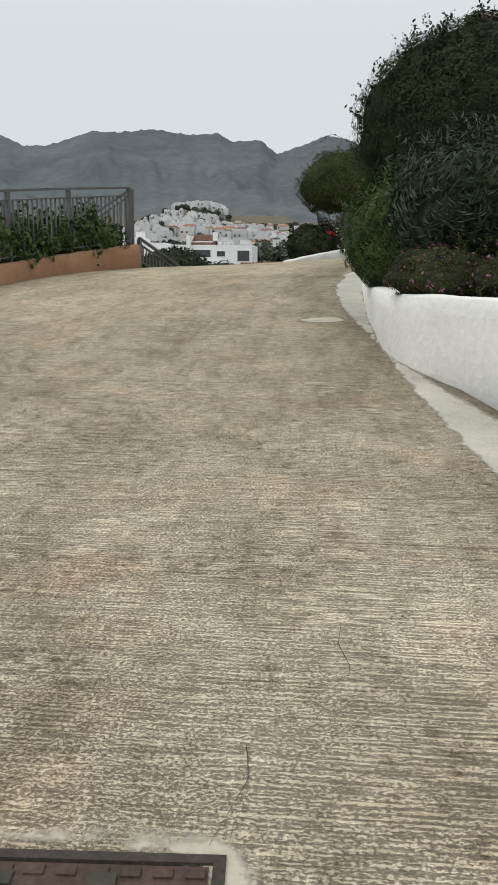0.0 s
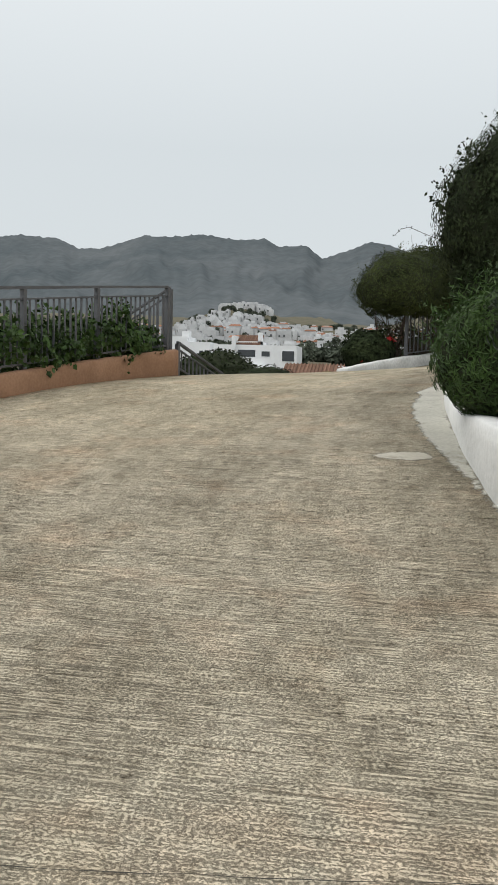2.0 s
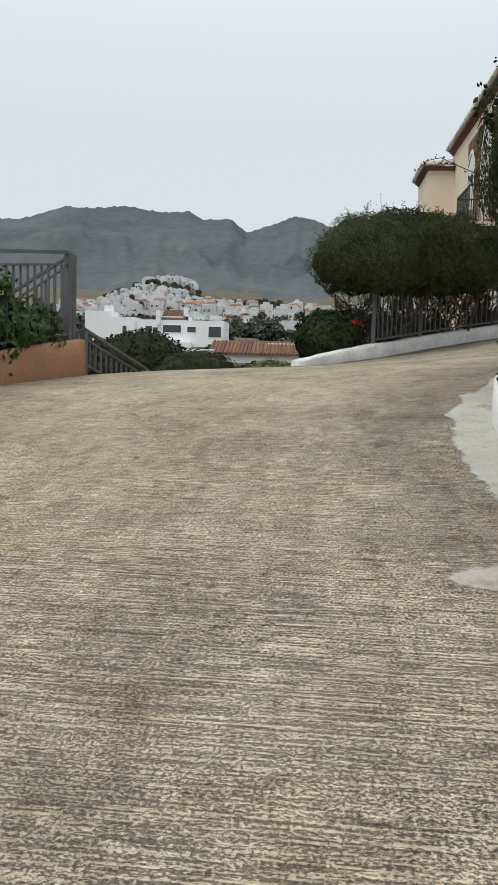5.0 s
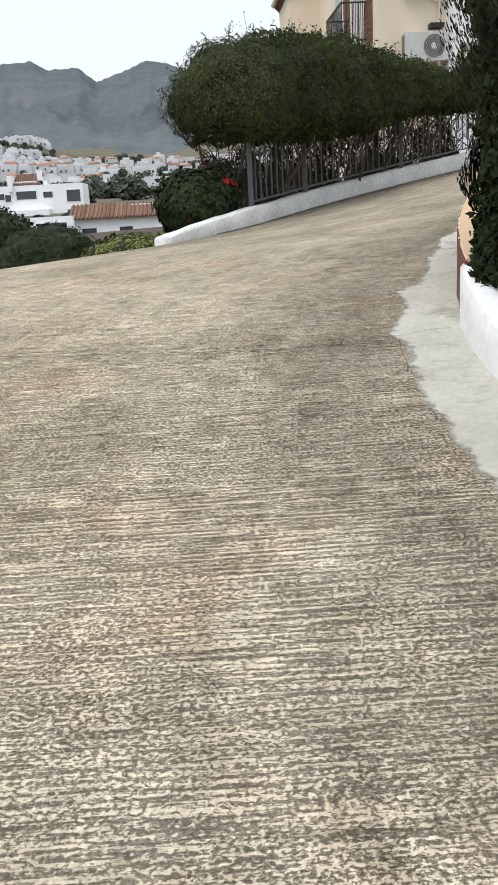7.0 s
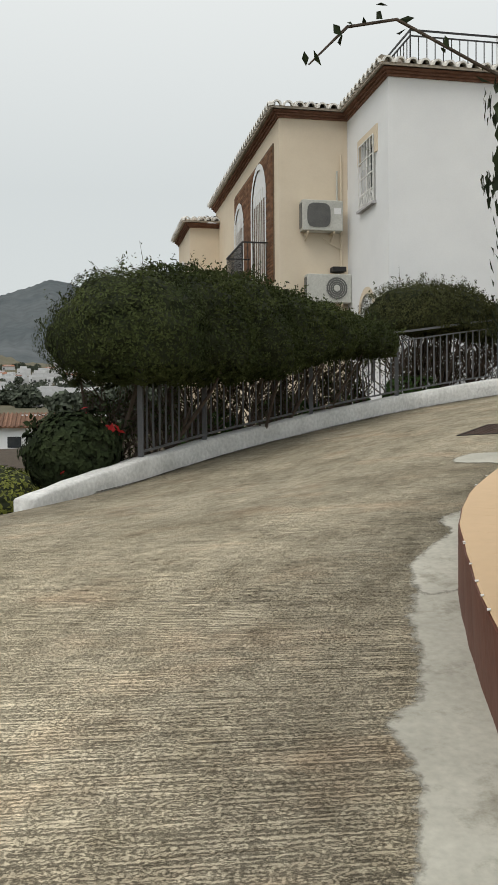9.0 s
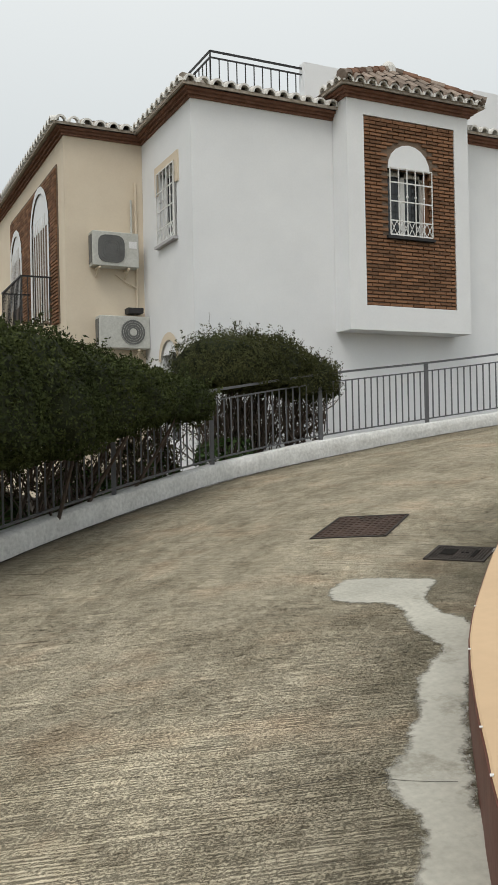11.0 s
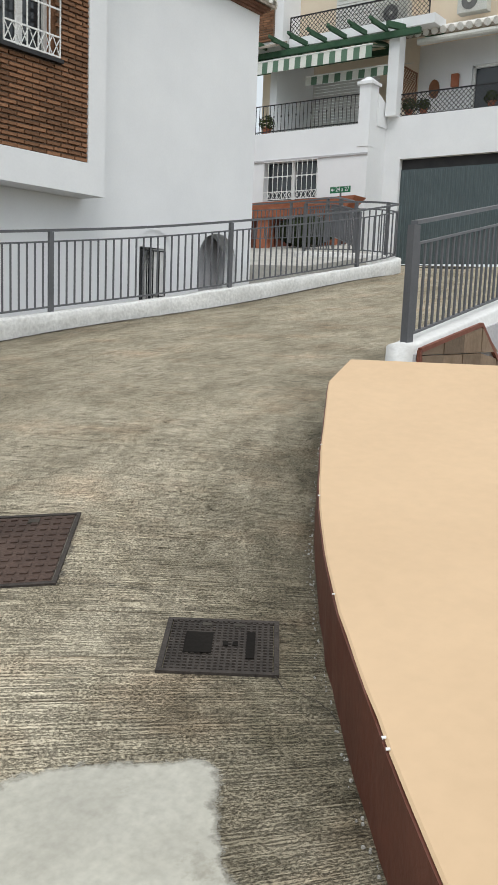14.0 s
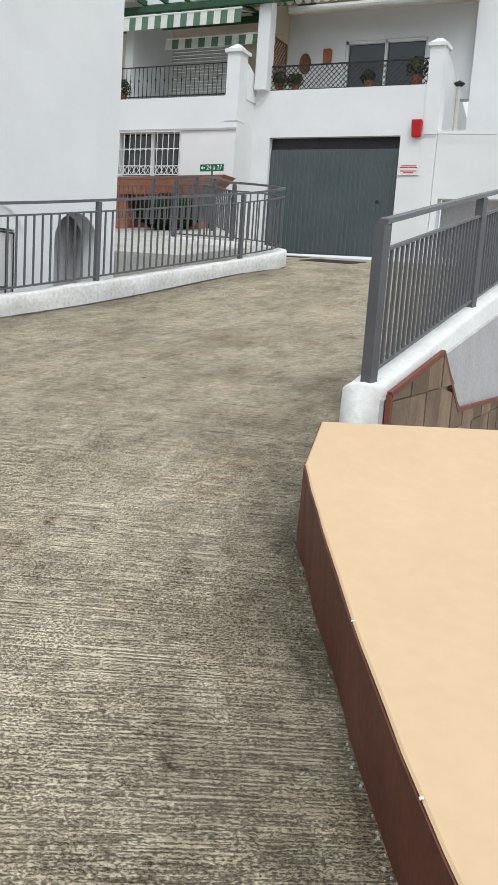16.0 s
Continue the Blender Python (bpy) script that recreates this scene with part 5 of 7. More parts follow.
def air_conditioner(x0, x1, z0, z1, fan, grill):
    """An outdoor unit on brackets on the cream wall; fan: its centre along the front."""
    y = 16.13
    ac = thing("air_conditioner", "off-white outdoor air conditioner on wall brackets" + (" with round dark fan" if grill else " with dark square fan"), "air conditioner", "air conditioners on the cream wall", at=(x0, y, z0))
    w, h = x1 - x0, z1 - z0
    rounded(part("casing", Build().box((0, -0.02, 0), (w, 0.26, h)), PLASTIC, ac), 0.015)
    cx, cz = fan * w, h / 2
    r = h * 0.40
    ring = lambda rad, yy, sq: [Vector((cx + rad * math.copysign(abs(math.cos(6.2832 * k / 28)) ** sq, math.cos(6.2832 * k / 28)), yy, cz + rad * math.copysign(abs(math.sin(6.2832 * k / 28)) ** sq, math.sin(6.2832 * k / 28)))) for k in range(28)]  # noqa: E731
    sq = 1.0 if grill else 0.55
    part("fan_recess", Build().loft([ring(r, -0.024, sq), ring(r, -0.03, sq)]), GREY_PLASTIC, ac)
    for q in (0.98, 0.8, 0.62, 0.44):
        fg, loop = Build(), ring(r * q, -0.036, sq)
        rings = [[v * (1 + e) + Vector((0, h2, 0)) - Vector((cx, -0.036, cz)) * e for v in loop] for e, h2 in ((-0.012, 0.0), (0.012, 0.0), (0.012, 0.006), (-0.012, 0.006), (-0.012, 0.0))]
        part("guard_ring", fg.loft(rings, caps=False), PLASTIC if grill else GREY_PLASTIC, ac)
    if grill:
        part("fan_hub", Build().loft([ring(r * 0.3, -0.030, 1.0), ring(r * 0.26, -0.042, 1.0)]), PLASTIC, ac)
    part("side_grille", Build().box((-0.012, 0.03, 0.06), (0.0, 0.22, h - 0.06)), GREY_PLASTIC, ac)
    if not grill:
        part("label_plate", Build().box((w * 0.78, -0.024, h * 0.55), (w * 0.95, -0.02, h * 0.75)), SIGN_WHITE, ac)
    for k in (0.14, 0.78):
        br = Build().bar((k * w, -0.02, -0.03), (k * w, 0.27, -0.03), 0.04, 0.03).bar((k * w, 0.02, -0.05), (k * w, 0.265, -0.18), 0.03, 0.03)
        part("bracket", br, CREAM, ac)
    return ac


air_conditioner(5.10, 6.00, 5.40, 6.05, 0.40, False)
air_conditioner(5.20, 6.19, 3.86, 4.47, 0.66, True)
pipe = thing("pipe", "cream drain pipes and cables on the wall", "pipe", at=(6.1, 16.38, 5.0))
part("pipe_run", Build().tube([(-0.06, 0, 2.1), (-0.06, 0, -1.4)], 0.025), CREAM, pipe)
part("pipe_run", Build().tube([(-0.16, -0.02, 0.95), (-0.16, -0.02, 1.75)], 0.02), PLASTIC, pipe)
part("pipe_run", Build().tube([(-0.5, -0.01, 0.30), (-0.3, -0.01, 0.16), (-0.05, -0.01, 0.05)], 0.014), CREAM, pipe)
part("vent_box", Build().box((-0.32, -0.24, -0.46), (-0.02, 0.0, -0.36)), BLACK, pipe, "black metal vent")


# ---- garage building at the top of the ramp ----
GX, GZ = 24.85, 3.86
gb = thing("building", "white terraced building with a garage door, balconies and awnings", "building", at=(24.0, 16, GZ))
gp = gb.location.copy()


def gpart(name, b, mat, label=""):
    ob = part(name, b, mat, None, label)
    ob.parent = gb
    ob.matrix_parent_inverse = Matrix.Translation(-gp)
    return ob


def hang(ob):
    ob.parent = gb
    ob.matrix_parent_inverse = Matrix.Translation(-gp)
    return ob


hang(wall_with_holes("wall", (GX, 15.9, GZ - 0.6), (0, -1, 0), (4.55, 4.65), 0.35, [(0.55, 4.02, 0.0, 3.5)], WHITE))
hang(wall_with_holes("wall", (23.9, 21.5, GZ - 0.6), (0, -1, 0), (5.65, 4.35), 0.35, [(2.15, 4.05, 2.4, 3.5)], WHITE))
gpart("wall", Build().box((24.25, 15.85, GZ - 0.6), (GX - 0.003, 16.0, 7.9)), WHITE)
gpart("terrace_floor", Build().box((24.26, 16.0, 7.55), (29, 21.5, 7.62)), WHITE)
gpart("terrace_floor", Build().box((25.21, 11.2, 7.85), (29, 15.84, 7.92)), WHITE)
gpart("ledge", Build().box((23.86, 15.85, 6.78), (23.9, 21.5, 6.83)), GREY_RENDER, "thin grey ledge")
gpart("pillar", Build().box((23.88, 15.84, 7.0), (24.3, 16.2, 8.62)), WHITE)
gpart("pillar_cap", Build().box((23.82, 15.78, 8.62), (24.36, 16.26, 8.7)).hexa([(23.85, 15.81, 8.7), (24.33, 15.81, 8.7), (24.33, 16.23, 8.7), (23.85, 16.23, 8.7)], [(24.02, 15.97, 8.84), (24.16, 15.97, 8.84), (24.16, 16.07, 8.84), (24.02, 16.07, 8.84)]), WHITE)
gpart("parapet", Build().hexa([(24.3, 15.82, 7.6), (25.3, 15.82, 7.6), (25.3, 16.0, 7.6), (24.3, 16.0, 7.6)], [(24.3, 15.82, 8.45), (25.3, 15.82, 8.0), (25.3, 16.0, 8.0), (24.3, 16.0, 8.45)]), WHITE)
gpart("pillar", Build().box((24.62, 15.45, 7.9), (24.95, 15.78, 10.4)), WHITE, "tall white pergola pillar")
gpart("pillar", Build().box((24.83, 11.0, 3.3), (25.25, 11.35, 8.75)), WHITE)
gpart("pillar_cap", Build().box((24.78, 10.95, 8.75), (25.3, 11.4, 8.83)).hexa([(24.8, 10.97, 8.83), (25.28, 10.97, 8.83), (25.28, 11.38, 8.83), (24.8, 11.38, 8.83)], [(24.98, 11.12, 8.96), (25.1, 11.12, 8.96), (25.1, 11.24, 8.96), (24.98, 11.24, 8.96)]), WHITE)
gpart("parapet", Build().hexa([(25.26, 11.0, 6.9), (28, 11.0, 6.9), (28, 11.3, 6.9), (25.26, 11.3, 6.9)], [(25.26, 11.0, 8.7), (28, 11.0, 7.6), (28, 11.3, 7.6), (25.26, 11.3, 8.7)]), WHITE)
hang(wall_with_holes("wall", (GX + 0.05, 10.99, GZ - 0.6), (0, -1, 0), (8.5, 3.6), 0.35, [(0.15, 2.6, 0.7, 2.05)], WHITE))
gpart("dark_recess", Build().box((25.6, 8.2, GZ - 0.5), (25.7, 10.9, 5.5)), GREY_RENDER)
# back walls of the balconies
hang(wall_with_holes("wall", (26.6, 21.5, 7.62), (0, -1, 0), (5.5, 5.5), 0.3, [(1.0, 4.4, 0.0, 2.2)], CREAM))
gpart("wall", Build().box((24.6, 19.5, 7.62), (26.59, 19.75, 10.2)), WHITE)
gpart("wall", Build().box((25.4, 15.75, 7.62), (26.59, 15.95, 13.0)), CREAM)
hang(wall_with_holes("wall", (26.45, 15.74, 7.92), (0, -1, 0), (7.0, 2.6), 0.3, [(1.65, 3.85, 0.05, 1.55)], WHITE))
gpart("wall", Build().box((26.2, 8.7, 10.2), (26.5, 15.74, 13.0)), CREAM)
gpart("wall", Build().box((26.0, 8.0, 6.9), (26.3, 10.6, 13.5)), WHITE)
gpart("roof_slope", Build().hexa([(25.2, 10.6, 10.05), (25.2, 15.7, 10.05), (26.4, 15.7, 10.5), (26.4, 10.6, 10.5)], [(25.2, 10.6, 10.12), (25.2, 15.7, 10.12), (26.4, 15.7, 10.6), (26.4, 10.6, 10.6)]), TILE_PALE)
for k in range(20):
    y = 10.7 + k * 0.25
    gpart("eave_tile", Build().tube([(25.12, y, 10.13), (26.3, y, 10.58)], [0.1, 0.08], 8), TILE_END)
gpart("awning_case", Build().tube([(25.2, 10.9, 9.92), (25.2, 15.2, 9.92)], 0.09, 10), PLASTIC, "rolled cream awning")
# upper storey on the left
gpart("wall", Build().box((25.4, 16.0, 10.25), (25.7, 24.0, 14.5)), CREAM)
gpart("wall", Build().box((24.5, 19.3, 9.95), (25.39, 21.6, 14.5)), WHITE)
up_pan = gpart("brick_panel", Build().box((24.44, 19.6, 10.4), (24.498, 21.5, 14.4)), MORTAR)
brick_panel(up_pan, (24.44, 21.5, 10.4), (0, -1, 0), 1.9, 3.8, lambda a, z: False, 40, 0.02)
gpart("roof_slope", Build().hexa([(24.1, 19.2, 10.1), (24.1, 21.6, 10.1), (24.6, 21.6, 10.3), (24.6, 19.2, 10.3)], [(24.1, 19.2, 10.16), (24.1, 21.6, 10.16), (24.6, 21.6, 10.38), (24.6, 19.2, 10.38)]), TILE_PALE)
gpart("balcony_slab", Build().box((24.7, 14.5, 10.2), (25.4, 19.2, 10.45)), WHITE)

door = thing("garage_door", "closed slate-green ribbed steel garage door", "garage door", at=(GX + 0.12, 15.35, GZ))
part("leaf", Build().box((0, -3.46, 0.02), (0.05, 0, 2.62)), GARAGE, door)
for k in range(27):
    part("rib", Build().hexa([(0, -0.03 - k * 0.128, 0.05), (0, -0.10 - k * 0.128, 0.05), (0, -0.10 - k * 0.128, 2.58), (0, -0.03 - k * 0.128, 2.58)],
                             [(-0.018, -0.045 - k * 0.128, 0.05), (-0.018, -0.085 - k * 0.128, 0.05), (-0.018, -0.085 - k * 0.128, 2.58), (-0.018, -0.045 - k * 0.128, 2.58)]), GARAGE, door)
part("header", Build().box((0.05, -3.46, 2.62), (0.2, 0, 2.9)), BLACK, door)
part("lock", Build().tube([(-0.03, -3.0, 1.35), (0.0, -3.0, 1.35)], 0.05, 10), BLACK, door)

w_b = thing("barred_window", "wide dark window with a white scrolled grille", "window", at=(23.9, 19.33, GZ + 1.83))
part("pane", Build().box((0.22, -1.9, 0), (0.24, 0, 1.1)), GLASS, w_b)
part("window_frame", Build().box((0.16, -0.99, 0), (0.22, -0.91, 1.1)), WHITE_METAL, w_b)
grille(w_b, (-0.01, 0.0, 0.0), (0, -1, 0), 1.88, 1.08, WHITE_METAL, 11, (0.6,), 0.2, 0.02)
big = thing("sliding_window", "wide glazed balcony door with white frame", "window", at=(26.5, 14.09, 7.97))
part("pane", Build().box((0.1, -2.2, 0), (0.12, 0, 1.5)), GLASS, big)
part("window_frame", Build().box((0.02, -2.2, 0), (0.1, -2.13, 1.5)).box((0.02, -0.07, 0), (0.1, 0, 1.5)).box((0.02, -1.13, 0), (0.1, -1.06, 1.5)).box((0.02, -2.2, 1.43), (0.1, 0, 1.5)), WHITE_METAL, big)
sh = thing("shutter", "closed pale roller shutter of the balcony door", "shutter", at=(26.7, 20.4, 7.62))
for k in range(24):
    part("slat", Build().box((0.02, -3.4, k * 0.092), (0.05, 0, k * 0.092 + 0.08)), SHUTTER, sh)
sh2 = thing("shutter", "closed pale roller shutter of the upper balcony", "shutter", at=(25.38, 18.0, 10.6))
for k in range(18):
    part("slat", Build().box((-0.03, -1.9, k * 0.11), (0.0, 0, k * 0.11 + 0.095)), SHUTTER, sh2)


def lattice_rail(name, label, o, u, w, h, step=0.13, mat=BLACK):
    """A balustrade of crossed slats in a frame."""
    top = thing(name, label, "balustrade", "balcony balustrades", at=o)
    u = Vector(u).normalized()
    up = Vector((0, 0, 1))
    for p, q in ((up * 0, u * w), (up * h, u * w + up * h), (up * 0, up * h), (u * w, u * w + up * h)):
        part("frame_bar", Build().bar(p, q, 0.035, 0.035, (0.7, 0.7, 0.1)), mat, top)
    b = Build()
    n = int((w + h) / step)
    for k in range(n):
        a = k * step
        p, q = (min(a, w), max(0, a - w)), (max(0, a - h), min(a, h))
        b.bar(u * p[0] + up * p[1], u * q[0] + up * q[1], 0.016, 0.01, (u.y, -u.x, 0))
        b.bar(u * (w - p[0]) + up * p[1], u * (w - q[0]) + up * q[1], 0.016, 0.01, (u.y, -u.x, 0))
    part("lattice", b, mat, top)
    return top


lattice_rail("balustrade", "dark crossed-lattice balustrade above the garage", (24.9, 15.75, 7.92), (0, -1, 0), 4.4, 0.58)
lattice_rail("balustrade", "dark crossed-lattice balustrade of the upper balcony", (24.75, 19.2, 10.45), (0, -1, 0), 4.5, 0.6)
lattice_rail("trellis_panel", "brown wooden lattice screen", (24.95, 15.7, 8.5), (1, 0, 0), 1.3, 0.9, 0.12, WOOD)
bal = thing("balustrade", "black iron balustrade with knobs and a scrolled foot", "balustrade", "balcony balustrades", at=(24.05, 21.4, 7.55))
for k in range(40):
    y = -k * 0.131
    bb = Build().bar((0, y, 0.02), (0, y, 0.88), 0.014, 0.014, (1, 0, 0))
    if k % 2:
        bb.tube([(0, y, 0.50), (0, y, 0.53), (0, y, 0.56), (0, y, 0.59)], [0.007, 0.022, 0.022, 0.007])
    part("baluster", bb, BLACK, bal)
for z in (0.02, 0.14, 0.88):
    part("rail", Build().bar((0, 0, z), (0, -5.2, z), 0.03, 0.025), BLACK, bal)
bs = Build()
for k in range(40):
    bs.bar((0, -k * 0.13, 0.02), (0, -(k + 1) * 0.13, 0.14), 0.01, 0.01, (1, 0, 0)).bar((0, -(k + 1) * 0.13, 0.02), (0, -k * 0.13, 0.14), 0.01, 0.01, (1, 0, 0))
part("scrollwork", bs, BLACK, bal)


def awning(label, x, y0, y1, z0, z1, out, valance):
    """A striped awning: a sloped cloth and a hanging valance, stripe by stripe."""
    aw = thing("awning", label, "awning", "striped awnings", at=(x, y0, z1))
    n = int(abs(y1 - y0) / 0.19)
    for k in range(n):
        a, c = -(y0 - y1) * k / n, -(y0 - y1) * (k + 1) / n
        mat = AWN_GREEN if k % 2 else AWN_WHITE
        part("stripe", Build().hexa([(0, a, 0), (0, c, 0), (-out, c, z0 - z1), (-out, a, z0 - z1)], [(0, a, 0.006), (0, c, 0.006), (-out, c, z0 - z1 + 0.006), (-out, a, z0 - z1 + 0.006)]), mat, aw)
        part("valance_stripe", Build().hexa([(-out, a, z0 - z1), (-out, c, z0 - z1), (-out - 0.02, c, z0 - z1 - valance), (-out - 0.02, a, z0 - z1 - valance)],
                                            [(-out - 0.008, a, z0 - z1), (-out - 0.008, c, z0 - z1), (-out - 0.028, c, z0 - z1 - valance), (-out - 0.028, a, z0 - z1 - valance)]), mat, aw)
    part("front_bar", Build().tube([(-out, 0, z0 - z1), (-out, y1 - y0, z0 - z1)], 0.025), WHITE_METAL, aw)
    return aw


awning("green and white striped awning over the balcony", 25.2, 20.6, 15.95, 9.68, 9.95, 1.2, 0.34)
awning("green and white striped inner awning", 25.9, 18.6, 15.6, 9.32, 9.6, 1.1, 0.26)
perg = thing("pergola", "green painted timber pergola over the balcony", "pergola", at=(24.4, 18, 10.0))
part("beam", Build().bar((0.1, 3.4, 0.0), (0.1, -3.2, 0.0), 0.12, 0.16), GREEN_WOOD, perg)
part("beam", Build().bar((1.6, 3.4, 0.05), (1.6, -2.2, 0.05), 0.12, 0.16), GREEN_WOOD, perg)
part("beam", Build().bar((-0.2, -2.35, 0.2), (1.6, -3.2, 0.2), 0.12, 0.16), GREEN_WOOD, perg)
for k in range(9):
    y = 3.2 - k * 0.66
    part("rafter", Build().bar((-0.55, y, 0.24), (1.8, y, 0.2), 0.07, 0.13).bar((-0.7, y, 0.285), (-0.55, y, 0.25), 0.07, 0.07), GREEN_WOOD, perg)

alarm = thing("alarm_box", "red plastic alarm siren box on the white wall", "alarm", at=(24.83, 11.48, 6.9))
rounded(part("box", Build().hexa([(-0.09, -0.11, -0.2), (-0.09, 0.11, -0.2), (0, 0.11, -0.2), (0, -0.11, -0.2)], [(-0.13, -0.13, 0.2), (-0.13, 0.13, 0.2), (0, 0.13, 0.2), (0, -0.13, 0.2)]), RED, alarm), 0.03, 3)


def text_on(name, body, size, place, mat, parent, turn=-90.0):
    """Flat lettering on a wall that faces -x."""
    cu = bpy.data.curves.new(name, "FONT")
    cu.body, cu.size, cu.align_x, cu.align_y, cu.extrude = body, size, "CENTER", "CENTER", 0.002
    tmp = new(name, cu)
    bpy.context.view_layer.update()
    me = bpy.data.meshes.new_from_object(tmp.evaluated_get(bpy.context.evaluated_depsgraph_get()))
    bpy.data.objects.remove(tmp)
    me.materials.clear()
    me.materials.append(mat)
    ob = new(name, me)
    ob.matrix_world = pose(*place, 90, 0, turn)
    ob.parent = parent
    return ob


plate = thing("notice_plate", "white notice plate with red lines of writing", "sign", at=(24.83, 11.6, 5.97))
part("plate", Build().box((-0.012, -0.27, -0.135), (0, 0.27, 0.135)), SIGN_WHITE, plate)
for k, (z, w) in enumerate(((0.08, 0.19), (0.04, 0.21), (-0.04, 0.2), (-0.08, 0.12))):
    part("line_of_writing", Build().box((-0.015, -w, z - 0.011), (-0.012, w, z + 0.011)), RED, plate)
sg = thing("street_sign", "small green number sign reading 24 a 27 with an arrow", "sign", at=(18.6, 13.35, 4.82))
sgt = Matrix.Rotation(radians(18), 4, "Z")
part("plate", Build().box((-0.008, -0.30, -0.07), (0.008, 0.30, 0.07)), SIGN_GREEN, sg)
part("post", Build().bar((0.02, 0, -1.1), (0.02, 0, -0.05), 0.03, 0.03, (1, 0, 0)), METAL, sg)
text_on("lettering", "24 a 27", 0.135, (-0.012, -0.07, 0), SIGN_WHITE, sg)
part("arrow", Build().bar((-0.011, 0.17, 0), (-0.011, 0.24, 0), 0.006, 0.022, (0, 0, 1)).hexa([(-0.009, 0.22, -0.035), (-0.009, 0.22, 0.035), (-0.009, 0.275, 0)], [(-0.014, 0.22, -0.035), (-0.014, 0.22, 0.035), (-0.014, 0.275, 0)]), SIGN_WHITE, sg)
sg.matrix_world = pose(20.15, 14.4, 5.27, 0, 0, -8)

# upper way behind the curved railing, with its planter and second railing
UP = smooth_line([(18.6, 12.3, 3.75), (18.45, 13.6, 3.9), (18.2, 15.2, 3.9), (17.7, 17.5, 3.8), (17.0, 20.0, 3.6)], 0.3)
b = Build()
b.hexa([(16.1, 12.6, 2.2), (18.4, 12.35, 2.4), (22.6, 15.4, 3.0), (23.8, 21.5, 2.5), (16.1, 21.5, 2.5)], [(16.1, 12.6, 3.28), (18.4, 12.35, 3.62), (22.6, 15.4, 4.25), (23.8, 21.5, 4.3), (16.1, 21.5, 3.4)])
tagged(part("ramp_upper", b, CEMENT), "pale cement slope behind the curved railing", "ramp", kind="structure")
trough = thing("planter_trough", "long terracotta planter trough on dark piers", "planter", at=(22.3, 18.0, 4.2))
part("trough", Build().hexa([(0.1, -2.3, 0.82), (0.55, -2.3, 0.82), (0.55, 2.6, 0.78), (0.1, 2.6, 0.78)], [(0.0, -2.75, 1.26), (0.6, -2.75, 1.26), (0.6, 2.7, 1.14), (0.0, 2.7, 1.14)]), TERRACOTTA, trough)
for y in (-1.9, 0.3, 2.3):
    part("pier", Build().box((0.2, y - 0.2, -0.2), (0.5, y + 0.2, 0.8)), TERRACOTTA, trough)
part("recess", Build().box((0.56, -2.2, -0.2), (0.62, 2.6, 0.8)), PLINTH, trough)
UPR = smooth_line([(18.35, 12.9, 3.75), (19.4, 13.9, 4.0), (20.6, 15.0, 4.2), (21.3, 16.6, 4.25), (21.4, 19.0, 4.25)], 0.3)
railing("railing", "dark grey metal railing along the upper way", UPR, [0.0, 1.45, 3.1, 4.8, 7.1], 0.96, 0.13, sub=0.16)


# ---- plants ----
def leaves(points, normals, size, lean=0.8, ratio=0.45, seed=1):
    """A mesh of many small folded leaves at the given places."""
    rng = np.random.default_rng(seed)
    n = len(points)
    p = np.asarray(points, float)
    nr = np.asarray(normals, float) + rng.normal(0, lean, (n, 3))
    nr /= np.linalg.norm(nr, axis=1)[:, None] + 1e-9
    t = np.cross(nr, rng.normal(0, 1, (n, 3)))
    t /= np.linalg.norm(t, axis=1)[:, None] + 1e-9
    s = np.cross(nr, t)
    ln = size * rng.uniform(0.6, 1.4, n)[:, None]
    a, c = p - t * ln * 0.5, p + t * ln * 0.5
    m = p + nr * ln * 0.08
    l, r = m + s * ln * ratio * 0.5, m - s * ln * ratio * 0.5
    v = np.stack([a, l, c, r], 1).reshape(-1, 3)
    k = np.arange(n) * 4
    f = np.stack([k, k + 1, k + 2, k + 3], 1)
    me = bpy.data.meshes.new("leaves")
    me.from_pydata(v.tolist(), [], f.tolist())
    return me


def uneven(x, y, z, seed, rough=0.10):
    return 1 + rough * noise.noise(Vector((x * 1.6 + seed, y * 1.6, z * 1.6))) + rough * 0.7 * noise.noise(Vector((x * 4.3, y * 4.3 + seed, z * 4.3)))


def clumped(p, seed):
    """Swell and gap of leaf clumps a hand or two across, at a place in metres."""
    q = Vector((p[0] + seed, p[1], p[2]))
    return 0.65 * noise.noise(q * 3.6) + 0.5 * noise.noise(q * 8.5)


def blob_points(n, c, r, seed, shell=0.13, flat=None, clump=0.06):
    """Places and outward ways over an uneven, clumped ellipsoid shell."""
    rng = np.random.default_rng(seed)
    d = rng.normal(0, 1, (n, 3))
    d /= np.linalg.norm(d, axis=1)[:, None]
    out = np.empty((n, 3))
    deep = 1.02 - shell * rng.random(n) ** 1.5
    r = np.asarray(r)
    for i in range(n):
        e = d[i] * (uneven(*d[i], seed) + clump / r.mean() * 1.6 * clumped(d[i] * r, seed)) * deep[i]
        if flat and e[2] < -flat:
            e[2] = -flat + 0.25 * (e[2] + flat) + 0.16 * noise.noise(Vector((e[0] * 5, e[1] * 5, seed)))
        out[i] = e
    return out * r + np.asarray(c), d


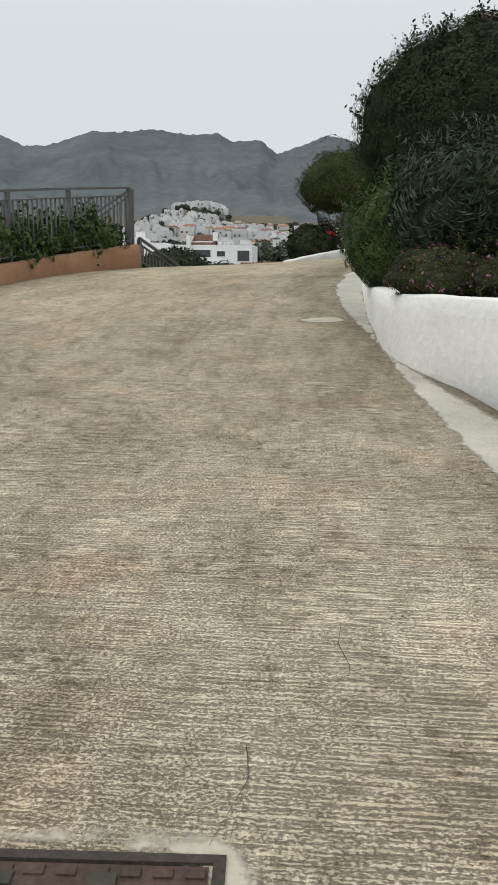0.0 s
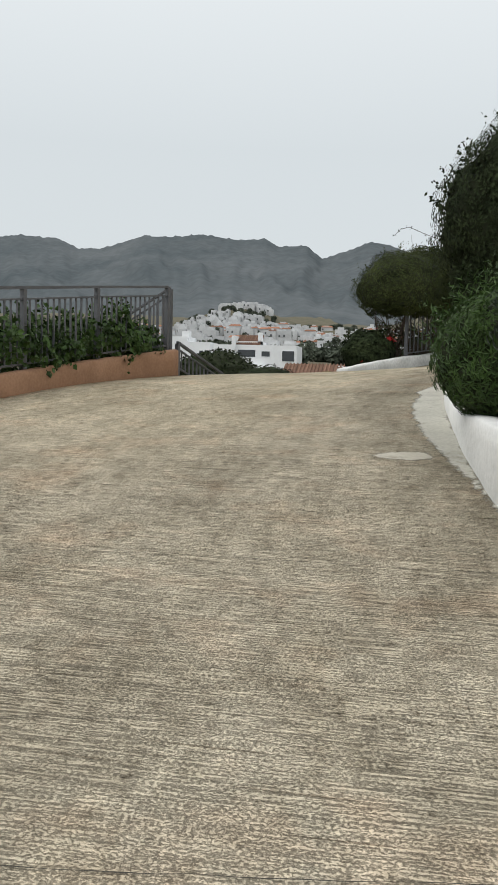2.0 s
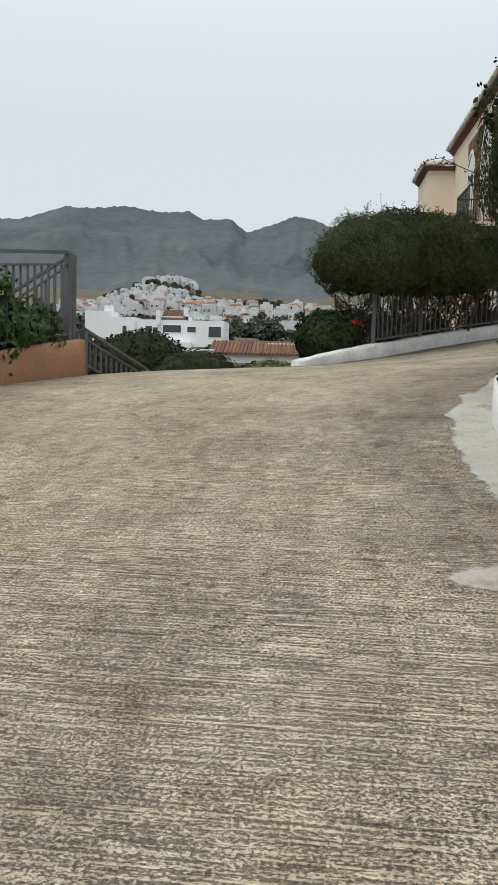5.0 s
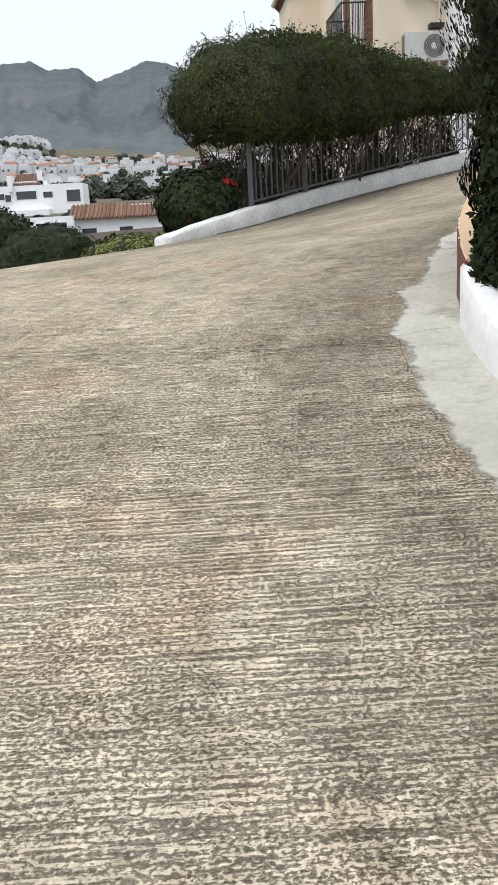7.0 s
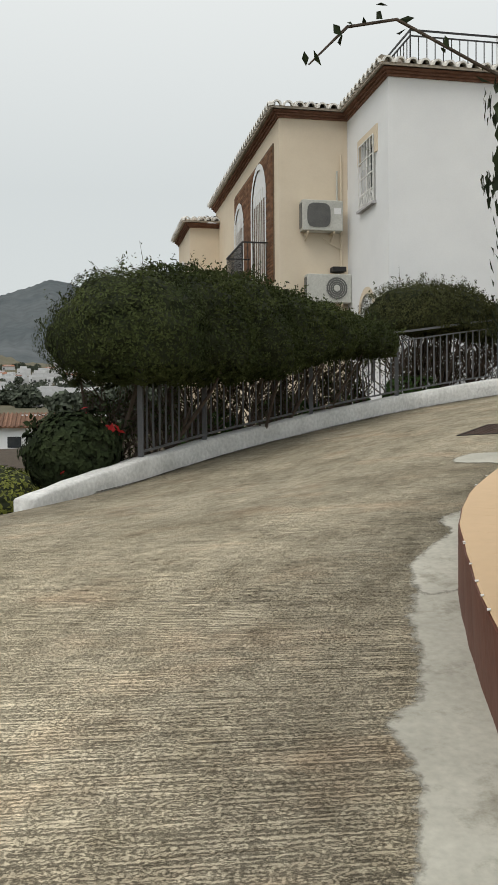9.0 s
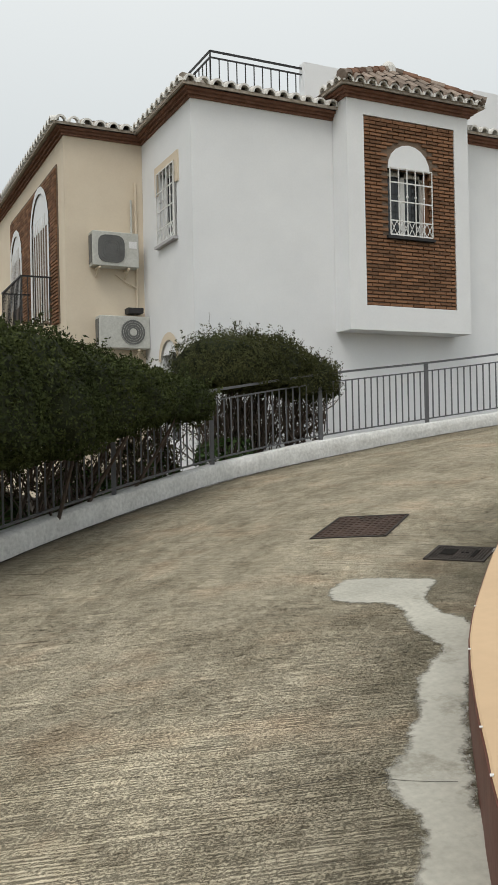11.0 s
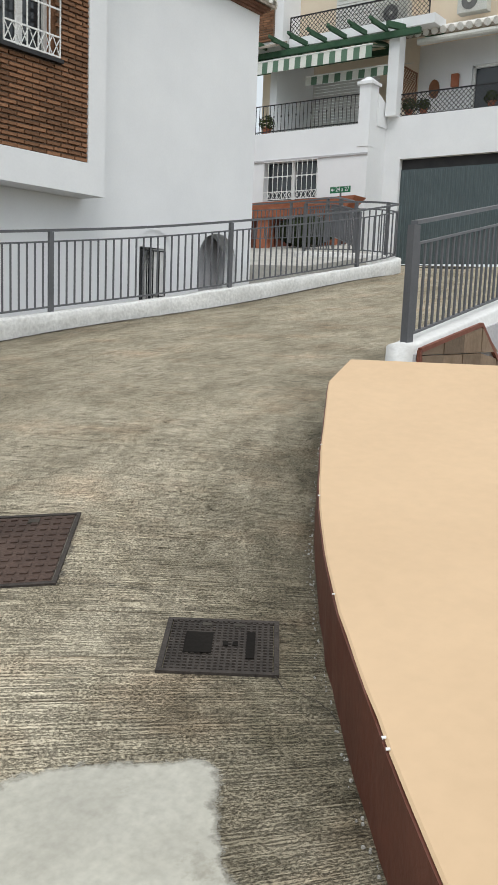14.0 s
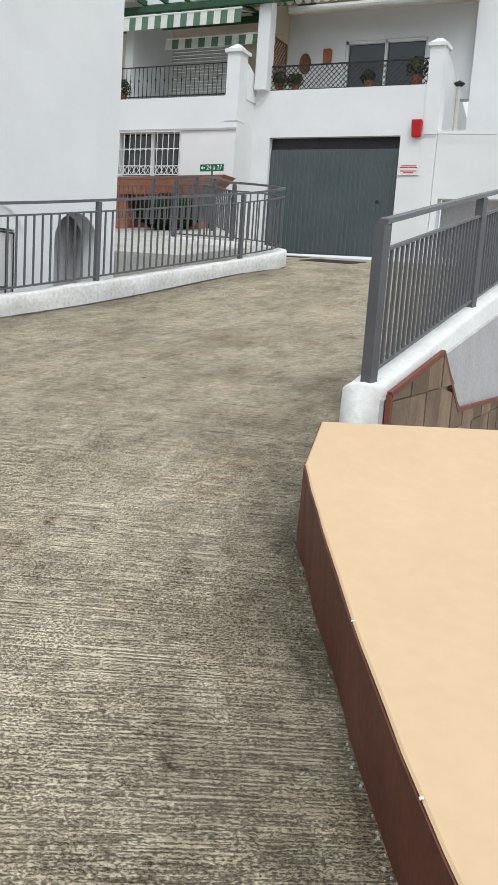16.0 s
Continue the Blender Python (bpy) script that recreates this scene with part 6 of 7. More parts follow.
def bush(name, label, category, blobs, leaf, size, mat, count, stems=6, foot=None, seed=3, core=0.93, ratio=0.45, lean=0.8, flowers=None, flat=None, sprigs=0, group="", tangle=(), shift=(0, 0, 0), hung=0.0, clump=0.06, hang=0):
    """A clipped or loose bush: clumped leaf shells, a solid dark core with the inside's shade in its colour, stems down
    to its foot; hung: leaves on its bare twigs; hang: drooping sprays.
    """
    rng = np.random.default_rng(seed)
    foot = foot or (blobs[0][0][0], blobs[0][0][1], blobs[0][0][2] - blobs[0][1][2])
    top = thing(name, label, category, group, at=foot)
    pts, nrm = [], []
    vol = sum(r[0] * r[1] + r[1] * r[2] + r[0] * r[2] for _, r in blobs)
    for i, (c, r) in enumerate(blobs):
        k = int(count * (r[0] * r[1] + r[1] * r[2] + r[0] * r[2]) / vol)
        p, d = blob_points(k, np.asarray(c) - foot, r, seed + i, flat=flat, clump=clump)
        pts.append(p), nrm.append(d)
        for _ in range(sprigs + hang):
            down = _ >= sprigs
            d = rng.normal(0, 1, 3)
            d[2] = -abs(d[2]) * 0.5 - 0.45 if down else abs(d[2]) + 0.05
            d /= np.linalg.norm(d)
            e = d * uneven(*d, seed + i)
            if down:
                e[:2] *= 0.8
            if flat:
                e[2] = max(e[2], -flat)
            s0 = (np.asarray(c) - foot) + e * np.asarray(r) * 0.97
            w = np.array([rng.normal(0, 0.35), rng.normal(0, 0.35), -1.0 if down else 0.6]) + d * (0.0 if down else 0.7)
            w *= rng.uniform(0.05, 0.17) * (1 + 4 * size)
            m = int(rng.integers(8, 20))
            pts.append(s0 + np.outer(np.linspace(0, 1, m), w) + rng.normal(0, 0.35 * size, (m, 3)))
            nrm.append(rng.normal(0, 1, (m, 3)))
    twigs = []
    for _ in range(120 * len(tangle)):
        a = Vector(tangle[rng.integers(len(tangle))]) - Vector(foot) + Vector((rng.uniform(-0.3, 0.3), 0, rng.uniform(-0.1, 0.7))) + Vector(shift) * rng.uniform(0.55, 1.1)
        w = Vector((rng.normal(0, 0.2), 0, rng.uniform(0.1, 0.55)))
        twigs.append((a, a + w * 0.5 + Vector(rng.normal(0, 0.06, 3)), a + w))
        if rng.random() < hung:
            m = int(rng.integers(10, 34))
            t = rng.uniform(0.2, 1.1, (m, 1))
            pts.append(np.asarray(a) + t * np.asarray(w) + rng.normal(0, 0.05, (m, 3)))
            nrm.append(rng.normal(0, 1, (m, 3)))
    me = leaves(np.concatenate(pts), np.concatenate(nrm), size, lean, ratio, seed)
    me.materials.append(mat)
    ob = new("foliage", me)
    ob.parent = top
    # solid filler blobs; their dark colour stands in for shade between the leaves
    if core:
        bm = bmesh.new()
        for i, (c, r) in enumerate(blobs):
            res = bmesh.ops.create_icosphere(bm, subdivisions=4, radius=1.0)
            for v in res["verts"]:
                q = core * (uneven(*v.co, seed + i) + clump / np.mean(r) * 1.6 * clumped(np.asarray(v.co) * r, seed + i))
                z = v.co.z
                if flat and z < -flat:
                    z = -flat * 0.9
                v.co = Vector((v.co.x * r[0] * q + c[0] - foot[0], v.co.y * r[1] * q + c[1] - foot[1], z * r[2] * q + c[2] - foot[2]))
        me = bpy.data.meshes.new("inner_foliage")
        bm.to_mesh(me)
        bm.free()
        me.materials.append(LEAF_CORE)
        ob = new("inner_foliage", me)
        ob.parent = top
    for k in range(stems):
        c, r = blobs[k % len(blobs)]
        a = Vector((rng.normal(0, 0.06), rng.normal(0, 0.06), -0.05)) + Vector(shift)
        if len(blobs) > 1:
            a += Vector((c[0] - foot[0], c[1] - foot[1], 0)) * 0.85
        e = Vector(c) - Vector(foot) + Vector((rng.uniform(-0.7, 0.7) * r[0], rng.uniform(-0.7, 0.7) * r[1], -0.2 * r[2]))
        m1 = a.lerp(e, 0.35) + Vector(rng.normal(0, 0.07, 3))
        m2 = a.lerp(e, 0.7) + Vector(rng.normal(0, 0.09, 3))
        part("branch", Build().tube([a, m1, m2, e], [0.03, 0.024, 0.018, 0.009], 6), BARK, top)
        for _ in range(2):
            e2 = m1 + Vector((rng.uniform(-0.2, 0.2), rng.uniform(-0.2, 0.2), rng.uniform(0.2, 0.6)))
            part("twig", Build().tube([m1, m1.lerp(e2, 0.5) + Vector(rng.normal(0, 0.05, 3)), e2], [0.014, 0.010, 0.005], 5), BARK, top)
    if tangle:
        tb = Build()
        for way in twigs:
            tb.tube(way, [0.012, 0.009, 0.004], 4, False)
        part("twig_tangle", tb, BARK, top)["kind"] = "stuff"
    if flowers:
        fm, fcount, fsize = flowers
        p = np.concatenate(pts)
        sel = rng.choice(len(p), fcount, replace=False)
        groups = [sel] if fcount > 20 else [sel[k : k + 1] for k in range(fcount)]
        for k, g in enumerate(groups):
            me = leaves(np.repeat(p[g], 5, 0) + rng.normal(0, fsize * 0.3, (len(g) * 5, 3)), np.repeat(np.concatenate(nrm)[g], 5, 0), fsize, 0.6, 0.8, seed + 9 + k)
            me.materials.append(fm)
            ob = new("flowers" if fcount > 20 else "flower", me)
            ob.parent = top
            if fcount > 20:
                ob["kind"] = "stuff"
    return top


# the shade inside the bushes, put into the colour of their cores
LEAF_CORE = Mat("bush_core_shade", (0.014, 0.019, 0.009), (0.034, 0.041, 0.018), 5.0, 0.95, 0.6, 12.0).m

HEDGE_LINE = [(0.95, 8.1, 2.30, 0.95, 0.80), (1.55, 8.65, 2.38, 1.0, 0.86), (2.2, 9.2, 2.42, 1.0, 0.84), (2.85, 9.75, 2.50, 0.95, 0.68), (3.5, 10.3, 2.56, 0.88, 0.52), (4.1, 10.8, 2.58, 0.78, 0.42), (4.7, 11.2, 2.55, 0.65, 0.35)]
clipped = bush("hedge", "broad clipped dark green hedge with rounded top behind the railing", "hedge", [((x, y, z), (r, r * 0.9, h)) for x, y, z, r, h in HEDGE_LINE],
     "hedge", 0.042, LEAF_HEDGE, 120000, 21, (2.0, 9.3, 0.7), 5, flat=0.5, sprigs=60, hang=40, hung=0.5, core=0.9, group="clipped hedges", lean=1.6,
     tangle=[(1.0, 8.25, 0.8), (1.5, 8.85, 0.9), (2.1, 9.5, 1.05), (2.8, 10.1, 1.15), (3.5, 10.6, 1.3), (4.3, 11.15, 1.4), (5.0, 11.65, 1.5)], shift=(-0.3, 0.42, 0))
round_bush = bush("hedge", "small rounded clipped bush with bare stems behind the railing", "hedge",
     [((6.2, 12.45, 3.14), (0.95, 0.7, 0.58)), ((6.8, 12.5, 3.12), (0.85, 0.65, 0.56)), ((7.5, 12.45, 2.95), (0.6, 0.45, 0.42))],
     "hedge", 0.040, LEAF_OLIVE, 38000, 22, (6.5, 12.6, 1.7), 7, flat=0.4, sprigs=110, hang=60, hung=0.22, core=0.84, clump=0.1, lean=1.5, group="clipped hedges", tangle=[(6.0, 12.3, 1.8), (6.5, 12.4, 1.85), (7.0, 12.45, 1.95), (7.7, 12.5, 2.05)], shift=(-0.05, 0.25, 0))
tall = bush("tall_hedge", "tall dark evergreen hedge with clipped rounded top", "hedge",
     [((2.75, -0.25, 2.15), (1.5, 1.1, 1.30)), ((4.4, -0.3, 2.35), (1.7, 1.2, 1.35)), ((2.6, -0.6, 1.35), (1.15, 0.8, 0.75))],
     "hedge", 0.043, LEAF_DARK, 180000, 8, (3.0, -0.2, 0.35), 11, ratio=0.55, sprigs=260, lean=1.7, clump=0.07)


def shoot(parent, way, leaf_mat, seed):
    """A stray bare shoot with a few leaves, standing off its bush."""
    rg = np.random.default_rng(seed)
    line = [Vector(p) - parent.location for p in way]
    part("shoot", Build().tube(line, [0.003] * (len(line) - 1) + [0.0015], 5), BARK, parent)
    spots = np.concatenate([np.asarray(a.lerp(c, t)) + rg.normal(0, 0.012, (2, 3)) for a, c in zip(line, line[1:]) for t in (0.35, 0.9)])
    me = leaves(spots, rg.normal(0, 1, spots.shape), 0.024, 0.8, 0.5, seed)
    me.materials.append(leaf_mat)
    new("shoot_leaves", me).parent = parent


shoot(clipped, [(1.07, 8.1, 3.0), (1.10, 8.05, 3.2), (1.06, 8.0, 3.4)], LEAF_HEDGE, 3)
shoot(clipped, [(0.75, 8.1, 2.95), (0.62, 8.05, 3.06), (0.52, 8.0, 3.16)], LEAF_HEDGE, 4)
shoot(round_bush, [(5.88, 12.5, 3.5), (5.89, 12.5, 3.82), (5.88, 12.5, 4.02)], LEAF_OLIVE, 5)
shoot(tall, [(1.40, -0.3, 1.92), (1.23, -0.3, 1.99), (1.10, -0.3, 2.04), (0.94, -0.3, 2.11), (0.85, -0.3, 2.09), (0.78, -0.3, 2.02)], LEAF_DARK, 6)
bush("trailing_shrub", "dark leafy shrub hanging over the wall", "shrub", [((1.98, 0.06, 1.12), (0.42, 0.50, 0.54)), ((1.72, 0.0, 0.84), (0.22, 0.26, 0.27)), ((1.66, -0.30, 0.68), (0.22, 0.30, 0.22))],
     "shrub", 0.048, LEAF_DARK, 24000, 0, (2.0, 0.1, 0.5), 13, core=0.85, ratio=0.55, sprigs=10, lean=1.6, clump=0.08)
bush("conifer_bush", "dense bright green feathery bush by the wall", "shrub", [((1.75, -2.75, 0.68), (0.62, 0.75, 0.55))],
     "shrub", 0.06, LEAF_BRIGHT, 16000, 3, (1.75, -2.75, 0.1), 17, ratio=0.22, lean=0.7, sprigs=160, clump=0.05)
bush("oleander", "large oleander with long narrow grey-green leaves", "shrub", [((2.5, -3.6, 0.95), (0.95, 0.7, 0.6)), ((3.5, -3.9, 1.0), (1.0, 0.7, 0.6))],
     "shrub", 0.095, LEAF_OLEANDER, 15000, 6, (2.7, -3.7, 0.1), 19, ratio=0.2, lean=0.8, sprigs=120, core=0.8, clump=0.1)
bush("heather_bush", "low shrub with mauve flowers on the bed edge", "shrub", [((1.95, -4.35, 0.33), (0.42, 0.28, 0.24)), ((2.75, -4.5, 0.33), (0.55, 0.3, 0.22))],
     "shrub", 0.04, LEAF_OLIVE, 7000, 2, (2.2, -4.4, 0.11), 23, ratio=0.3, flowers=(FLOWER_PINK, 320, 0.022), sprigs=20)
bush("hibiscus_bush", "dark leafy hibiscus bush with red flowers", "shrub", [((0.3, 7.95, 1.0), (0.55, 0.5, 0.48))], "shrub", 0.085, LEAF_DARK, 4500, 4, (0.3, 7.95, 0.3), 29, ratio=0.6, flowers=(FLOWER_RED, 5, 0.10), sprigs=8)
bush("yellow_bush", "yellow-green shrub below the driveway edge", "shrub", [((-0.9, 12.3, 0.0), (0.9, 0.8, 0.6)), ((-0.1, 12.9, 0.1), (0.7, 0.7, 0.5))], "shrub", 0.08, LEAF_YELLOW, 6000, 3, (-0.7, 12.4, -1.5), 31)
bush("garden_bush", "dark garden shrub below the driveway", "shrub", [((-3.0, 16.0, -0.1), (1.4, 1.2, 0.9)), ((-1.2, 15.0, -0.3), (1.1, 1.0, 0.8)), ((-5.0, 18, 0.3), (1.6, 1.3, 1.0))], "shrub", 0.12, LEAF_DARK, 9000, 4, (-3.0, 16.0, -2.2), 37)
bush("ivy", "tangle of ivy and geraniums in the planter", "ivy",
     [(tuple(along(PL_RAIL, end - 0.45 - 0.62 * k)[0] + Vector((-0.22, 0.05, 0.12 + 0.07 * (k % 3)))), (0.34, 0.50, 0.20 + 0.10 * ((k * 2) % 3))) for k in range(11)],
     "ivy", 0.07, LEAF_BRIGHT, 14000, 6, tuple(along(PL_RAIL, end - 3)[0] + Vector((-0.2, 0, -0.05))), 41, core=0, ratio=0.7, sprigs=26, clump=0.2, flowers=(FLOWER_RED, 5, 0.07))
bush("garden_plants", "green garden plants behind the railing", "shrub", [((2.2, 10.6, 1.2), (0.5, 0.4, 0.35)), ((3.6, 11.5, 1.4), (0.5, 0.4, 0.3)), ((4.9, 12.2, 1.5), (0.4, 0.3, 0.3)), ((6.1, 12.5, 1.85), (0.5, 0.2, 0.25))],
     "shrub", 0.10, LEAF_BRIGHT, 4000, 3, (3.4, 11.4, 0.9), 43, core=0, ratio=0.5)

# ---- garden level, lower ground and distance ----
b = Build()
b.hexa([(-0.2, 7.0, -4), (5.5, 11.8, -4), (16.6, 12.6, -4), (16.6, 21, -4), (-6, 30, -4), (-2, 14, -4)], [(0.3, 7.4, 0.55), (5.5, 11.9, 1.1), (16.6, 12.55, 1.6), (16.6, 21, 1.2), (-6, 30, 0.2), (-1.5, 14, -0.6)])
tagged(part("garden_ground", b, SOIL), "dark garden soil round the house", "soil", kind="structure")

LEVELS = [(-60, -5.0), (0, -4.5), (30, -3.6), (70, -2.6), (120, 0.5), (200, 5.0), (320, 9.0), (450, 16.0), (700, 34.0), (1100, 70.0), (1700, 120.0), (4500, 160.0)]


def land_z(x, y):
    z = float(np.interp(y, [p[0] for p in LEVELS], [p[1] for p in LEVELS]))
    hill = 22.0 * math.exp(-(((x + 131) / 46) ** 2) - ((y - 720) / 120) ** 2)
    return z + hill + (0.02 * max(0, y - 60)) * noise.noise(Vector((x * 0.012, y * 0.012, 0)))


b = Build()
xs = [-4500, -2200, -1200, -700, -450, -330] + [-270 + 15 * k for k in range(25)] + [150, 250, 450, 800, 1500, 3000, 4500]
ys = [-4500, -1500, -400, -120, -50, 0, 20, 40, 60, 80, 100, 125, 150, 180, 220, 260, 300, 350, 400, 450, 500, 550, 600, 640, 680, 720, 760, 800, 870, 950, 1100, 1400, 1800, 2600, 4500]
for y in ys:
    b.v += [(x, y, land_z(x, y)) for x in xs]
nx = len(xs)
b.f = [(j * nx + i, j * nx + i + 1, (j + 1) * nx + i + 1, (j + 1) * nx + i) for j in range(len(ys) - 1) for i in range(nx - 1)]
tagged(part("ground", b, DIRT, smooth=True), "rough ground falling away below the driveway", "ground", kind="structure")


def ridge_z(x):
    xs = [-2600, -1500, -1150, -1028, -961, -885, -757, -670, -578, -468, -387, -347, -267, -218, -139, -81, -26, 60, 250, 500, 900, 2600]
    zs = [300, 390, 420, 410, 378, 379, 416, 412, 420, 403, 407, 384, 386, 348, 373, 397, 386, 350, 330, 360, 380, 250]
    return float(np.interp(x, xs, zs))


b = Build()
mx, my = 620, 44
for j in range(my):
    t = j / (my - 1)
    for i in range(mx):
        x = -2400 + 4400 * i / (mx - 1)
        y = 1300 + 1400 * t
        k = min(1.0, t / 0.857)
        rise = k ** 1.25 if t < 0.857 else 1 - (t - 0.857) * 2.5
        xx = x * y / 2500
        z = 70 + (ridge_z(x) - 70) * rise
        gully = noise.noise(Vector((x * 0.006, y * 0.0022, 0))) + 0.5 * noise.noise(Vector((x * 0.016, y * 0.006, 3)))
        z += 30 * gully * math.sin(math.pi * min(1, k)) + (3.5 * noise.noise(Vector((x * 0.06, y * 0.02, 8))) if t > 0.4 else 0)
        z += 9 * noise.noise(Vector((x * 0.03, y * 0.012, 5))) * math.sin(math.pi * min(1, k)) + (6.0 * max(0.0, noise.noise(Vector((x * 0.11, y * 0.11, 2)))) if 0.7 < t < 0.88 else 0)
        b.v.append((xx, y, z))
b.f = [(j * mx + i, j * mx + i + 1, (j + 1) * mx + i + 1, (j + 1) * mx + i) for j in range(my - 1) for i in range(mx - 1)]
tagged(part("backdrop_mountains", b, MOUNTAIN, smooth=True), "scrub-covered mountains with distance haze in their grey colour", "mountain", kind="structure")


def small_house(b, dark, x, y, z, w, d, h, rng):
    b.box((x, y, z - 4), (x + w, y + d, z + h))
    if rng.random() < 0.6:
        b.box((x + w * 0.2, y + d * 0.2, z + h), (x + w * 0.7, y + d * 0.9, z + h * 1.35))
    for k in range(max(1, int(w / 3))):
        for q in range(max(1, int(h / 3))):
            if rng.random() < 0.75:
                wx = x + 0.8 + k * 3
                dark.box((wx, y - 0.12, z + 0.8 + q * 2.9), (wx + 1.1, y + 0.01, z + 2.1 + q * 2.9))


rng = random.Random(4)
vw, vd, vr = Build(), Build(), Build()
for _ in range(320):
    y = rng.uniform(420, 640)
    ang = rng.uniform(-0.32, 0.10)
    x = ang * y
    if y < 600 and rng.random() < 0.25:
        continue
    w, d, h = rng.uniform(4, 9), rng.uniform(6, 9), rng.uniform(3, 5.5)
    small_house(vw, vd, x, y, land_z(x, y), w, d, h, rng)
    if rng.random() < 0.25:
        z = land_z(x, y) + h
        vr.hexa([(x - 0.3, y - 0.3, z), (x + w + 0.3, y - 0.3, z), (x + w + 0.3, y + d, z + 0.2), (x - 0.3, y + d, z + 0.2)], [(x + 1, y + d * 0.4, z + 1.3), (x + w - 1, y + d * 0.4, z + 1.3), (x + w - 1, y + d * 0.6, z + 1.3), (x + 1, y + d * 0.6, z + 1.3)])
for k in range(230):
    crest = k % 5 == 0
    y = rng.uniform(700, 722) if crest else rng.uniform(590, 662)
    x = -128 + rng.uniform(-21, 21) if crest else -124 + rng.gauss(0, 27)
    small_house(vw, vd, x, y, land_z(x, y) + 1.0, rng.uniform(3, 6), 6, rng.uniform(2.4, 4.2), rng)
for _ in range(130):
    y = rng.uniform(170, 400)
    x = rng.uniform(-0.34, 0.12) * y
    if -0.26 < x / y < -0.10 and y < 260:
        continue
    small_house(vw, vd, x, y, land_z(x, y) - 1.0, rng.uniform(5, 10), 8, rng.uniform(3, 4.6), rng)
village = thing("distant_village", "white houses of a hillside village", "village", kind="stuff", at=(-100, 600, 30))
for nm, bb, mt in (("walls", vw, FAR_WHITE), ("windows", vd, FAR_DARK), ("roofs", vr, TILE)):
    ob = part(nm, bb, mt, village)
    ob.matrix_parent_inverse = Matrix.Translation((100, -600, -30))
    ob["kind"] = "stuff"


def far_trees(name, label, spots, seed):
    """Crowns of many small clumps for trees far off."""
    rg = np.random.default_rng(seed)
    pts, nr = [], []
    for x, y, z, r in spots:
        k = int(160 + 40 * r)
        d = rg.normal(0, 1, (k, 3))
        d /= np.linalg.norm(d, axis=1)[:, None]
        pts.append(np.array([x, y, z]) + d * np.array([r, r, r * 0.8]) * rg.uniform(0.55, 1.05, (k, 1)))
        nr.append(d)
    me = leaves(np.concatenate(pts), np.concatenate(nr), 1.0, 0.7, 0.7, seed)
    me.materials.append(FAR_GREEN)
    return tagged(new(name, me), label, "trees", kind="stuff")


spots = []
for _ in range(700):
    y = rng.uniform(90, 720)
    x = rng.uniform(-0.36, 0.14) * y
    r = rng.uniform(1.2, 3.2)
    if y < 160 and -0.30 < x / y < -0.02:
        continue
    spots.append((x, y, land_z(x, y) + r * 0.7, r))
for _ in range(46):
    y = rng.uniform(84, 116)
    x = rng.uniform(-0.40, 0.05) * y
    spots.append((x, y, land_z(x, y) + 0.2, rng.uniform(1.0, 1.7)))
for _ in range(46):
    y = rng.uniform(664, 692)
    x = -128 + rng.gauss(0, 24)
    spots.append((x, y, land_z(x, y) + 1.0, rng.uniform(1.6, 3.0)))
for _ in range(40):
    y = rng.uniform(560, 650)
    x = -120 + rng.gauss(0, 34)
    spots.append((x, y, land_z(x, y) + 2.0, rng.uniform(1.6, 3.2)))
far_trees("far_trees", "dark trees between the houses", spots, 6)
near = []
for _ in range(26):
    y = rng.uniform(24, 58)
    x = rng.uniform(-0.30, 0.05) * y - 1
    near.append((x, y, land_z(x, y) + 0.6, rng.uniform(0.9, 1.8)))
far_trees("lower_garden_trees", "dark garden trees below the driveway", near, 8)


def villa(name, label, x, y, z, blocks, windows, roofs, mats=(WHITE, TILE)):
    """A white house of stacked blocks with real window recesses and tiled roofs."""
    top = thing(name, label, "house", "white houses below the village", at=(x, y, z))
    for a, c in blocks:
        part("wall", Build().box(a, c), mats[0], top)
    for wx, wy, wz, w, h in windows:
        ob = part("window", Build().box((wx - 0.08, wy - 0.06, wz - 0.08), (wx + w + 0.08, wy + 0.01, wz + h + 0.08)), WHITE, top)
        part("pane", Build().box((wx, wy - 0.08, wz), (wx + w, wy - 0.061, wz + h)), GLASS, ob)
    for (x0, y0, x1, y1, z0, z1) in roofs:
        part("roof", Build().hexa([(x0, y0, z0 - 0.1), (x1, y0, z0 - 0.1), (x1, y1, z1 - 0.1), (x0, y1, z1 - 0.1)], [(x0, y0, z0), (x1, y0, z0), (x1, y1, z1), (x0, y1, z1)]), TILE_BROWN, top)
        n = int((x1 - x0) / 0.34)
        rb = Build()
        for k in range(n):
            xx = x0 + (x1 - x0) * (k + 0.5) / n
            rb.tube([(xx, y0 - 0.05, z0 + 0.02), (xx, y1, z1 + 0.02)], 0.1, 6)
        part("roof_tiles", rb, TILE_BROWN, top)["kind"] = "stuff"
    return top


villa("house", "white villa with a small red tiled roof", -35.5, 125, 0.5,
      [((7.6, 0, -2), (21, 8, 5.0)), ((10.6, -0.5, 4.2), (11.2, 3, 6.4)), ((11.0, 1.0, 4.5), (15.2, 6, 5.6)), ((14.6, 1, 4.5), (15.2, 2.2, 7.0)), ((10.8, -1.6, -2), (16.2, -0.01, 1.6))],
      [(8.9, 0, 3.2, 1.0, 0.8), (10.0, -0.02, 2.9, 0.8, 0.9), (11.6, 0, 3.1, 2.8, 1.1), (15.4, 0, 3.2, 1.3, 0.8), (18.7, 0, 2.5, 1.9, 1.6), (18.6, -0.02, 0.6, 0.9, 0.8)], [(11.0, 0.4, 15.1, 4.2, 5.1, 6.7)])
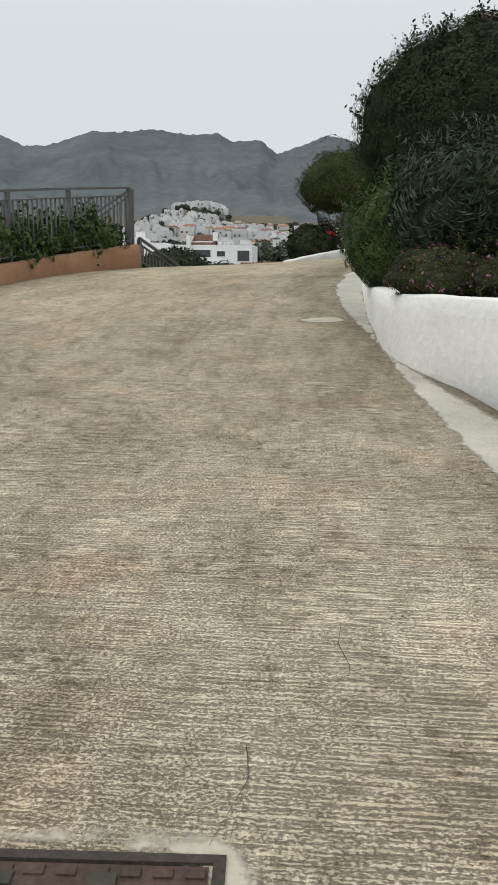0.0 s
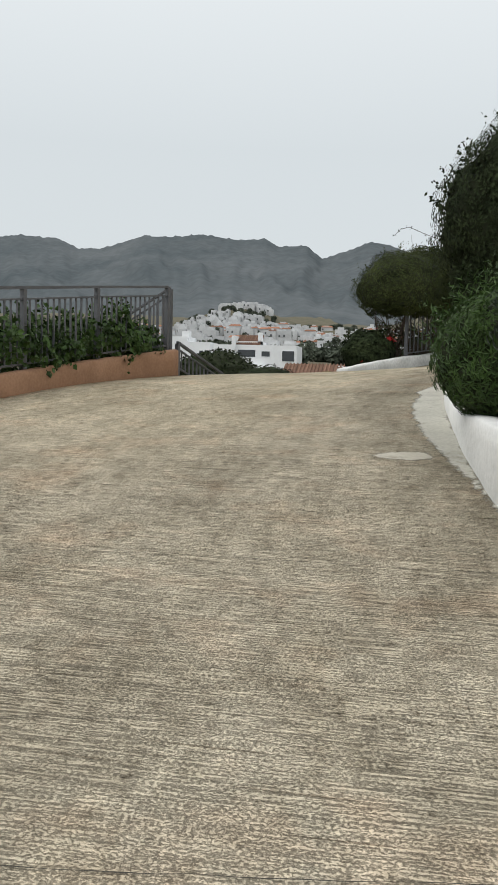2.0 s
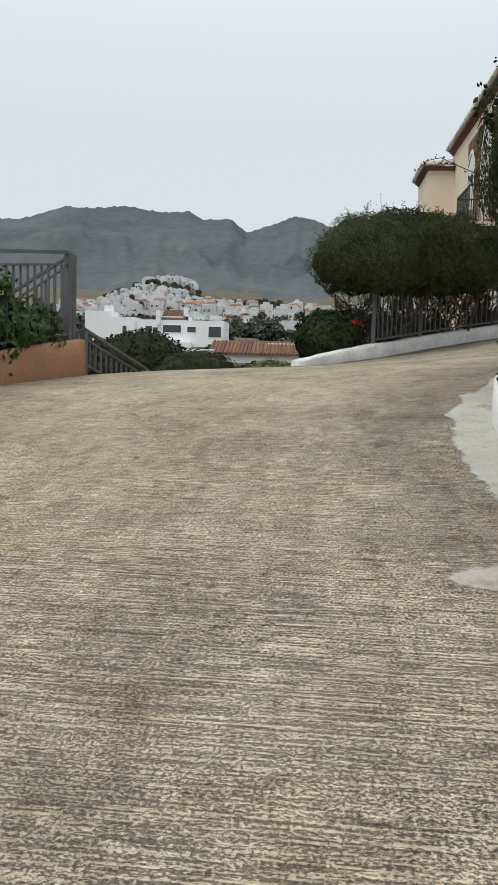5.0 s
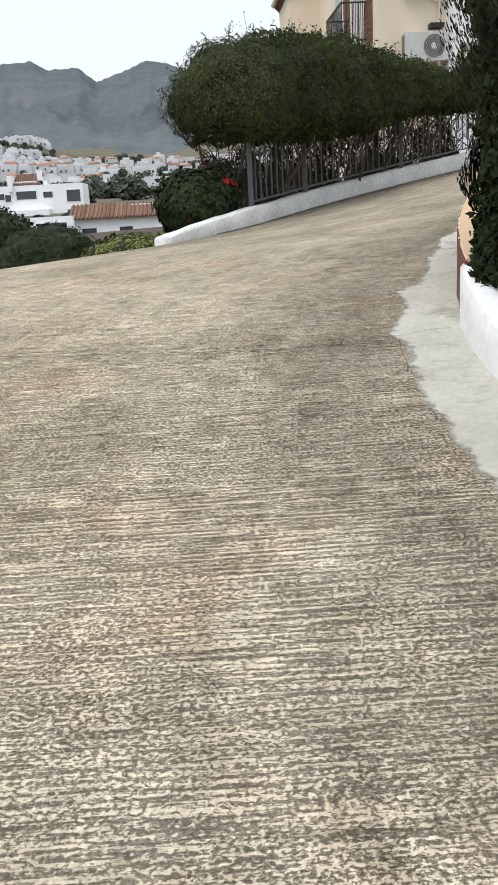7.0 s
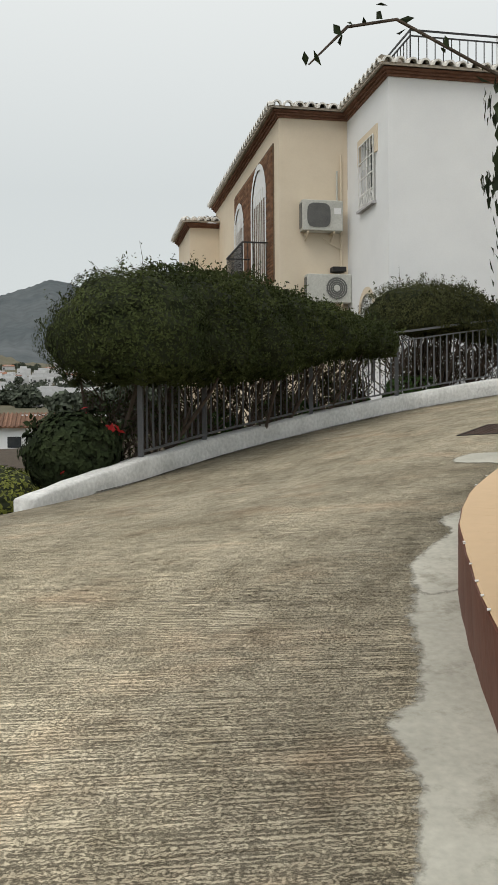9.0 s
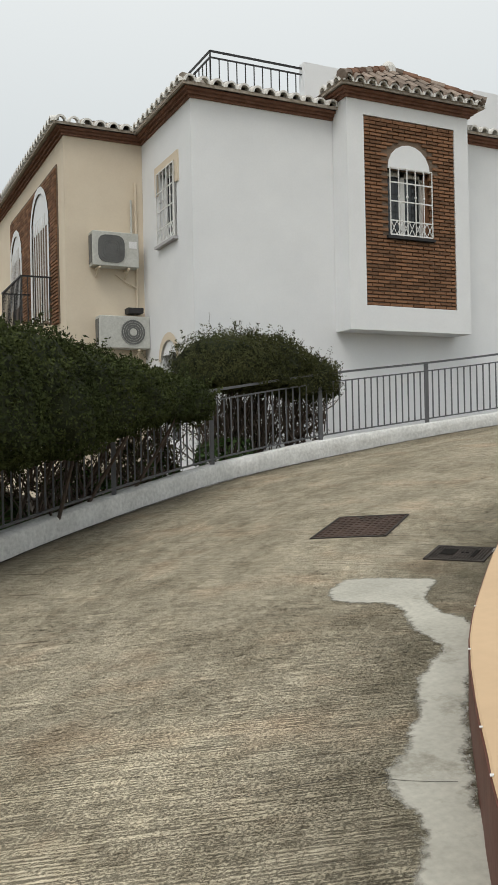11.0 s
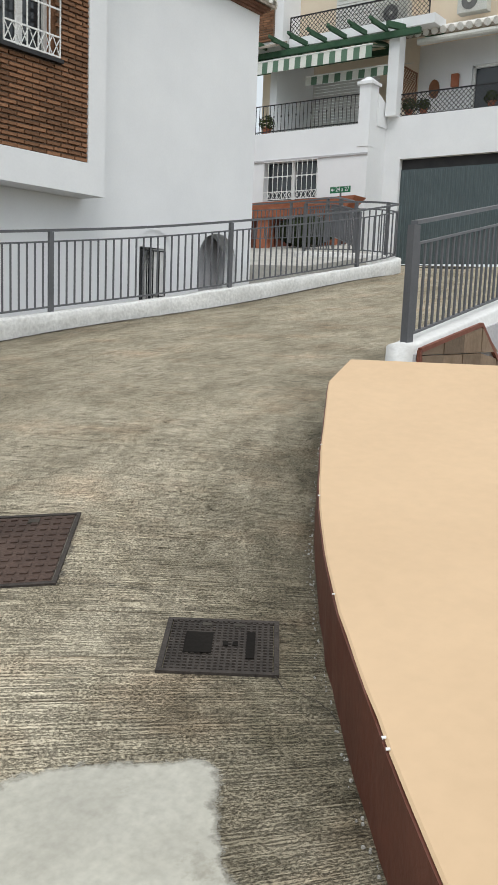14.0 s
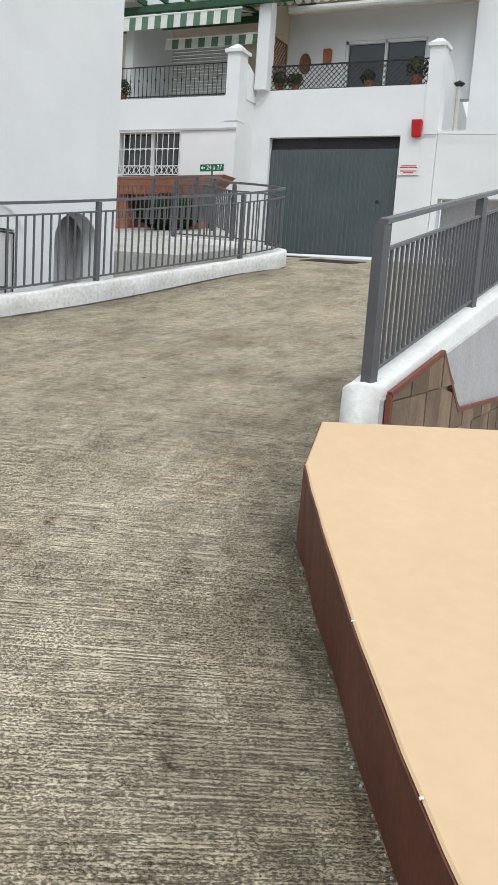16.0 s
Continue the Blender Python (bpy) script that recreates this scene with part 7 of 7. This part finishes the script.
villa("house", "white flat-roofed villa with chimney block", -37.0, 128, 0.5, [((0, 0, -2), (4.0, 6, 6.3)), ((3.0, 0.5, 4), (4.2, 2, 7.2)), ((4.0, -0.5, -2), (8.0, 6, 5.4))], [(6.2, -0.5, 2.8, 0.6, 1.2)], [])
villa("house", "low white bungalow with brown tiled roof and glazed porch", -12.5, 70, -2.6,
      [((3.0, 0, -1), (11.2, 6, 3.3)), ((0.0, -1.6, -1), (3.4, 3, 3.6)), ((8.0, 2, 3.3), (15, 2.4, 4.3)), ((11.2, 0.2, -1), (15.5, 6, 3.1))],
      [(0.5, -1.6, 1.9, 2.4, 1.2), (3.9, 0, 1.6, 1.2, 0.9), (7.0, 0, 1.6, 1.1, 0.9), (11.4, 0.2, 1.6, 1.1, 1.0)], [(2.9, -0.5, 11.2, 2.6, 3.3, 4.4), (11.2, -0.2, 15.8, 2.0, 3.1, 3.9)])


# ---- small things round the garage building ----
bush("potted_plants", "dark leafy plants below the terracotta trough", "plant", [((22.1, 16.6, 4.55), (0.3, 0.9, 0.4))], "plant", 0.10, LEAF_DARK, 2200, 2, (22.1, 16.6, 4.1), 47)


def pot_plant(x, y, z, r, seed, label):
    top = thing("potted_plant", label, "plant", "pots on the balconies", at=(x, y, z))
    part("pot", Build().loft([[Vector((q * math.cos(6.2832 * k / 12), q * math.sin(6.2832 * k / 12), h)) for k in range(12)] for q, h in ((r * 0.5, 0), (r * 0.7, r * 1.1), (r * 0.78, r * 1.1), (r * 0.78, r * 1.25))]), TERRACOTTA, top)
    p, d = blob_points(260, (0, 0, r * 2.0), (r * 1.2, r * 1.2, r * 1.1), seed)
    me = leaves(p, d, 0.09, 0.8, 0.5, seed)
    me.materials.append(LEAF_HEDGE)
    ob = new("foliage", me)
    ob.parent = top


for x, y, z, r, sd in ((25.1, 15.3, 7.92, 0.16, 1), (25.1, 14.85, 7.92, 0.15, 2), (25.1, 12.9, 7.92, 0.15, 3), (25.1, 11.7, 7.92, 0.22, 4), (24.3, 19.6, 7.62, 0.2, 5)):
    pot_plant(x, y, z, r, sd, "small leafy plant in a clay pot on the balcony")
orn = thing("wall_plate", "oval dark red ceramic plate on the white wall", "ornament", at=(26.43, 15.2, 8.95))
part("plate", Build().loft([[Vector((x, 0.16 * q * math.cos(6.2832 * k / 16), 0.26 * q * math.sin(6.2832 * k / 16))) for k in range(16)] for x, q in ((0.0, 1.0), (-0.05, 1.0), (-0.03, 0.6))]), WOOD, orn)
lamp = thing("wall_lantern", "terracotta coloured wall lantern", "lamp", at=(26.43, 14.55, 9.1))
rounded(part("body", Build().box((-0.14, -0.11, -0.18), (0, 0.11, 0.18)), TERRACOTTA, lamp), 0.03)
flue = thing("flue_pipe", "steel flue pipe with a conical cowl", "pipe", at=(25.3, 10.7, 6.85))
part("pipe", Build().tube([(0, 0, -0.05), (0, 0, 1.1)], 0.055, 12), PLASTIC, flue)
part("cowl", Build().tube([(0, 0, 1.08), (0, 0, 1.14), (0, 0, 1.16), (0, 0, 1.22)], [0.06, 0.13, 0.13, 0.02], 12), BLACK, flue)
meter = thing("cable", "thin black cable along the white wall", "cable", at=(24.8, 11.2, 6.75))
part("wire", Build().tube([(0, 0.4, 0), (0, -0.3, 0.02), (0, -1.6, -0.02)], 0.012, 5), GREY_RENDER, meter)
for place in ((25.0, 16.35, 10.45), (25.6, 14.3, 10.62)):
    unit = thing("air_conditioner", "off-white outdoor air conditioner on the balcony", "air conditioner", "air conditioners of the garage building", at=place)
    rounded(part("casing", Build().box((0, -0.85, 0), (0.3, 0, 0.6)), PLASTIC, unit), 0.015)
    part("fan_recess", Build().tube([(-0.012, -0.35, 0.3), (0.01, -0.35, 0.3)], 0.23, 20), GREY_PLASTIC, unit)
    part("fan_hub", Build().tube([(-0.03, -0.35, 0.3), (-0.012, -0.35, 0.3)], 0.06, 12), PLASTIC, unit)
